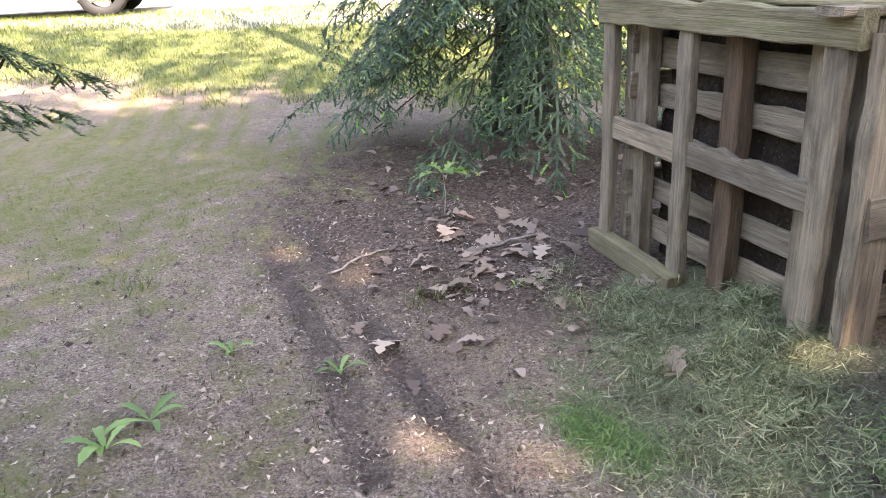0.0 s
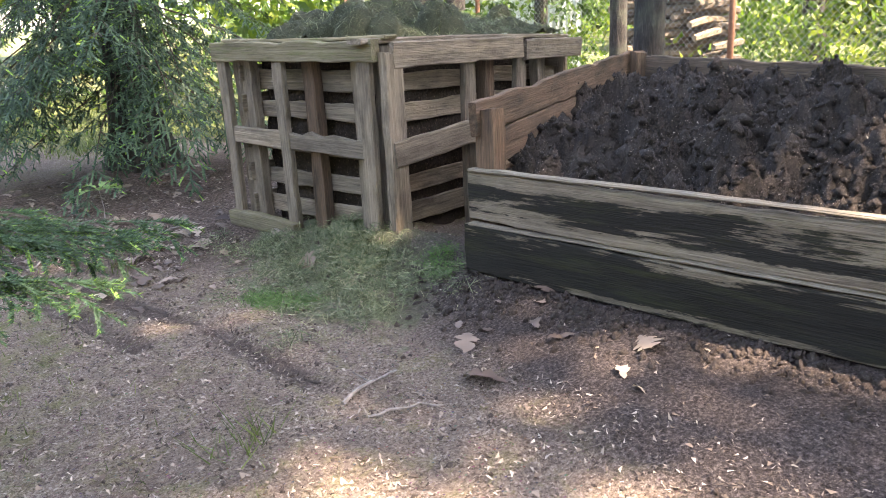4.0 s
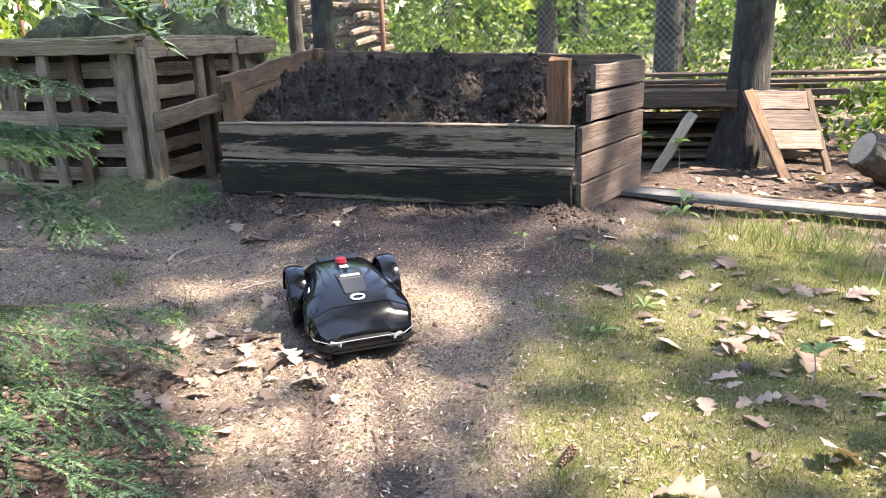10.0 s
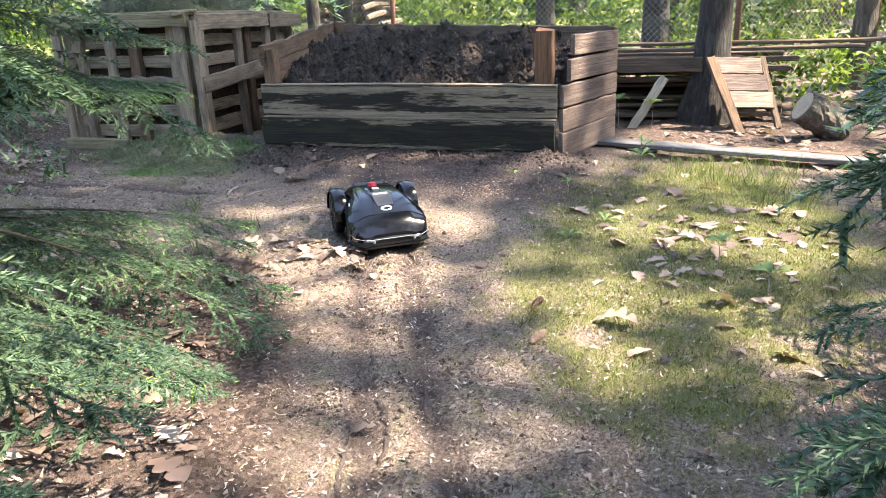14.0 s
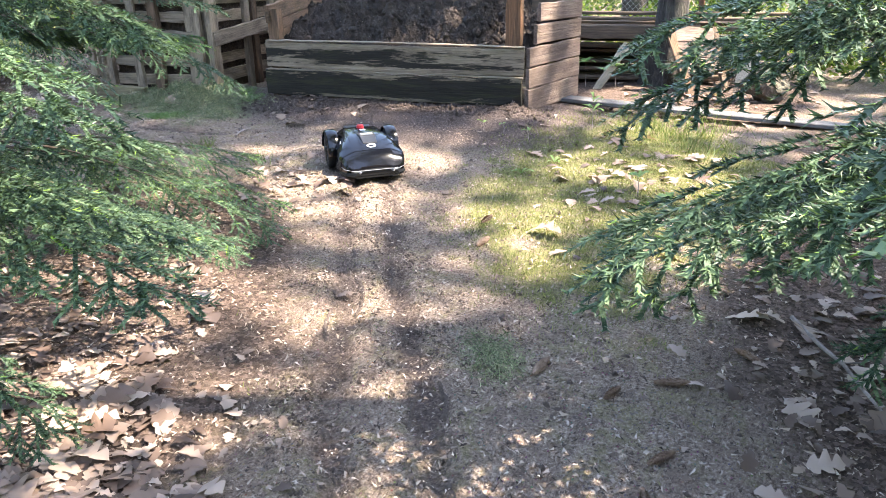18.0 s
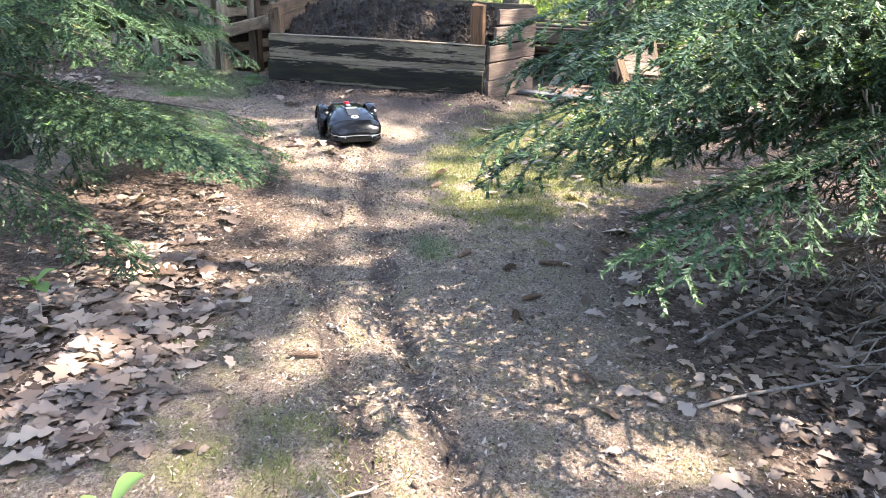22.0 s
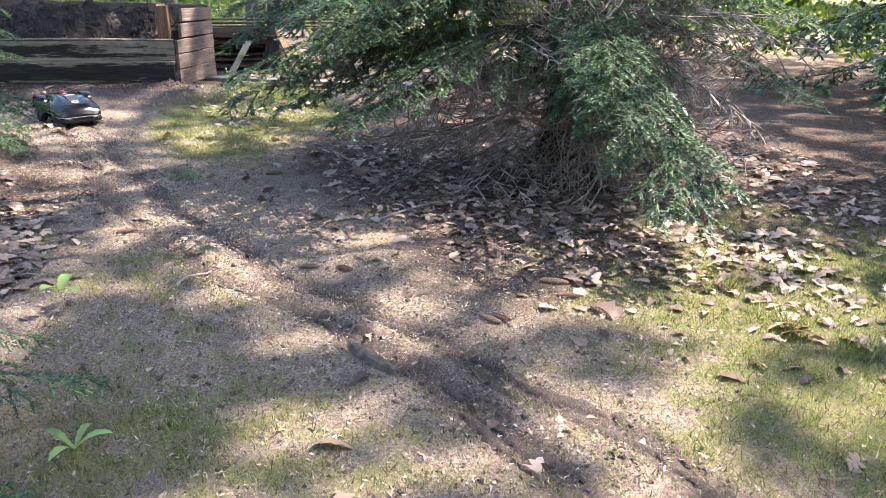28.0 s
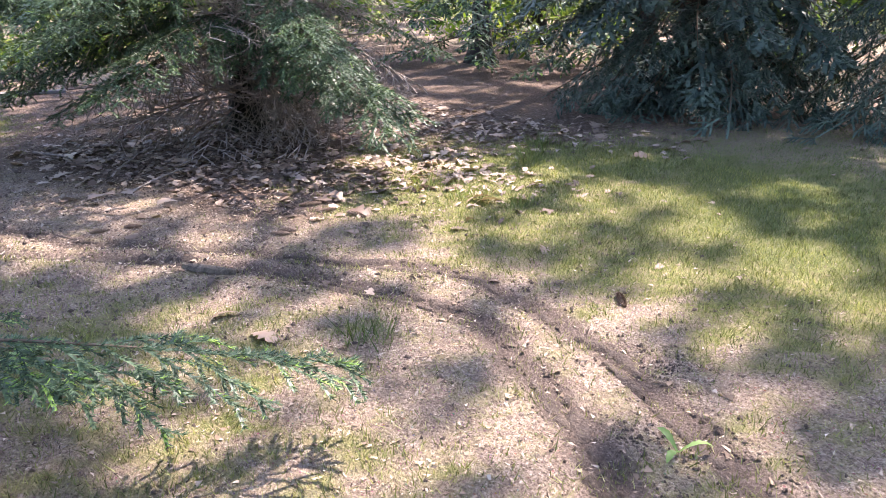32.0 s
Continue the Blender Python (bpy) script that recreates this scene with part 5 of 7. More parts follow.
# unseen leaves added overhead to dapple the earth; share of sun for each stretch
SUNNY = [  # x, y, half widths, share
    (-0.4, -1.0, 1.0, 0.45, 0.34), (-1.3, -1.55, 1.0, 0.5, 0.34), (-2.6, -2.2, 0.8, 0.45, 0.42), (-0.1, -2.6, 1.6, 0.7, 0.38), (1.3, -2.3, 0.8, 0.8, 0.5), (-4.1, -2.3, 0.8, 0.8, 0.06), (-3.2, -1.2, 1.2, 0.55, 0.55), (-2.0, -0.45, 0.8, 0.55, 0.38),
    (-7.0, -5.2, 1.6, 0.9, 0.72), (-6.6, -4.3, 1.2, 0.5, 0.72), (-5.7, -4.4, 0.8, 0.5, 0.5), (-5.3, -6.4, 2.0, 1.0, 0.75), (-6.3, -7.2, 1.6, 0.9, 0.6), (2.9, -2.6, 1.5, 1.2, 0.60), (-3.6, -5.4, 1.2, 0.9, 0.55), (-1.6, -6.6, 2.4, 1.2, 0.5), (-3.2, -3.4, 1.0, 0.6, 0.5),
    (-7.2, -3.9, 1.3, 0.5, 0.4), (-4.4, -4.4, 0.9, 0.8, 0.34), (-3.6, -3.9, 0.9, 0.6, 0.32), (-5.6, -5.4, 0.8, 0.5, 0.5)]
rs = np.random.RandomState(11)
cs, rr = [], []
for k in range(18600):
    sx, sy = rs.uniform(-11, 5.5), rs.uniform(-9.0, 7.5)
    big = 1.0
    if k >= 17500:
        sx, sy, big = rs.uniform(-9, 7), rs.uniform(-16, -8.6), 2.0
    elif k >= 16200:
        sx, sy, big = rs.uniform(-12, 4), rs.uniform(7.2, 12.0), 2.0
    elif k >= 13600:
        sx, sy = rs.uniform(-10, -4.6), rs.uniform(-8, -3.2)
    elif k >= 10800:
        sx, sy = rs.uniform(-4, 4), rs.uniform(0.5, 7.2)
    sun = 0.012 if sy > 0.4 else 0.09
    for x, y, a, b, s in SUNNY:
        if ((sx - x) / a) ** 2 + ((sy - y) / b) ** 2 < 1:
            sun = max(sun, s)
    if sx > 4.8:
        sun = 0.26
    if 0.1 < sx < 1.2 and -0.7 < sy < 0.6:
        sun = 0.03
    if sy < -8.2:
        sun = 0.12
    if -2.9 < sx < -0.4 and -5.9 < sy < -3.7:
        sun = 0.03
    if sy > 7.3 - 0.3 * sx:
        sun = 0.05 if sy < 9.3 else 0.16
    if abs(sx - 2.0) < 1.3 and -1.4 < sy < 1.6:
        sun = 0.04
    if rs.rand() > -math.log(sun) / 3.5:
        continue
    z = rs.uniform(14.0, 19.0)
    cs.append((sx + SUN.x / SUN.z * z, sy + SUN.y / SUN.z * z, z))
    small_k = (0.55 if sx < -4.6 else 0.62) * big
    rr.append((rs.uniform(0.2, 0.38) * small_k,) * 2 + (rs.uniform(0.08, 0.2),))
tagged(new("oak_canopy", leaf_cloud("oak_canopy", cs, rr, 6, 0.145, CANOPY, 2, 1.2)), "unseen green leaf canopy added overhead to shade and dapple the ground", "tree canopy", kind="stuff")

# bushes and young trees behind the bins
cs, rr, cs2, rr2, cs3, rr3 = [], [], [], [], [], []
for k in range(980):
    a = radians(rs.uniform(-62, 82) if k < 820 else rs.uniform(-104, -62))
    d = rs.uniform(7.5, 16) if k < 820 else rs.uniform(10.5, 17)
    x, y = 0.5 + d * math.cos(a), 0.5 + d * math.sin(a)
    z = rs.rand() ** 1.4 * 4.8 + 0.12
    (cs if rs.rand() < 0.45 else cs2).append((x, y, z))
    (rr if len(cs) > len(rr) else rr2).append((rs.uniform(0.3, 0.7), rs.uniform(0.3, 0.7), rs.uniform(0.25, 0.55)))
tagged(new("sunny_bushes", leaf_cloud("sunny_bushes", cs, rr, 85, 0.065, BRIGHT, 5)), "sunlit yellow-green bushes behind the bins", "bushes", kind="stuff")
tagged(new("undergrowth", leaf_cloud("undergrowth", cs2, rr2, 85, 0.065, GREEN, 6)), "fresh green undergrowth between the trunks", "bushes", kind="stuff")
cs, rr = [], []
for k in range(800):
    a = rs.uniform(0, 6.283)
    d = rs.uniform(20, 34)
    x, y = d * math.cos(a), d * math.sin(a)
    cs.append((x, y, rs.rand() * 10 + 0.2))
    rr.append((rs.uniform(0.8, 1.8), rs.uniform(0.8, 1.8), rs.uniform(0.7, 1.4)))
tagged(new("far_wood", leaf_cloud("far_wood", cs, rr, 50, 0.46, BRIGHT, 7)), "distant green wood round the clearing", "woods", kind="stuff")

cs, rr = [], []
for k in range(340):
    a = rs.uniform(0, 6.283)
    d = rs.uniform(36, 44)
    cs.append((d * math.cos(a), d * math.sin(a), rs.rand() * 12 + 0.4))
    rr.append((rs.uniform(2.0, 3.2), rs.uniform(2.0, 3.2), rs.uniform(1.2, 2.2)))
tagged(new("far_tree_belt", leaf_cloud("far_tree_belt", cs, rr, 60, 0.85, GREEN, 17)), "pale green belt of trees in the distance", "woods", kind="stuff")

cs = [(rs.uniform(4.0, 8.0), rs.uniform(-5.0, 1.0), rs.uniform(0.08, 0.5)) for k in range(110)]
rr = [(rs.uniform(0.15, 0.4), rs.uniform(0.15, 0.4), rs.uniform(0.1, 0.3)) for k in cs]
tagged(new("low_plants", leaf_cloud("low_plants", cs, rr, 60, 0.045, BRIGHT, 27, 0.6)), "low yellow-green plants on the ground behind the boards", "plants", kind="stuff")

# ---- robot mower ----
MOWER = (-0.50, -0.98)
MOWER_YAW = 226.0
GREY_PLASTIC = plain_mat("dark_grey_panel", (0.014, 0.0145, 0.016), (0.02, 0.02, 0.022), 80, 0.4, 0.05)
RED_PLASTIC = plain_mat("red_button", (0.55, 0.03, 0.04), (0.65, 0.05, 0.06), 20, 0.35, 0.0)
PALE_PRINT = plain_mat("pale_print", (0.6, 0.6, 0.62), (0.7, 0.7, 0.7), 20, 0.5, 0.0)
SILVER = plain_mat("silver_trim", (0.16, 0.165, 0.175), (0.22, 0.22, 0.23), 30, 0.3, 0.0)
LENS = plain_mat("clear_lamp_lens", (0.18, 0.19, 0.20), (0.28, 0.28, 0.30), 60, 0.15, 0.0)
mower = thing("robot_mower", (0, 0, 0), "glossy black robot lawn mower with a red stop button", "robot mower")


def loft(bm, rings, close=True):
    rows = [[bm.verts.new(p) for p in r] for r in rings]
    for r0, r1 in zip(rows, rows[1:]):
        for j in range(len(r0) if close else len(r0) - 1):
            k = (j + 1) % len(r0)
            bm.faces.new((r0[j], r0[k], r1[k], r1[j]))
    return rows


def shell_bm(secs, full=True):
    """Front at +x. Cross sections along x: half width, floor, shoulder and top heights."""
    bm = bmesh.new()
    rings = []
    for x, w, lo, sh, top in secs:
        rings.append([(x, -w * 0.9, lo), (x, -w, lo + 0.015), (x, -w, sh - 0.03), (x, -w * 0.93, sh - 0.006), (x, -w * 0.66, top - 0.008), (x, -w * 0.55, top), (x, 0, top + 0.004),
                      (x, w * 0.55, top), (x, w * 0.66, top - 0.008), (x, w * 0.93, sh - 0.006), (x, w, sh - 0.03), (x, w, lo + 0.015), (x, w * 0.9, lo)])
    rows = loft(bm, rings)
    bm.faces.new(rows[0][::-1])
    bm.faces.new(rows[-1])
    bmesh.ops.recalc_face_normals(bm, faces=bm.faces[:])
    return bm


def slab(quad_lo, quad_hi, bevel=0.003):
    """A closed slab between two four-cornered faces."""
    bm = bmesh.new()
    lo, hi = [bm.verts.new(p) for p in quad_lo], [bm.verts.new(p) for p in quad_hi]
    for i in range(4):
        bm.faces.new((lo[i], lo[(i + 1) % 4], hi[(i + 1) % 4], hi[i]))
    bm.faces.new(hi)
    bm.faces.new(lo[::-1])
    bmesh.ops.recalc_face_normals(bm, faces=bm.faces[:])
    bmesh.ops.bevel(bm, geom=bm.edges[:], offset=bevel, segments=1, affect='EDGES')
    return bm


def plate(x0, x1, w0, w1, z0, z1, thick=0.012, y=0.0):
    a = [(x0, y - w0, z0), (x1, y - w1, z1), (x1, y + w1, z1), (x0, y + w0, z0)]
    return slab([(p[0], p[1], p[2] - thick) for p in a], a)




def crisp(ob, degrees=28):
    """Smooth shading that keeps the hard edges."""
    ob.data.shade_smooth()
    ob.data.set_sharp_from_angle(angle=radians(degrees))
    return ob


crisp(part("body", shell_bm([(-0.30, 0.15, 0.09, 0.15, 0.17), (-0.285, 0.168, 0.06, 0.178, 0.206), (-0.25, 0.176, 0.052, 0.196, 0.232), (-0.20, 0.178, 0.045, 0.202, 0.246), (-0.14, 0.179, 0.045, 0.205, 0.252), (-0.06, 0.182, 0.045, 0.203, 0.251),
                       (0.0, 0.188, 0.045, 0.20, 0.247), (0.04, 0.198, 0.045, 0.195, 0.242), (0.08, 0.207, 0.045, 0.188, 0.233), (0.13, 0.213, 0.045, 0.177, 0.218), (0.17, 0.213, 0.05, 0.167, 0.201), (0.205, 0.208, 0.05, 0.158, 0.184)]), BLACK_GLOSS, mower, "glossy black cover"))
crisp(part("nose", shell_bm([(0.207, 0.204, 0.05, 0.156, 0.181), (0.232, 0.20, 0.05, 0.150, 0.165), (0.258, 0.193, 0.052, 0.132, 0.142), (0.275, 0.186, 0.055, 0.112, 0.118), (0.29, 0.165, 0.06, 0.096, 0.10)]), BLACK_GLOSS, mower))
crisp(part("skirt", shell_bm([(-0.25, 0.15, 0.03, 0.09, 0.10), (0.0, 0.175, 0.025, 0.085, 0.09), (0.2, 0.205, 0.025, 0.085, 0.09), (0.27, 0.195, 0.03, 0.08, 0.085), (0.315, 0.145, 0.035, 0.075, 0.08)]), BLACK_MATT, mower, "matt black bumper skirt"))
bm = bmesh.new()
tube(bm, [(0.17, -0.207, 0.09), (0.27, -0.198, 0.087), (0.318, -0.148, 0.083), (0.318, 0.148, 0.083), (0.27, 0.198, 0.087), (0.17, 0.207, 0.09)], [0.002] * 6, 5)
part("trim", bm, SILVER, mower, "thin silver trim line")
part("top_panel", plate(-0.27, 0.075, 0.088, 0.052, 0.245, 0.252, 0.02), GREY_PLASTIC, mower, "raised dark grey panel")
part("panel_front", plate(0.072, 0.15, 0.052, 0.045, 0.250, 0.218, 0.014), GREY_PLASTIC, mower)
bm = bmesh.new()
bmesh.ops.create_cone(bm, cap_ends=True, segments=20, radius1=0.026, radius2=0.021, depth=0.02, matrix=Matrix.Translation((-0.14, 0, 0.262)))
part("stop_button", bm, RED_PLASTIC, mower, "red stop button", soft=False)
part("label_bar", plate(-0.09, -0.055, 0.018, 0.018, 0.256, 0.257, 0.004), PALE_PRINT, mower, "pale printed bar")
part("label_bar", plate(0.035, 0.052, 0.04, 0.04, 0.2545, 0.2545, 0.003), PALE_PRINT, mower, "pale printed bar")
bm = bmesh.new()
rings = [[(0.178 + 0.0 * r + r * 0.016 * math.cos(a), r * 0.030 * math.sin(a), 0.2035 - r * 0.016 * math.cos(a) * 0.42 + dz) for r, dz in ((0.72, 0.0), (0.72, 0.004), (1.0, 0.004), (1.0, 0.0))] for a in (6.2832 * k / 20 for k in range(21))]
loft(bm, rings)
part("emblem", bm, PALE_PRINT, mower, "pale oval emblem")
for s in (-1, 1):
    part("lamp", slab([(0.285, s * 0.135, 0.062), (0.312, s * 0.10, 0.062), (0.312, s * 0.10, 0.080), (0.285, s * 0.135, 0.080)],
                      [(0.295, s * 0.145, 0.062), (0.322, s * 0.105, 0.062), (0.322, s * 0.105, 0.080), (0.295, s * 0.145, 0.080)]), LENS, mower, "clear front lamp")
    # pale side panel: the reflected light patch is put into its colour
    part("side_window", slab([(-0.02, s * 0.176, 0.155), (0.05, s * 0.186, 0.150), (0.035, s * 0.160, 0.198), (-0.015, s * 0.150, 0.200)],
                             [(-0.02, s * 0.190, 0.157), (0.05, s * 0.202, 0.152), (0.035, s * 0.172, 0.205), (-0.015, s * 0.163, 0.207)]), LENS, mower, "glossy side panel with its bright reflection put into the colour")
    # arched cover over the rear wheel
    bm = bmesh.new()
    rings = []
    for i in range(15):
        a = math.radians(-8 + 190 * i / 14)
        c, sn = math.cos(a), math.sin(a)
        rings.append([(-0.165 + r * c, s * y, 0.118 + r * sn * 0.98) for r, y in ((0.122, 0.165), (0.130, 0.165), (0.136, 0.185), (0.137, 0.215), (0.132, 0.236), (0.120, 0.240))])
    rows = loft(bm, rings)
    bm.faces.new(rows[0]); bm.faces.new(rows[-1])
    bmesh.ops.recalc_face_normals(bm, faces=bm.faces[:])
    crisp(part("wheel_cover", bm, BLACK_GLOSS, mower, "arched wheel cover"))
    bm = bmesh.new()
    prof = [(0.03, -0.026), (0.075, -0.026), (0.112, -0.024), (0.118, -0.012), (0.118, 0.012), (0.112, 0.024), (0.075, 0.026), (0.03, 0.026)]
    n = 36
    rings = [[((r + (0.006 if k % 2 and r > 0.11 else 0)) * math.cos(6.2832 * k / n), y, (r + (0.006 if k % 2 and r > 0.11 else 0)) * math.sin(6.2832 * k / n)) for r, y in prof] for k in range(n)]
    loft(bm, rings + rings[:1])
    bmesh.ops.remove_doubles(bm, verts=bm.verts[:], dist=1e-5)
    wm = Matrix.Translation((-0.165, s * 0.205, 0.120))
    wheel = part("wheel", bm, BLACK_MATT, mower, "ribbed black drive wheel", wm, True)
    bm = bmesh.new()
    n = 48
    rings = [[(r * math.cos(6.2832 * k / n), s * (o + (0.010 if 0.03 < r < 0.09 and k % 8 < 3 else 0)), r * math.sin(6.2832 * k / n)) for r, o in ((0.002, 0.040), (0.018, 0.038), (0.026, 0.026), (0.034, 0.022), (0.085, 0.020), (0.098, 0.027), (0.104, 0.018))] for k in range(n)]
    rows = [[bm.verts.new(p) for p in r] for r in rings]
    for r0, r1 in zip(rows, rows[1:] + rows[:1]):
        for j in range(6):
            bm.faces.new((r0[j], r0[j + 1], r1[j + 1], r1[j]))
    bmesh.ops.recalc_face_normals(bm, faces=bm.faces[:])
    part("hub", bm, GREY_PLASTIC, wheel, "spoked hub", wm)
    bm = bmesh.new()
    bmesh.ops.create_uvsphere(bm, u_segments=14, v_segments=8, radius=0.035)
    part("caster", bm, BLACK_MATT, mower, "small front caster", Matrix.Translation((0.22, s * 0.11, 0.032)) @ Matrix.Diagonal((1, 0.5, 1, 1)), True)
mower.matrix_basis = pose(MOWER[0], MOWER[1], gz(*MOWER) - 0.003, 0, 0, MOWER_YAW)

# ---- timber behind the bins ----
lumber = thing("lumber_stack", (3.7, -1.3, 0), "loose stack of dark weathered boards behind the plank bin", "lumber stack")
rnd = random.Random(21)
LD = Vector((0.27, -0.963, 0))
LN = Vector((0.963, 0.27, 0))
for layer in range(7):
    for row in range(3):
        s = Vector((3.25, -0.35, 0)) + LN * (row * 0.24 + rnd.uniform(-0.06, 0.06)) + LD * rnd.uniform(-0.25, 0.35)
        n = rnd.uniform(1.5, 2.4)
        z = 0.04 + layer * 0.085 + rnd.uniform(0, 0.012)
        e = s + LD * n + LN * rnd.uniform(-0.08, 0.08)
        board("board", lumber, (s.x, s.y, z), (e.x, e.y, z + rnd.uniform(-0.03, 0.03)), rnd.uniform(0.14, 0.2), rnd.uniform(0.025, 0.04),
              WOOD_PALE if rnd.random() < 0.06 else WOOD_DARK, seed=500 + layer * 5 + row, up=LN)
for k, (s, n, z) in enumerate((((3.3, -0.75), 2.6, 0.66), ((3.6, -0.7), 3.0, 0.685), ((3.2, -1.0), 1.0, 0.47))):
    s = Vector((*s, z))
    e = s + LD * n
    board("board", lumber, s, e, 0.13, 0.03, WOOD_DARK, seed=560 + k, up=LN if k < 2 else (0, 0, 1))
for k, (bx, by) in enumerate(((3.35, -0.7), (3.6, -1.7))):
    board("bearer", lumber, (bx, by, gz(bx, by) - 0.03), (bx + 0.65, by + 0.18, gz(bx, by) - 0.03), 0.08, 0.09, WOOD_DARK, seed=570 + k)

panel = thing("leaning_panel", (3.4, -2.25, 0), "bleached board panel leaning against the tree trunk", "wood panel")
TL, TR, BL = Vector((3.33, -2.05, 0.62)), Vector((3.60, -2.42, 0.59)), Vector((3.14, -2.22, 0.20))
edge, down = TR - TL, BL - TL
for k in range(3):
    a = TL + down * (k + 0.98) / 3
    board("panel_board", panel, a, a + edge * (1.0 + 0.02 * k), down.length / 3 * 0.95, 0.022, WOOD_SIDE, seed=580 + k, up=-down)
foot = Vector((3.02, -2.36, gz(3.02, -2.36)))
board("prop_board", panel, TL + Vector((-0.03, 0.03, -0.01)), foot, 0.09, 0.03, WOOD_BROWN, "brown prop board", 590, up=edge)
f2 = TR + down * 1.3
board("leg", panel, TR + Vector((0.03, 0, 0)), Vector((f2.x, f2.y, gz(f2.x, f2.y))), 0.06, 0.03, WOOD_DARK, "", 591, up=edge)

prop = thing("loose_board", (3.08, -1.43, 0), "short bleached board propped against the lumber stack", "board")
board("board", prop, (3.08, -1.40, gz(3.08, -1.4) + 0.0), (3.36, -1.62, 0.45), 0.085, 0.028, WOOD_PALE, seed=600, up=LD)

for k, (a, b, w, mat, lab) in enumerate((((1.86, -1.40), (2.02, -4.1), 0.17, WOOD_BLUE, "long grey plank lying flat on the ground"),
                                         ((2.14, -1.50), (2.26, -3.3), 0.06, WOOD_BROWN, "reddish brown batten lying behind the plank"))):
    pl = thing("ground_plank", (a[0], a[1], gz(*a)), lab, "plank")
    board("plank", pl, (a[0], a[1], gz(*a) + 0.02), (b[0], b[1], gz(*b) + 0.02), w, 0.035, mat, seed=610 + k, up=(0.99, 0.06, 0))

# short thick log lying tilted on the leaves
bm = bmesh.new()
tube(bm, [(0.56 * k / 15, 0, 0) for k in range(16)], [0.185] + [0.195] * 14 + [0.18], 34)
for v in bm.verts:
    q = Vector((v.co.x * 9, v.co.y * 22, v.co.z * 22))
    if math.hypot(v.co.y, v.co.z) > 0.1:
        k = 1 + 0.16 * noise.noise(q) + 0.10 * noise.noise(q * 2.6) + 0.06 * noise.noise(q * 0.3)
        v.co.y *= k
        v.co.z *= k
log = thing("log", (2.98, -2.82, 0), "thick cut log with rough scaly bark lying tilted on the leaves", "log")
# the log takes the sunlit bark colour
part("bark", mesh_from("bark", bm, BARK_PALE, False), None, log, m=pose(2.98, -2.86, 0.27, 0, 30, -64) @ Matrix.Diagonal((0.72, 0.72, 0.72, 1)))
bm = bmesh.new()
bmesh.ops.create_cone(bm, cap_ends=True, segments=28, radius1=0.165, radius2=0.16, depth=0.012, matrix=pose(-0.004, 0, 0, 0, 90))
part("cut_face", bm, WOOD_PALE, log, "pale sawn end", m=pose(2.98, -2.86, 0.27, 0, 30, -64) @ Matrix.Diagonal((0.72, 0.72, 0.72, 1)))

# ---- fence, shed and firewood in the background ----
RUST = plain_mat("rusty_steel", (0.09, 0.04, 0.025), (0.2, 0.10, 0.06), 30, 0.8, 0.2)
WIRE = plain_mat("galvanised_wire", (0.25, 0.24, 0.22), (0.4, 0.39, 0.37), 10, 0.5, 0.0, 0.6)
FENCE = [(6.6, 11.0), (6.3, 7.0), (6.12, 2.89), (5.47, -1.97), (7.51, -3.34), (9.5, -8.0)]
fence = thing("chain_link_fence", (6.1, 2.9, 0), "rusty chain-link fence on thin steel posts", "fence")
wv, wf = [], []
for (ax, ay), (bx, by) in zip(FENCE, FENCE[1:]):
    n = math.hypot(bx - ax, by - ay)
    dx, dy = (bx - ax) / n, (by - ay) / n
    H, g = 1.55, 0.075
    k = -H
    while k < n:
        for s in (1, -1):
            u0, u1 = (k, k + H) if s > 0 else (k + H, k)
            z0, z1 = 0.05, H
            # clip to the stretch
            t0 = max(0, min(1, (0 - u0) / (u1 - u0) if u1 != u0 else 0)) if s > 0 else max(0, min(1, (n - u0) / (u1 - u0)))
            t1 = max(0, min(1, (n - u0) / (u1 - u0))) if s > 0 else max(0, min(1, (0 - u0) / (u1 - u0)))
            if t1 - t0 < 0.02:
                continue
            p = [(ax + dx * (u0 + (u1 - u0) * t), ay + dy * (u0 + (u1 - u0) * t), z0 + (z1 - z0) * t) for t in (t0, t1)]
            w = 0.0028
            b0 = len(wv)
            wv += [(p[0][0], p[0][1], p[0][2] - w), (p[0][0], p[0][1], p[0][2] + w), (p[1][0], p[1][1], p[1][2] + w), (p[1][0], p[1][1], p[1][2] - w)]
            wf.append((b0, b0 + 1, b0 + 2, b0 + 3))
        k += g
part("wire_mesh", raw("wire_mesh", wv, wf, WIRE), None, fence, "grey diamond wire mesh")
for (x, y) in FENCE:
    bm = bmesh.new()
    tube(bm, [(0, 0, -0.2), (0, 0, 1.0), (0.01, 0, 2.1)], [0.035, 0.034, 0.033], 8)
    part("fence_post", mesh_from("fence_post", bm, RUST, True), None, fence, m=Matrix.Translation((x, y, gz(x, y))))
for (ax, ay), (bx, by) in zip(FENCE[3:], FENCE[4:]):
    bm = bmesh.new()
    tube(bm, [(ax, ay, 1.5), (bx, by, 1.5)], [0.02, 0.02], 6)
    part("rail", mesh_from("rail", bm, RUST, True), None, fence)

PANEL_GREY = plain_mat("pale_shed_metal", (0.40, 0.42, 0.43), (0.52, 0.54, 0.54), 2.5, 0.6, 0.0)
shed = thing("shed", (9.1, 9.3, 0), "pale grey corrugated shed with a low roof behind the fence", "shed")
s0, s1 = Vector((7.4, 11.0, 0)), Vector((10.1, 8.4, 0))
sv, sf = [], []
n = 120
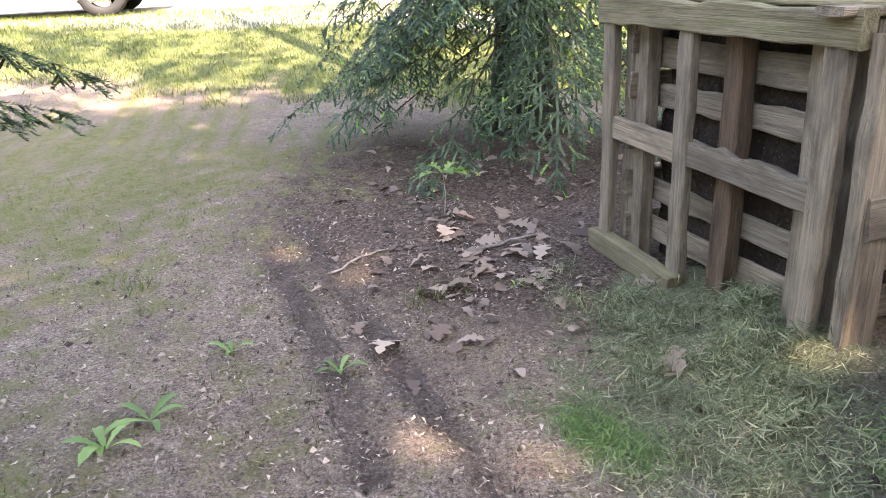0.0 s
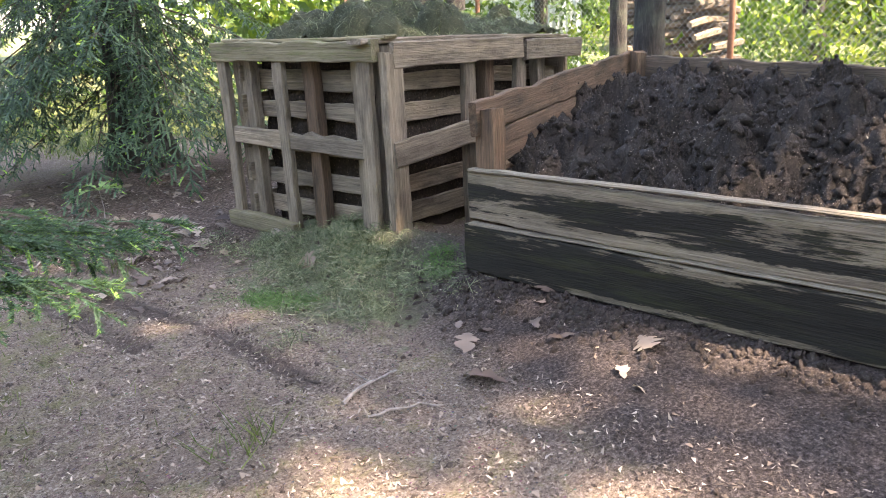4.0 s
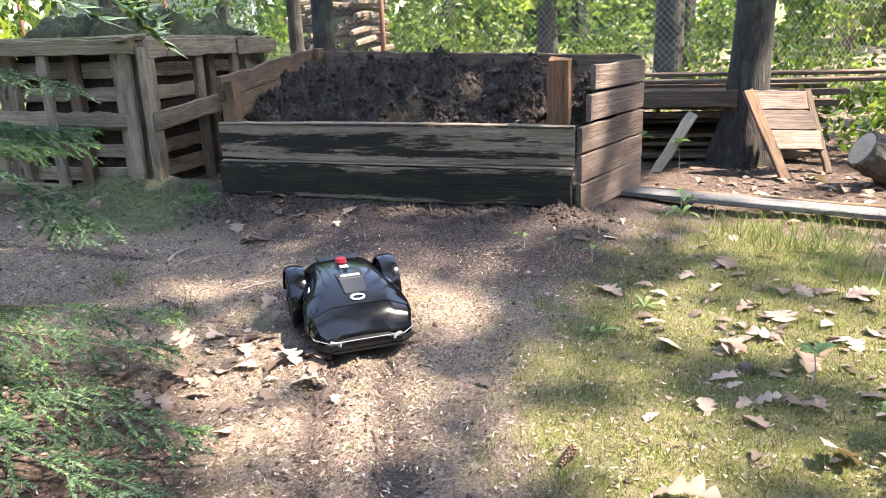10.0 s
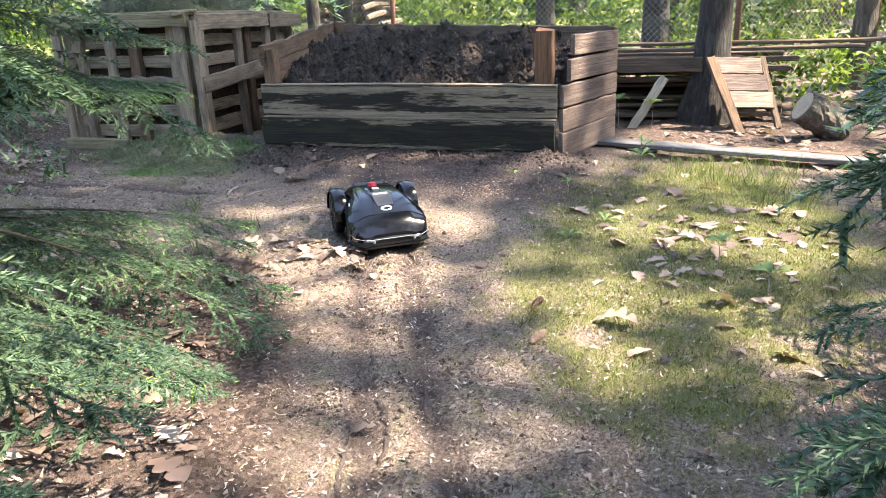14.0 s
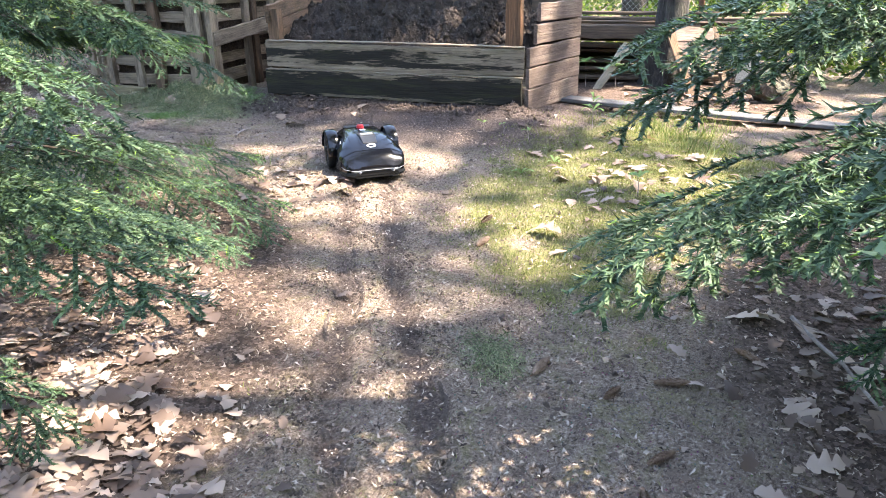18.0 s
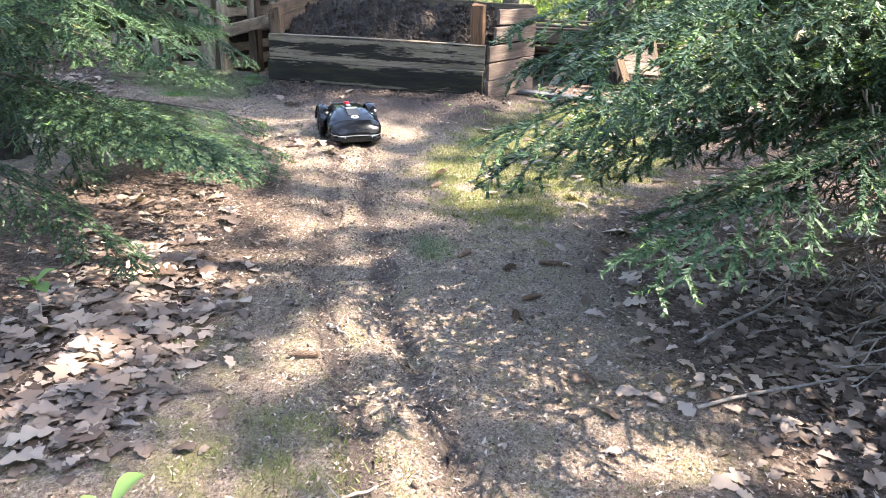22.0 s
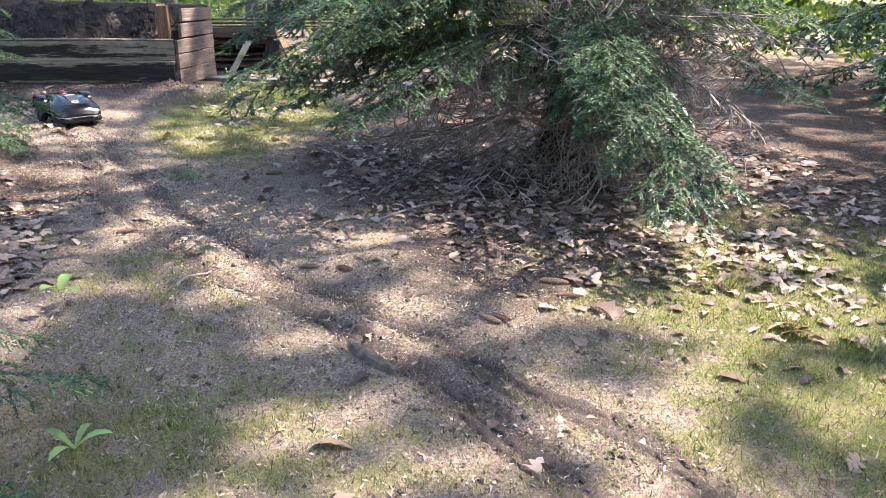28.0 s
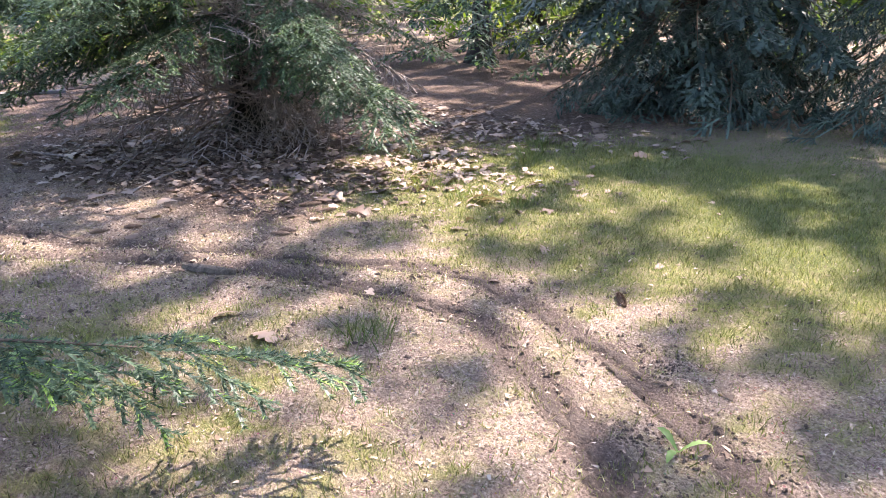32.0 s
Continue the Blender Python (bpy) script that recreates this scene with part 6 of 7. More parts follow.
for i in range(n + 1):
    p = s0.lerp(s1, i / n)
    o = 0.018 * math.sin(i * 1.57)
    q = p + Vector((-0.69, -0.72, 0)) * o
    sv += [(q.x, q.y, 0), (q.x, q.y, 1.95)]
sf = [(2 * i, 2 * i + 2, 2 * i + 3, 2 * i + 1) for i in range(n)]
part("wall", raw("wall", sv, sf, PANEL_GREY), None, shed)
back = Vector((0.69, 0.72, 0)) * 2.2
part("roof", box_from_quad("roof", [s0 - back * 0.1, s1 - back * 0.1, s1 + back, s0 + back], 1.95, 2.05, PANEL_GREY), None, shed, "pale flat metal roof")
part("back_wall", box_from_quad("back_wall", [s0 + back * 0.9, s1 + back * 0.9, s1 + back * 0.95, s0 + back * 0.95], 0, 1.95, PANEL_GREY), None, shed)

firewood = thing("firewood_pile", (7.1, 4.1, 0), "tall pile of split grey firewood leaning in rows", "firewood pile")
rnd = random.Random(31)
logs = []
for k in range(4):
    bm = bmesh.new()
    tube(bm, [(0, 0, 0), (0.01 * k, 0, 0.3), (0, 0.01, 0.58)], [0.036, 0.042, 0.034], 6)
    logs.append(mesh_from("split_log", bm, BARK_PALE if k % 2 else WOOD_GREY))
for row in range(15):
    for k in range(9):
        u = (k + 0.5 * (row % 2) + rnd.uniform(-0.15, 0.15)) / 9
        part("split_log", logs[rnd.randrange(4)], None, firewood, m=pose(7.2 + 0.55 * u + rnd.uniform(-0.06, 0.06), 4.65 - 0.95 * u, 0.05 + row * 0.098 + rnd.uniform(-0.01, 0.01), 0, -90 + rnd.gauss(0, 7), rnd.gauss(-25, 9)) @ Matrix.Diagonal((1.25, 1.25, 1, 1)))

# ---- car on the drive ----
CAR_PAINT = plain_mat("white_car_paint", (0.6, 0.6, 0.6), (0.66, 0.66, 0.66), 2, 0.25, 0.0)
RUBBER = plain_mat("tyre_rubber", (0.012, 0.012, 0.012), (0.025, 0.025, 0.025), 50, 0.8, 0.1)
ALLOY = plain_mat("alloy_rim", (0.45, 0.45, 0.46), (0.6, 0.6, 0.6), 20, 0.35, 0.0, 0.8)
car = thing("car", (-5.45, 13.5, gz(-5.45, 13.5)), "white car parked on the pale drive", "car")
bm = bmesh.new()
rings = []
for y, w, z0, z1 in ((-2.1, 0.75, 0.45, 0.75), (-1.9, 0.85, 0.25, 0.9), (-1.0, 0.88, 0.22, 1.0), (-0.6, 0.86, 0.22, 1.42), (0.8, 0.86, 0.22, 1.45), (1.5, 0.87, 0.22, 1.02), (2.0, 0.85, 0.26, 0.9), (2.15, 0.74, 0.45, 0.7)):
    rings.append([(y, -w, z0), (y, -w, (z0 + min(z1, 0.9)) / 2), (y, -w * 0.96, min(z1, 0.95)), (y, -w * 0.75, z1), (y, w * 0.75, z1), (y, w * 0.96, min(z1, 0.95)), (y, w, (z0 + min(z1, 0.9)) / 2), (y, w, z0)])
rows = loft(bm, rings)
bm.faces.new(rows[0][::-1]); bm.faces.new(rows[-1])
bmesh.ops.recalc_face_normals(bm, faces=bm.faces[:])
CM = pose(-5.45, 13.55, gz(-4.0, 12.7) - 0.01, 0, 0, 4) @ Matrix.Diagonal((1.15, 1.15, 1.15, 1))
part("body", mesh_from("body", bm, CAR_PAINT, False), None, car, m=CM)


def wheel_part(parent, m, radius, width, mat_t, mat_r, spokes=5):
    bm = bmesh.new()
    prof = [(radius * 0.62, -width / 2), (radius * 0.93, -width / 2), (radius, -width * 0.38), (radius, width * 0.38), (radius * 0.93, width / 2), (radius * 0.62, width / 2)]
    rings = [[(r * math.cos(a), o, r * math.sin(a)) for r, o in prof] for a in (2 * math.pi * i / 28 for i in range(28))]
    loft(bm, rings + rings[:1], True)
    bmesh.ops.remove_doubles(bm, verts=bm.verts[:], dist=1e-5)
    w = part("wheel", bm, mat_t, parent, "black tyre", m, True)
    bm = bmesh.new()
    for i in range(spokes):
        a = 2 * math.pi * i / spokes
        c, s = math.cos(a), math.sin(a)
        q = []
        for r, h in ((0.0, 0.16), (0.62, 0.1)):
            for t in (-h, h):
                for o in (-0.3, 0.42):
                    q.append(bm.verts.new((radius * (r * c - t * s), width * o, radius * (r * s + t * c))))
        for f in ((0, 1, 3, 2), (4, 6, 7, 5), (0, 4, 5, 1), (2, 3, 7, 6), (1, 5, 7, 3), (0, 2, 6, 4)):
            bm.faces.new([q[j] for j in f])
    part("rim", bm, mat_r, w, "spoked rim", m)
    return w


for wx in (-1.3, 1.3):
    for wy in (-0.78, 0.78):
        wheel_part(car, CM @ pose(wx, wy, 0.33), 0.33, 0.2, RUBBER, ALLOY)

# ---- fallen leaves, cones, sticks, plants ----
OAK = leaf_mat("dry_oak_leaf", (0.115, 0.075, 0.06), (0.225, 0.16, 0.128), (0.35, 0.268, 0.222), 0.12, 0.55, by_object=True)
OAK_STUFF = leaf_mat("dry_leaf_bits", (0.055, 0.036, 0.029), (0.15, 0.105, 0.085), (0.34, 0.255, 0.212), 0.12, 0.55)
BITS = leaf_mat("leaf_scraps", (0.05, 0.034, 0.026), (0.16, 0.112, 0.085), (0.32, 0.24, 0.185), 0.0, 0.8)
CRUMBS = leaf_mat("needle_litter", (0.03, 0.02, 0.016), (0.17, 0.125, 0.10), (0.44, 0.36, 0.30), 0.0, 0.8)


def oak_leaf_arrays(length, seed, n=22):
    """A lobed oak leaf along x, curled, as vertices and triangles."""
    rnd = random.Random(seed)
    lobes, n = rnd.choice((3, 4, 4)), n
    mid, up, dn = [], [], []
    curl, twist, bow = rnd.uniform(-0.9, 1.8), rnd.uniform(-1.0, 1.0), rnd.uniform(-0.25, 0.75)
    wide = rnd.uniform(0.30, 0.42)
    for i in range(n + 1):
        u = i / n
        env = math.sin(math.pi * min(1, u * 0.97 + 0.03)) ** 0.7 * (0.55 + 0.65 * u if u < 0.7 else 1.0)
        lob = 0.17 + 0.83 * abs(math.sin(u * math.pi * lobes + 0.3)) ** 0.7
        w1 = length * wide * env * lob * rnd.uniform(0.9, 1.1)
        w2 = length * wide * env * (0.17 + 0.83 * abs(math.sin(u * math.pi * lobes + 0.75)) ** 0.7) * rnd.uniform(0.9, 1.1)
        if i == 0:
            w1 = w2 = 0.001
        x, z = length * u, bow * length * u * (1 - u)
        mid.append((x, 0, z))
        k = curl + twist * (u - 0.5)
        up.append((x + w1 * 0.25, w1, z + k * w1 * w1 / length + rnd.gauss(0, 0.002)))
        dn.append((x + w2 * 0.25, -w2, z + k * w2 * w2 / length + rnd.gauss(0, 0.002)))
    v = np.array(mid + up + dn)
    v[:, 0] -= length / 2
    v[:, 2] -= v[:, 2].min()
    f = []
    m = n + 1
    for i in range(n):
        f += [(i, i + 1, m + i + 1), (i, m + i + 1, m + i), (i, 2 * m + i, 2 * m + i + 1), (i, 2 * m + i + 1, i + 1)]
    return v, np.array(f)


LEAVES = [oak_leaf_arrays(1.0, 90 + i) for i in range(9)]
SIMPLE = [oak_leaf_arrays(1.0, 90 + i, 9) for i in range(9)]
LEAF_MESHES = [raw("oak_leaf", v, f, OAK, True) for v, f in LEAVES]
rs = np.random.RandomState(77)
HEAPS = [(-2.9, -1.2, 1.2, 0.45, 34, 50), (-3.75, -2.05, 0.6, 0.35, 34, 80), (-4.25, -2.45, 0.45, 0.22, 34, 50), (-1.0, -0.7, 0.45, 0.4, 20, 26), (0.1, -2.6, 1.1, 0.6, 10, 40),
         (-1.9, -4.0, 0.9, 0.5, 30, 20), (-3.3, -5.2, 0.9, 0.5, 20, 35), (-3.7, -6.5, 0.7, 0.4, 0, 34), (-2.6, -7.4, 1.4, 0.5, 20, 40), (0.2, 3.3, 0.5, 0.6, 0, 26), (0.0, 2.7, 0.5, 0.6, 0, 14),
         (-1.6, 0.6, 0.5, 0.6, 0, 12), (2.6, -2.4, 0.8, 0.6, 0, 18), (-5.6, -5.2, 1.6, 0.8, 30, 4), (0.6, 0.4, 0.3, 0.5, 0, 4)]


def spot(h):
    c, s = math.cos(radians(h[4])), math.sin(radians(h[4]))
    a, b = rs.normal(0, h[2] * 0.6), rs.normal(0, h[3] * 0.6)
    return h[0] + a * c - b * s, h[1] + a * s + b * c


def leaf_pose(x, y, size, lift=0.0):
    m = pose(x, y, gz(x, y) + 0.003 + lift * 0.6, rs.normal(0, 12), rs.normal(0, 12), rs.uniform(0, 360))
    return m @ Matrix.Diagonal((size, size, size, 1))


tot = sum(h[5] for h in HEAPS)
one = None
for h in HEAPS:
    for k in range(max(1, int(h[5] * 280 / tot))):
        x, y = spot(h)
        ob = new("fallen_leaf", LEAF_MESHES[rs.randint(9)])
        ob.matrix_basis = leaf_pose(x, y, rs.uniform(0.11, 0.195), rs.uniform(0, 0.012))
        tagged(ob, "dry curled brown oak leaf on the ground", "leaf", "fallen oak leaves")
# leaves that can be placed singly
for x, y, s in ((0.94, 0.54, 0.16), (0.49, 0.54, 0.15), (-0.4, 2.33, 0.20), (-2.21, -1.97, 0.13), (-3.53, -2.21, 0.2), (-1.92, -2.96, 0.11), (-2.55, -3.87, 0.14), (-4.56, -5.45, 0.17), (-5.95, -4.5, 0.15)):
    ob = new("fallen_leaf", LEAF_MESHES[rs.randint(9)])
    ob.matrix_basis = leaf_pose(x, y, s)
    tagged(ob, "pale dry oak leaf lying on bare earth", "leaf", "fallen oak leaves")


def leaf_stuff(count, heaps, smin, smax):
    vs, fs, base = [], [], 0
    w = np.array([h[5] for h in heaps], float)
    w /= w.sum()
    for k in range(count):
        x, y = spot(heaps[rs.choice(len(heaps), p=w)])
        v, f = SIMPLE[rs.randint(9)]
        m = np.array(leaf_pose(x, y, rs.uniform(smin, smax), rs.uniform(0, 0.01)))
        vs.append(v @ m[:3, :3].T + m[:3, 3])
        fs.append(f + base)
        base += len(v)
    return np.concatenate(vs), np.concatenate(fs)


WIDE = HEAPS + [(-1.8, -5.2, 1.7, 1.0, 15, 260), (-2.7, -4.6, 1.4, 0.6, 25, 190), (-2.0, -6.8, 1.6, 0.9, 10, 150), (-3.9, -6.1, 1.1, 0.5, 30, 110), (-3.85, -2.0, 0.8, 0.42, 34, 170), (-2.6, -5.2, 1.2, 0.8, 20, 120), (-2.8, -7.6, 1.6, 0.5, 25, 70), (0.5, -6.5, 2.0, 1.0, 0, 80), (3.0, -2.6, 1.3, 1.0, 0, 60), (0.7, 4.6, 1.2, 1.0, 0, 60)]
tagged(new("leaf_litter", raw("leaf_litter", *leaf_stuff(5600, WIDE, 0.035, 0.105), OAK_STUFF, True)), "scattered dry brown leaf litter under the trees", "leaf litter", kind="stuff")


def flat_bits(n, centres, spread, lmin, lmax, ratio, seed, lift=0.004, tilt=0.25):
    """Small flat slivers lying on the ground."""
    r = np.random.RandomState(seed)
    c = np.asarray(centres, float)
    p = c[r.randint(len(c), size=n)] + r.normal(0, spread, (n, 2))
    p = p[(seg_dist(p[:, 0], p[:, 1], [(0.95, 0.9), (1.2, -1.3)]) > 0.55) | (r.rand(n) < 0.12)] if n > 5000 and spread > 0.5 else p
    p = p[(p[:, 0] > -4.9) | (r.rand(len(p)) < 0.4)] if n > 100000 else p
    n = len(p)
    z = ground_z(p[:, 0], p[:, 1]) + lift * r.rand(n)
    a = r.uniform(0, 6.283, n)
    ln = lmin + (lmax - lmin) * r.rand(n) ** 2.2
    wd = ln * r.uniform(ratio * 0.5, ratio * 1.4, n)
    dx = np.stack([np.cos(a), np.sin(a), r.normal(0, tilt, n)], 1) * ln[:, None] / 2
    dy = np.stack([-np.sin(a), np.cos(a), r.normal(0, tilt, n)], 1) * wd[:, None] / 2
    o = np.stack([p[:, 0], p[:, 1], z], 1)
    v = np.stack([o - dx - dy, o + dx, o - dx * 0.5 + dy * 1.4], 1).reshape(-1, 3)
    return v, np.arange(3 * n).reshape(-1, 3)


STRETCH = [(-0.6, 2.0), (-0.8, 3.2), (-0.2, 0.8), (-1.2, 1.6), (-0.6, -0.4), (0.0, -1.0), (-1.2, -1.4), (-0.4, -2.4), (-2.0, -2.2), (-3.0, -2.6), (-2.4, -3.4), (-3.6, -3.4), (-3.4, -2.2), (-4.4, -4.0),
           (-4.0, -5.0), (-5.0, -4.6), (-5.6, -5.2), (-6.2, -4.6), (-5.2, -3.6), (-6.6, -5.6), (-7.0, -4.6), (0.4, 0.4), (0.2, 4.0), (-2.6, -5.0)]
v, f = flat_bits(150000, STRETCH, 0.9, 0.006, 0.028, 0.30, 3, 0.008, 0.4)
tagged(new("needle_litter", raw("needle_litter", v, f, CRUMBS)), "brown needles, scales and crumbs strewn over the earth", "litter", kind="stuff")
v, f = flat_bits(9000, STRETCH, 0.9, 0.012, 0.045, 0.5, 4, 0.004, 0.15)
tagged(new("bark_bits", raw("bark_bits", v, f, BITS)), "torn leaf and bark scraps on the ground", "litter", kind="stuff")


def clods(n, where, smin, smax, seed):
    """Angular crumbs of earth: squashed octahedra."""
    r = np.random.RandomState(seed)
    p = where(r, n)
    s = smin + (smax - smin) * r.rand(n) ** 3
    o = np.array([(1, 0, 0), (-1, 0, 0), (0, 1, 0), (0, -1, 0), (0, 0, 1), (0, 0, -1)], float)
    v = p[:, None] + o[None] * s[:, None, None] * r.uniform(0.5, 1.2, (n, 6, 1)) + r.normal(0, 0.18, (n, 6, 3)) * s[:, None, None]
    t = np.array([(0, 2, 4), (2, 1, 4), (1, 3, 4), (3, 0, 4), (2, 0, 5), (1, 2, 5), (3, 1, 5), (0, 3, 5)])
    f = (np.arange(n) * 6)[:, None, None] + t[None]
    return v.reshape(-1, 3), f.reshape(-1, 3)


def on_ground(centres, spread):
    c = np.asarray(centres, float)

    def where(r, n):
        p = c[r.randint(len(c), size=n)] + r.normal(0, 1, (n, 2)) * np.array(spread)
        return np.stack([p[:, 0], p[:, 1], ground_z(p[:, 0], p[:, 1])], 1)
    return where


def in_heap(r, n):
    me = bpy.data.meshes["compost_heap"]
    co = np.empty(len(me.vertices) * 3, np.float32)
    me.vertices.foreach_get("co", co)
    co = co.reshape(-1, 3)
    return co[r.randint(len(co), size=n)] + r.normal(0, 0.006, (n, 3))


EARTH = compost_mat("turned_earth", (0.03, 0.021, 0.017), (0.085, 0.062, 0.051), (0.17, 0.13, 0.108), (0.2, 0.155, 0.13))
tagged(new("compost_lumps", raw("compost_lumps", *clods(700, in_heap, 0.018, 0.06, 15), COMPOST, True)), "larger dark lumps on the compost", "compost", kind="stuff")
r = np.random.RandomState(16)
p = in_heap(r, 1500) + np.array([0, 0, 0.008])
q = r.normal(0, 1, (1500, 2, 3)) * r.uniform(0.003, 0.012, (1500, 1, 1)) * np.array([1, 1, 0.5])
tagged(new("compost_scraps", raw("compost_scraps", np.stack([p, p + q[:, 0], p + q[:, 1]], 1).reshape(-1, 3), np.arange(4500).reshape(-1, 3), leaf_mat("pale_scraps", (0.07, 0.05, 0.04), (0.22, 0.17, 0.14), (0.45, 0.38, 0.32), 0.0, 0.8))), "pale leaf and shell scraps in the compost", "compost", kind="stuff")
tagged(new("compost_clods", raw("compost_clods", *clods(8000, in_heap, 0.004, 0.032, 5), COMPOST)), "crumbly dark clods on the compost", "compost", kind="stuff")
edge_pts = [tuple((A0 + (A1 - A0) * u + AN * 0.12)[:2]) for u in np.linspace(0, 1.0, 12)]
tagged(new("soil_clods", raw("soil_clods", *clods(3400, on_ground(edge_pts, (0.13, 0.14)), 0.002, 0.03, 6), EARTH)), "dark soil clods spilled along the front of the bin", "soil", kind="stuff")


def along(points, step):
    p = [np.array(q, float) for q in points]
    out = []
    for a, b in zip(p, p[1:]):
        n = max(1, int(np.linalg.norm(b - a) / step))
        out += [a + (b - a) * k / n for k in range(n)]
    return np.array(out)


def rut_mesh(ruts, wide, seed):
    """Broken low ridges of dark earth along each rut."""
    r = np.random.RandomState(seed)
    vs, fs, base = [], [], 0
    for path in ruts:
        for off in (-0.035, 0.03):
            c = along(path, 0.022)
            t = np.gradient(c, axis=0)
            t /= np.linalg.norm(t, axis=1)[:, None]
            s = np.stack([-t[:, 1], t[:, 0]], 1)
            u = np.arange(len(c)) * 0.022
            ph = r.uniform(0, 6, 4)
            c = c + s * (off + 0.03 * np.sin(u * 3.1 + ph[0]) + 0.012 * np.sin(u * 11 + ph[1]))[:, None]
            w = wide * 0.6 * (np.sin(u * 4.3 + ph[2]) + 0.7 * np.sin(u * 13 + ph[3]) + r.normal(0, 0.55, len(u)) + 0.15)
            w = np.clip(w, 0, wide)
            rows = []
            for k, h in ((-1.0, -0.006), (-0.45, 0.2 * wide + 0.003), (0.3, 0.25 * wide + 0.003), (1.0, -0.006)):
                q = c + s * (w * k)[:, None] + r.normal(0, 0.004, c.shape)
                rows.append(np.stack([q[:, 0], q[:, 1], surf(q[:, 0], q[:, 1]) + np.where(w > 0.004, h, -0.012) + r.normal(0, 0.0025, len(c))], 1))
            n = len(c)
            vs.append(np.concatenate(rows))
            for k in range(3):
                i = np.arange(n - 1)
                fs.append(base + np.stack([k * n + i, k * n + i + 1, (k + 1) * n + i + 1, (k + 1) * n + i], 1))
            base += 4 * n
    return np.concatenate(vs), np.concatenate(fs)


# rut colour holds both moist earth and the shade between crumbs
RUT_EARTH = compost_mat("rut_earth", (0.05, 0.036, 0.029), (0.115, 0.086, 0.07), (0.22, 0.17, 0.14), (0.26, 0.205, 0.17))
tagged(new("deep_ruts", raw("deep_ruts", *rut_mesh(RUTS[:2], 0.042, 22), EARTH)), "deep wheel ruts in moist earth, coloured darker for the shade inside", "soil", kind="stuff")
tagged(new("wheel_ruts", raw("wheel_ruts", *rut_mesh(RUTS[2:], 0.018, 21), RUT_EARTH)), "moist turned earth in broken wheel ruts, crumb shadows put into its colour", "soil", kind="stuff")
rut = [tuple(q) for path in RUTS for q in along(path, 0.1)]
tagged(new("track_clods", raw("track_clods", *clods(7000, on_ground(rut, (0.08, 0.08)), 0.0015, 0.011, 7), RUT_EARTH)), "crumbs of earth thrown up along the wheel tracks", "soil", kind="stuff")
tagged(new("earth_crumbs", raw("earth_crumbs", *clods(6500, on_ground(STRETCH, (0.9, 0.9)), 0.002, 0.017, 27), RUT_EARTH)), "loose crumbs of dark earth scattered over the path", "soil", kind="stuff")
# darker churned spots
spots = [(-1.55, -1.6), (-1.75, -2.05), (-2.1, -1.75), (-2.45, -2.5), (-2.9, -2.3), (-0.9, -1.2), (-5.35, -4.85), (-5.6, -5.35), (-7.2, -5.35), (-7.45, -5.6), (-7.6, -5.3), (-6.9, -5.75), (-4.9, -4.75), (-2.35, -2.75)]
tagged(new("churned_earth", raw("churned_earth", *clods(5000, on_ground(spots, (0.10, 0.08)), 0.0015, 0.010, 8), RUT_EARTH)), "dark crumbs of churned earth on the path", "soil", kind="stuff")

# ---- grass, moss and clippings ----
MOSS_BLADE = leaf_mat("moss_blades", (0.065, 0.075, 0.026), (0.145, 0.16, 0.058), (0.28, 0.28, 0.125), 0.3, 0.6)
GRASS_BLADE = leaf_mat("grass_blades", (0.055, 0.078, 0.026), (0.11, 0.14, 0.05), (0.20, 0.225, 0.09), 0.35, 0.5)
HAY = leaf_mat("grass_clippings_strands", (0.045, 0.058, 0.03), (0.12, 0.142, 0.078), (0.31, 0.315, 0.205), 0.2, 0.6)
WEED = leaf_mat("weed_leaf", (0.10, 0.17, 0.05), (0.14, 0.22, 0.07), (0.2, 0.29, 0.10), 0.3, 0.45, by_object=True)


def blades(p, hmin, hmax, width, seed, lean=0.5, z=None):
    """Upright blades (one triangle each) standing at p (n, 2)."""
    r = np.random.RandomState(seed)
    n = len(p)
    z = ground_z(p[:, 0], p[:, 1]) - 0.003 if z is None else z
    a = r.uniform(0, 6.283, n)
    h = r.uniform(hmin, hmax, n)
    o = np.stack([p[:, 0], p[:, 1], z], 1)
    w = np.stack([np.cos(a), np.sin(a), 0 * a], 1) * (width * r.uniform(0.6, 1.3, n))[:, None] / 2
    tip = o + np.stack([r.normal(0, lean, n) * h, r.normal(0, lean, n) * h, h], 1)
    return np.stack([o - w, o + w, tip], 1).reshape(-1, 3), np.arange(3 * n).reshape(-1, 3)


def sample(field_name, n, x0, x1, y0, y1, seed, thresh=0.35):
    """Places where a kind of ground cover grows."""
    r = np.random.RandomState(seed)
    fx = fields[field_name]
    out = []
    got = 0
    while got < n:
        p = np.stack([r.uniform(x0, x1, 20000), r.uniform(y0, y1, 20000)], 1)
        i = np.clip(np.searchsorted(gx, p[:, 0]), 0, nx - 1)
        j = np.clip(np.searchsorted(gy, p[:, 1]), 0, ny - 1)
        q = p[fx[i, j] + r.normal(0, 0.18, 20000) > thresh + 0.3 * r.rand(20000)]
        out.append(q)
        got += len(q)
        if len(q) == 0:
            break
    return np.concatenate(out)[:n]


tagged(new("moss_tufts", raw("moss_tufts", *blades(sample("moss", 48000, -3.0, 2.2, -3.8, -1.4, 1), 0.008, 0.03, 0.004, 1), MOSS_BLADE)), "short yellow-green moss and sparse grass beside the path", "moss", kind="stuff")
tagged(new("thin_grass", raw("thin_grass", *blades(sample("moss", 70000, -8.6, -2.8, -8.2, -3.0, 2), 0.012, 0.045, 0.0045, 2), MOSS_BLADE)), "thin sunlit grass and moss near the end of the path", "grass", kind="stuff")
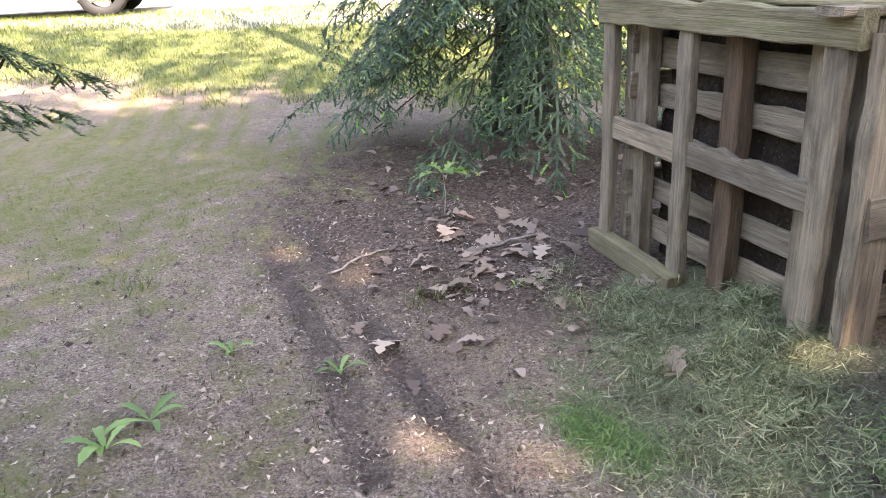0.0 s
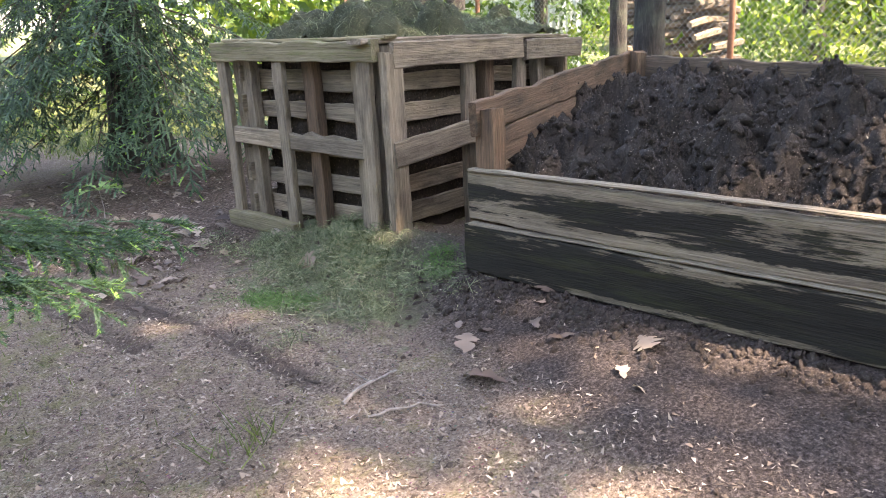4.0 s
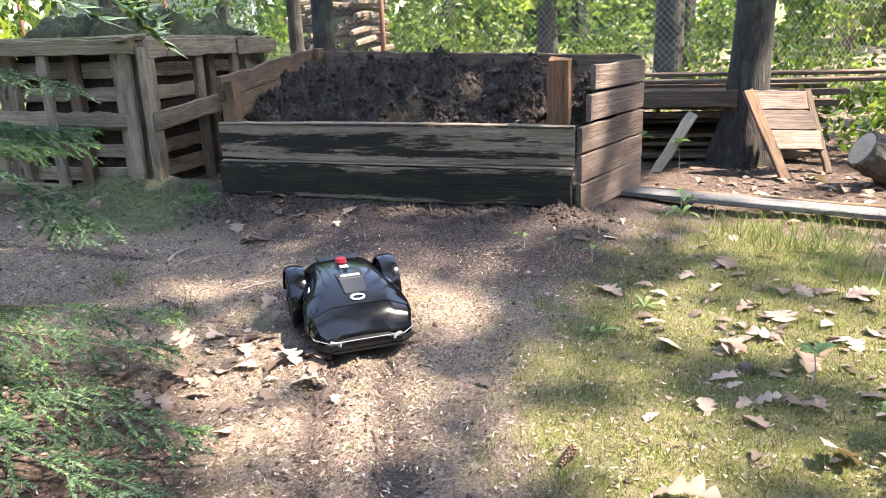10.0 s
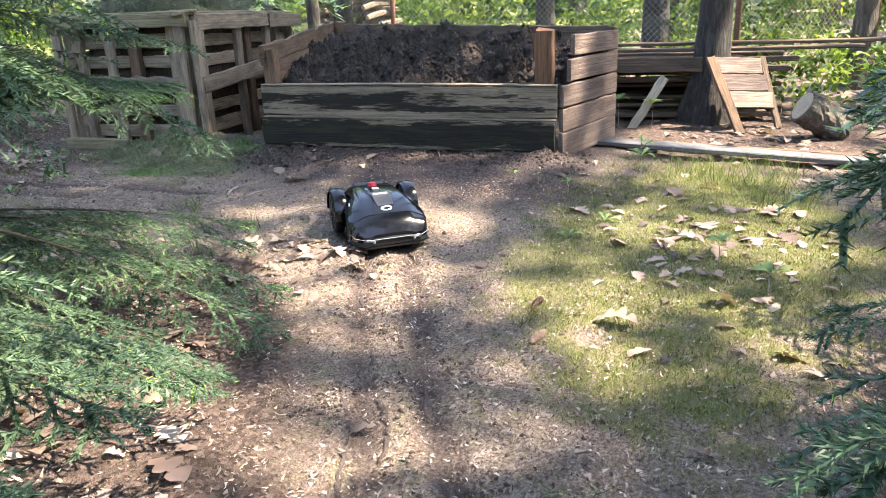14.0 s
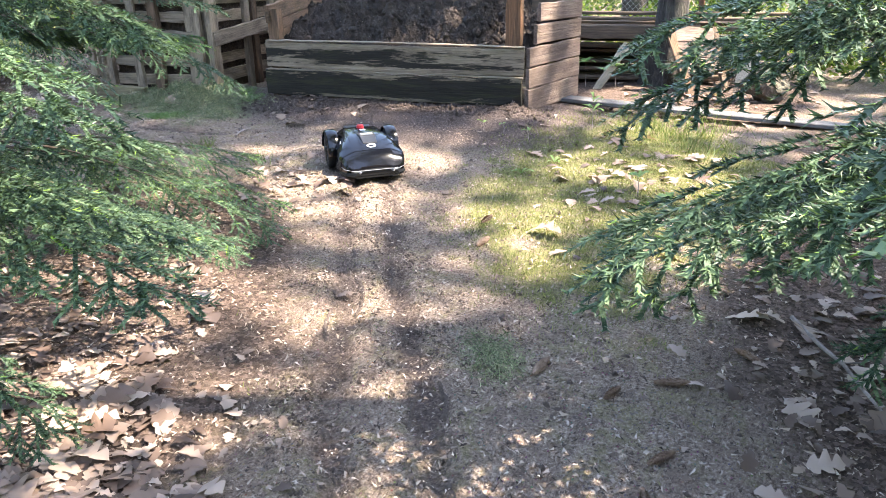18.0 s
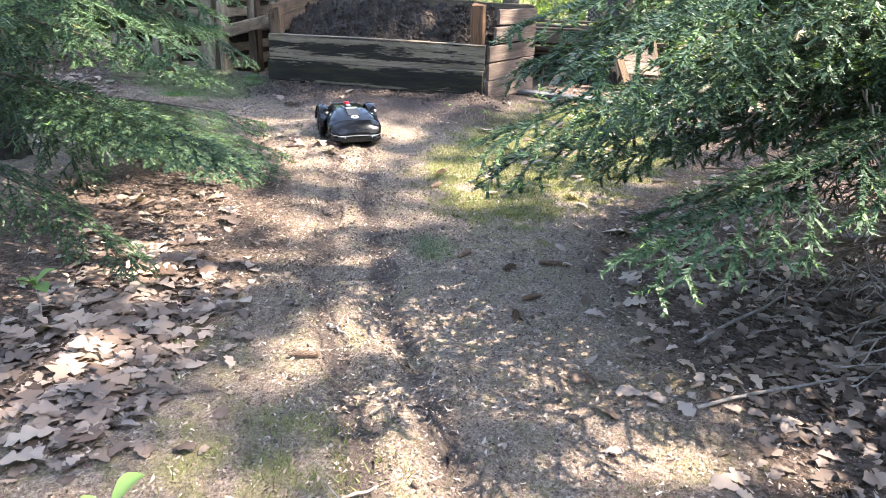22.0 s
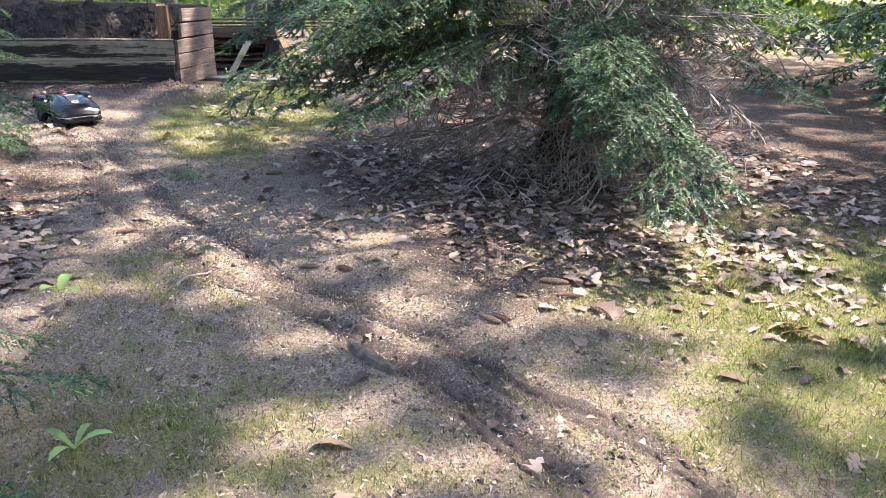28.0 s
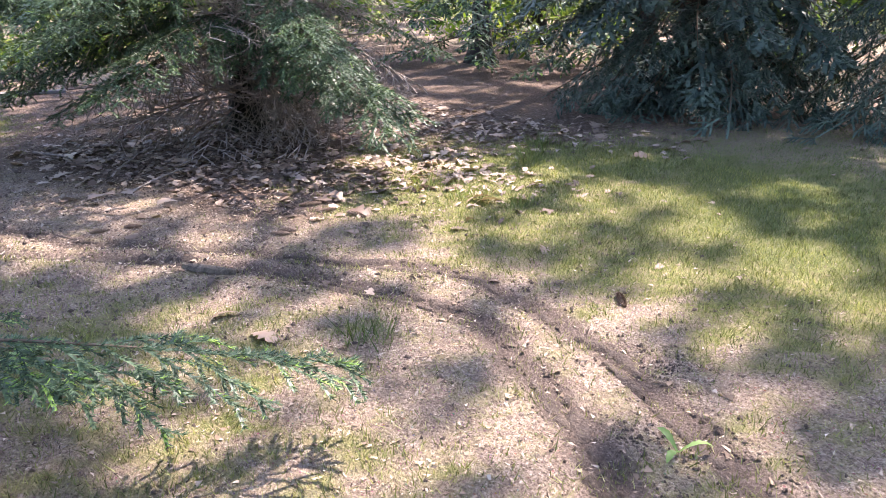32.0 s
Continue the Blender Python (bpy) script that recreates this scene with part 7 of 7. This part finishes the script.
tagged(new("lawn_grass", raw("lawn_grass", *blades(sample("lawn", 40000, -9.0, -3.5, -11, -6.6, 3), 0.01, 0.03, 0.005, 3), GRASS_BLADE)), "mown lawn grass at the edge of the wood", "grass", kind="stuff")
tagged(new("far_lawn_grass", raw("far_lawn_grass", *blades(sample("lawn", 40000, -7, 3, 6.5, 13, 4), 0.03, 0.08, 0.012, 4), GRASS_BLADE)), "bright lawn grass beyond the trees", "grass", kind="stuff")
v, f = blades(np.random.RandomState(9).uniform((-9.2, -7.2), (-4.4, -3.0), (30000, 2)), 0.006, 0.024, 0.0035, 12, 0.9)
tagged(new("straw_grass", raw("straw_grass", v, f, leaf_mat("straw_grass", (0.10, 0.10, 0.04), (0.22, 0.21, 0.09), (0.40, 0.365, 0.21), 0.25, 0.6))), "thin straw-coloured grass blades on trodden earth", "grass", kind="stuff")
p = sample("moss", 3500, -3.2, -0.5, 0.2, 5.5, 5, 0.2)
tagged(new("sparse_grass", raw("sparse_grass", *blades(p, 0.015, 0.06, 0.004, 5), GRASS_BLADE)), "sparse grass blades on bare earth", "grass", kind="stuff")
r = np.random.RandomState(91)
tufts = np.stack([r.normal(0.68, 0.30, 150), r.normal(1.80, 0.42, 150)], 1)
tufts = tufts[(tufts[:, 0] < 0.98 + 0.1 * (tufts[:, 1] - 1.5)) & (tufts[:, 0] > -0.05) & (tufts[:, 1] > 0.95)]
v, f = flat_bits(21000, tufts, 0.045, 0.02, 0.075, 0.055, 9, 0.05, 0.55)
tagged(new("clippings", raw("clippings", v, f, HAY)), "loose clumps of mown grass clippings in front of the leaf bin", "grass clippings", kind="stuff")
v, f = flat_bits(5000, [(0.2, 1.6), (0.26, 1.5), (0.16, 1.7), (0.9, 1.2), (1.0, 1.35)], 0.06, 0.015, 0.05, 0.08, 19, 0.03, 0.5)
tagged(new("fresh_clippings", raw("fresh_clippings", v, f, leaf_mat("fresh_clippings", (0.05, 0.10, 0.03), (0.09, 0.16, 0.048), (0.15, 0.23, 0.08), 0.25, 0.6))), "small patch of fresh bright green clippings", "grass clippings", kind="stuff")
v, f = flat_bits(2600, [(-2.40, -2.77), (-2.34, -2.71), (-2.46, -2.83)], 0.06, 0.015, 0.05, 0.07, 29, 0.02, 0.5)
tagged(new("dropped_clippings", raw("dropped_clippings", v, f, HAY)), "small pale green clump of clippings on the path", "grass clippings", kind="stuff")
v, f = flat_bits(5200, r.normal((0.55, 1.7), (0.28, 0.4), (60, 2)), 0.09, 0.02, 0.06, 0.05, 39, 0.02, 0.3)
tagged(new("straw_bits", raw("straw_bits", v, f, leaf_mat("bleached_straw", (0.16, 0.14, 0.08), (0.30, 0.27, 0.16), (0.46, 0.42, 0.28), 0.15, 0.7))), "bleached straw strewn between the clippings", "straw", kind="stuff")


def heap_strands(name, mesh, n, seed):
    r = np.random.RandomState(seed)
    me = bpy.data.meshes[mesh]
    co = np.empty(len(me.vertices) * 3, np.float32)
    me.vertices.foreach_get("co", co)
    co = co.reshape(-1, 3)
    o = co[r.randint(len(co), size=n)] + r.normal(0, 0.008, (n, 3))
    a = r.uniform(0, 6.283, n)
    ln = r.uniform(0.03, 0.09, n)
    d = np.stack([np.cos(a), np.sin(a), r.normal(0, 0.35, n)], 1) * ln[:, None]
    w = np.stack([-np.sin(a), np.cos(a), 0 * a], 1) * 0.0025
    return raw(name, np.stack([o - w, o + w, o + d], 1).reshape(-1, 3), np.arange(3 * n).reshape(-1, 3), HAY)


tagged(new("heap_strands", heap_strands("heap_strands", "grass_heap", 16000, 3)), "dry grass strands on the clippings heap", "grass clippings", kind="stuff")


# ---- single plants ----
def blade_leaf(length, width, rise, droop, n=8, notch=0.0, seed=0):
    """One leaf from the origin along x, folded a little along its rib."""
    rnd = random.Random(seed)
    mid, up, dn = [], [], []
    for i in range(n + 1):
        u = i / n
        w = width * math.sin(math.pi * (0.08 + 0.9 * u)) ** 0.8 * (0.5 + 0.7 * u) * (1 - notch * (i % 2)) * rnd.uniform(0.92, 1.08)
        if i == n:
            w = 0.0005
        x, z = length * u * (1 - 0.1 * u), rise * length * math.sin(u * 1.7) - droop * length * u * u
        mid.append((x, 0, z)); up.append((x, w, z + w * 0.35)); dn.append((x, -w, z + w * 0.35))
    m = n + 1
    f = []
    for i in range(n):
        f += [(i, i + 1, m + i + 1, m + i), (i, 2 * m + i, 2 * m + i + 1, i + 1)]
    return np.array(mid + up + dn), np.array(f)


BLADES = [raw("leaf", *blade_leaf(1.0, 0.13, 0.35, 0.28, 10, 0.22, i), WEED, True) for i in range(3)]
BROAD = [raw("leaf", *blade_leaf(1.0, 0.30, 0.3, 0.2, 9, 0.0, i), WEED, True) for i in range(2)] + [raw("leaf", LEAVES[i][0] + np.array([0.5, 0, 0]), LEAVES[i][1], WEED, True) for i in (0, 3)]
rnd = random.Random(8)


def rosette(x, y, n, size, label, name="weed", meshes=None):
    pl = thing(name, (x, y, gz(x, y)), label, "plant")
    for k in range(n):
        s = size * rnd.uniform(0.75, 1.15)
        part("leaf", rnd.choice(meshes or BLADES), None, pl, m=pose(x, y, gz(x, y) + 0.004, rnd.uniform(-10, 10), rnd.uniform(-22, 5), k * 360 / n + rnd.uniform(-20, 20)) @ Matrix.Diagonal((s, s, s, 1)))
    return pl


def seedling(x, y, h, n, size, label, meshes, spread=0.0):
    pl = thing("seedling", (x, y, gz(x, y)), label, "plant")
    bm = bmesh.new()
    z = gz(x, y)
    tube(bm, [(x, y, z - 0.01), (x + 0.01, y, z + h * 0.5), (x, y + 0.008, z + h)], [0.004, 0.003, 0.002], 5)
    part("stem", mesh_from("stem", bm, TWIG), None, pl)
    for k in range(n):
        s = size * rnd.uniform(0.75, 1.1)
        u = 1 - spread * rnd.random()
        part("leaf", rnd.choice(meshes), None, pl, m=pose(x, y, z + h * u, rnd.uniform(-12, 12), rnd.uniform(-18, 12), k * 137 + rnd.uniform(-20, 20)) @ Matrix.Diagonal((s, s, s, 1)))
    return pl


for x, y, n, s in ((-1.27, 1.82, 6, 0.16), (-1.17, 1.96, 5, 0.15), (-0.96, 2.37, 4, 0.10), (-0.57, 2.18, 5, 0.12), (-5.72, -3.61, 4, 0.16), (-7.33, -5.40, 3, 0.15), (0.2, -2.05, 5, 0.10), (-0.15, -1.95, 4, 0.10), (0.2, 2.75, 3, 0.06)):
    rosette(x, y, n, s, "fresh green weed rosette with notched leaves on bare earth")
seedling(0.05, 3.85, 0.24, 6, 0.16, "young oak seedling with light green lobed leaves", BROAD[2:])
for x, y, h, n, s in ((-3.95, -1.75, 0.16, 5, 0.11), (-4.70, -3.05, 0.10, 3, 0.12), (0.66, -1.30, 0.06, 2, 0.07), (0.68, -1.46, 0.07, 2, 0.05), (0.63, -1.68, 0.07, 2, 0.07), (-0.3, -2.75, 0.12, 4, 0.09), (-0.6, -3.0, 0.1, 4, 0.09), (3.15, -1.3, 0.25, 6, 0.12), (3.2, -1.6, 0.22, 5, 0.12)):
    seedling(x, y, h, n, s, "small green seedling with broad leaves", BROAD[:2])
seedling(1.11, -2.02, 0.26, 9, 0.14, "slender green plant with narrow leaves by the plank", BLADES, 0.5)
for k, (x, y) in enumerate(((4.3, -2.6), (4.6, -2.9), (4.9, -2.4), (4.2, -3.3), (5.1, -3.4), (4.6, -3.8))):
    seedling(x, y, 0.55, 14, 0.16, "leafy light green sapling behind the boards", BROAD[:2], 0.8)
for k, (x, y, c) in enumerate(((-0.5, 0.5, 60), (-1.4, -0.1, 50), (-0.7, -0.2, 40), (1.3, -2.5, 160), (1.6, -2.8, 160), (1.5, -2.3, 120), (-4.6, -6.2, 90), (-4.9, -6.4, 90), (-4.2, -6.1, 60), (-1.5, 3.2, 40), (-0.2, 2.7, 30), (-6.15, -4.87, 60), (-3.8, -7.2, 95), (-4.0, -7.0, 95), (-3.6, -7.4, 95), (0.9, -2.9, 110))):
    r = np.random.RandomState(60 + k)
    p = np.array([x, y]) + r.normal(0, 0.06 if c < 100 else 0.14, (c, 2))
    tagged(new("grass_tuft", raw("grass_tuft", *blades(p, 0.04, 0.14 if c < 100 else 0.24, 0.006, k), GRASS_BLADE)), "tuft of fresh green grass blades", "grass tuft", kind="stuff")

# ---- cones and sticks ----
CONE = plain_mat("spruce_cone", (0.10, 0.06, 0.04), (0.27, 0.18, 0.125), 60, 0.8, 0.2)


def cone_mesh():
    bm = bmesh.new()
    for ring in range(11):
        u = ring / 10
        r = 0.014 * math.sin(math.pi * (0.12 + 0.83 * u)) ** 0.7 + 0.002
        for k in range(8):
            a = 2 * math.pi * (k + 0.5 * (ring % 2)) / 8
            c, s = math.cos(a), math.sin(a)
            x = 0.11 * u - 0.055
            q = [Vector((x, r * 0.5 * c, r * 0.5 * s)), Vector((x + 0.010, r * c - 0.006 * s, r * s + 0.006 * c)), Vector((x + 0.018, r * 1.15 * c, r * 1.15 * s)), Vector((x + 0.010, r * c + 0.006 * s, r * s - 0.006 * c))]
            bm.faces.new([bm.verts.new(p) for p in q])
    tube(bm, [(-0.055, 0, 0), (0, 0, 0), (0.055, 0, 0)], [0.005, 0.011, 0.004], 8)
    return mesh_from("spruce_cone", bm, CONE)


CONE_MESH = cone_mesh()
for x, y in ((-2.44, -3.23), (-2.40, -2.95), (-2.72, -3.46), (-2.93, -3.46), (-1.39, -2.25), (-4.14, -4.02), (-4.14, -4.2), (-4.67, -4.94), (-4.26, -6.05), (-3.4, -4.9), (-3.55, -4.75), (-3.2, -5.1),
             (-2.3, -3.4), (-3.9, -5.4), (-4.57, -3.36), (-3.3, -3.9), (-2.0, -3.6), (-4.4, -5.3), (-3.7, -2.9), (-1.06, -2.13), (-4.13, -5.46), (-4.24, -5.26), (-4.58, -5.42), (-4.64, -4.97), (-6.34, -5.99), (-3.95, -5.15), (-4.0, -5.62)):
    ob = new("spruce_cone", CONE_MESH)
    s = rnd.uniform(0.8, 1.15)
    ob.matrix_basis = pose(x, y, gz(x, y) + 0.012, rnd.uniform(0, 90), rnd.uniform(-6, 6), rnd.uniform(0, 360)) @ Matrix.Diagonal((s, s, s, 1))
    tagged(ob, "brown spruce cone lying on the ground", "cone", "fallen spruce cones")
for (x, y), (x2, y2), r in (((-0.11, 0.52), (0.18, 0.58), 0.008), ((-0.10, 0.36), (0.14, 0.25), 0.006), ((-3.40, -2.80), (-3.47, -2.95), 0.008), ((-4.4, -3.45), (-4.2, -3.55), 0.007), ((-1.6, -3.7), (-2.3, -4.1), 0.009), ((-2.8, -4.2), (-1.9, -4.6), 0.008),
                            ((-0.3, -0.2), (-0.1, -0.35), 0.006), ((-0.6, 3.1), (-0.3, 3.35), 0.006), ((0.1, 3.2), (0.5, 3.4), 0.007), ((-3.3, -4.3), (-2.7, -4.9), 0.007), ((-2.0, -6.6), (-3.0, -6.2), 0.012), ((-0.2, -4.6), (-1.2, -4.4), 0.01)):
    bm = bmesh.new()
    n = 6
    pts = []
    for i in range(n + 1):
        u = i / n
        px, py = x + (x2 - x) * u + rnd.gauss(0, 0.008), y + (y2 - y) * u + rnd.gauss(0, 0.008)
        pts.append((px, py, gz(px, py) + r * 0.8 + 0.012 * math.sin(u * 3.1)))
    tube(bm, pts, [r * (1.1 - 0.6 * i / n) for i in range(n + 1)], 6)
    p0 = Vector(pts[3])
    tube(bm, [p0, p0 + Vector((rnd.uniform(-0.1, 0.1), rnd.uniform(-0.1, 0.1), 0.015))], [r * 0.5, r * 0.25], 5)
    tagged(new("stick", mesh_from("stick", bm, TWIG)), "thin bent dead stick on the ground", "stick", "fallen sticks")
bark = thing("bark_piece", (-5.07, -4.46, gz(-5.07, -4.46)), "curved strip of torn brown bark lying on the earth", "bark")
bm = bmesh.new()
rings = []
for i in range(13):
    u = i / 12
    x, y = -4.93 - 0.27 * u, -4.36 - 0.20 * u + 0.012 * math.sin(u * 5)
    w = 0.038 * math.sin(math.pi * (0.1 + 0.8 * u)) * (1 + 0.25 * rnd.uniform(-1, 1))
    rings.append([(x + 0.6 * w * c, y - 0.8 * w * c, gz(x, y) + 0.006 + h * (0.02 + 0.008 * rnd.random())) for c, h in ((-1, 0), (-0.6, 0.8), (0, 1), (0.6, 0.8), (1, 0), (0, 0.5))])
rows = loft(bm, rings)
bm.faces.new(rows[0][::-1]); bm.faces.new(rows[-1])
bmesh.ops.recalc_face_normals(bm, faces=bm.faces[:])
part("strip", bm, BARK_PALE, bark)
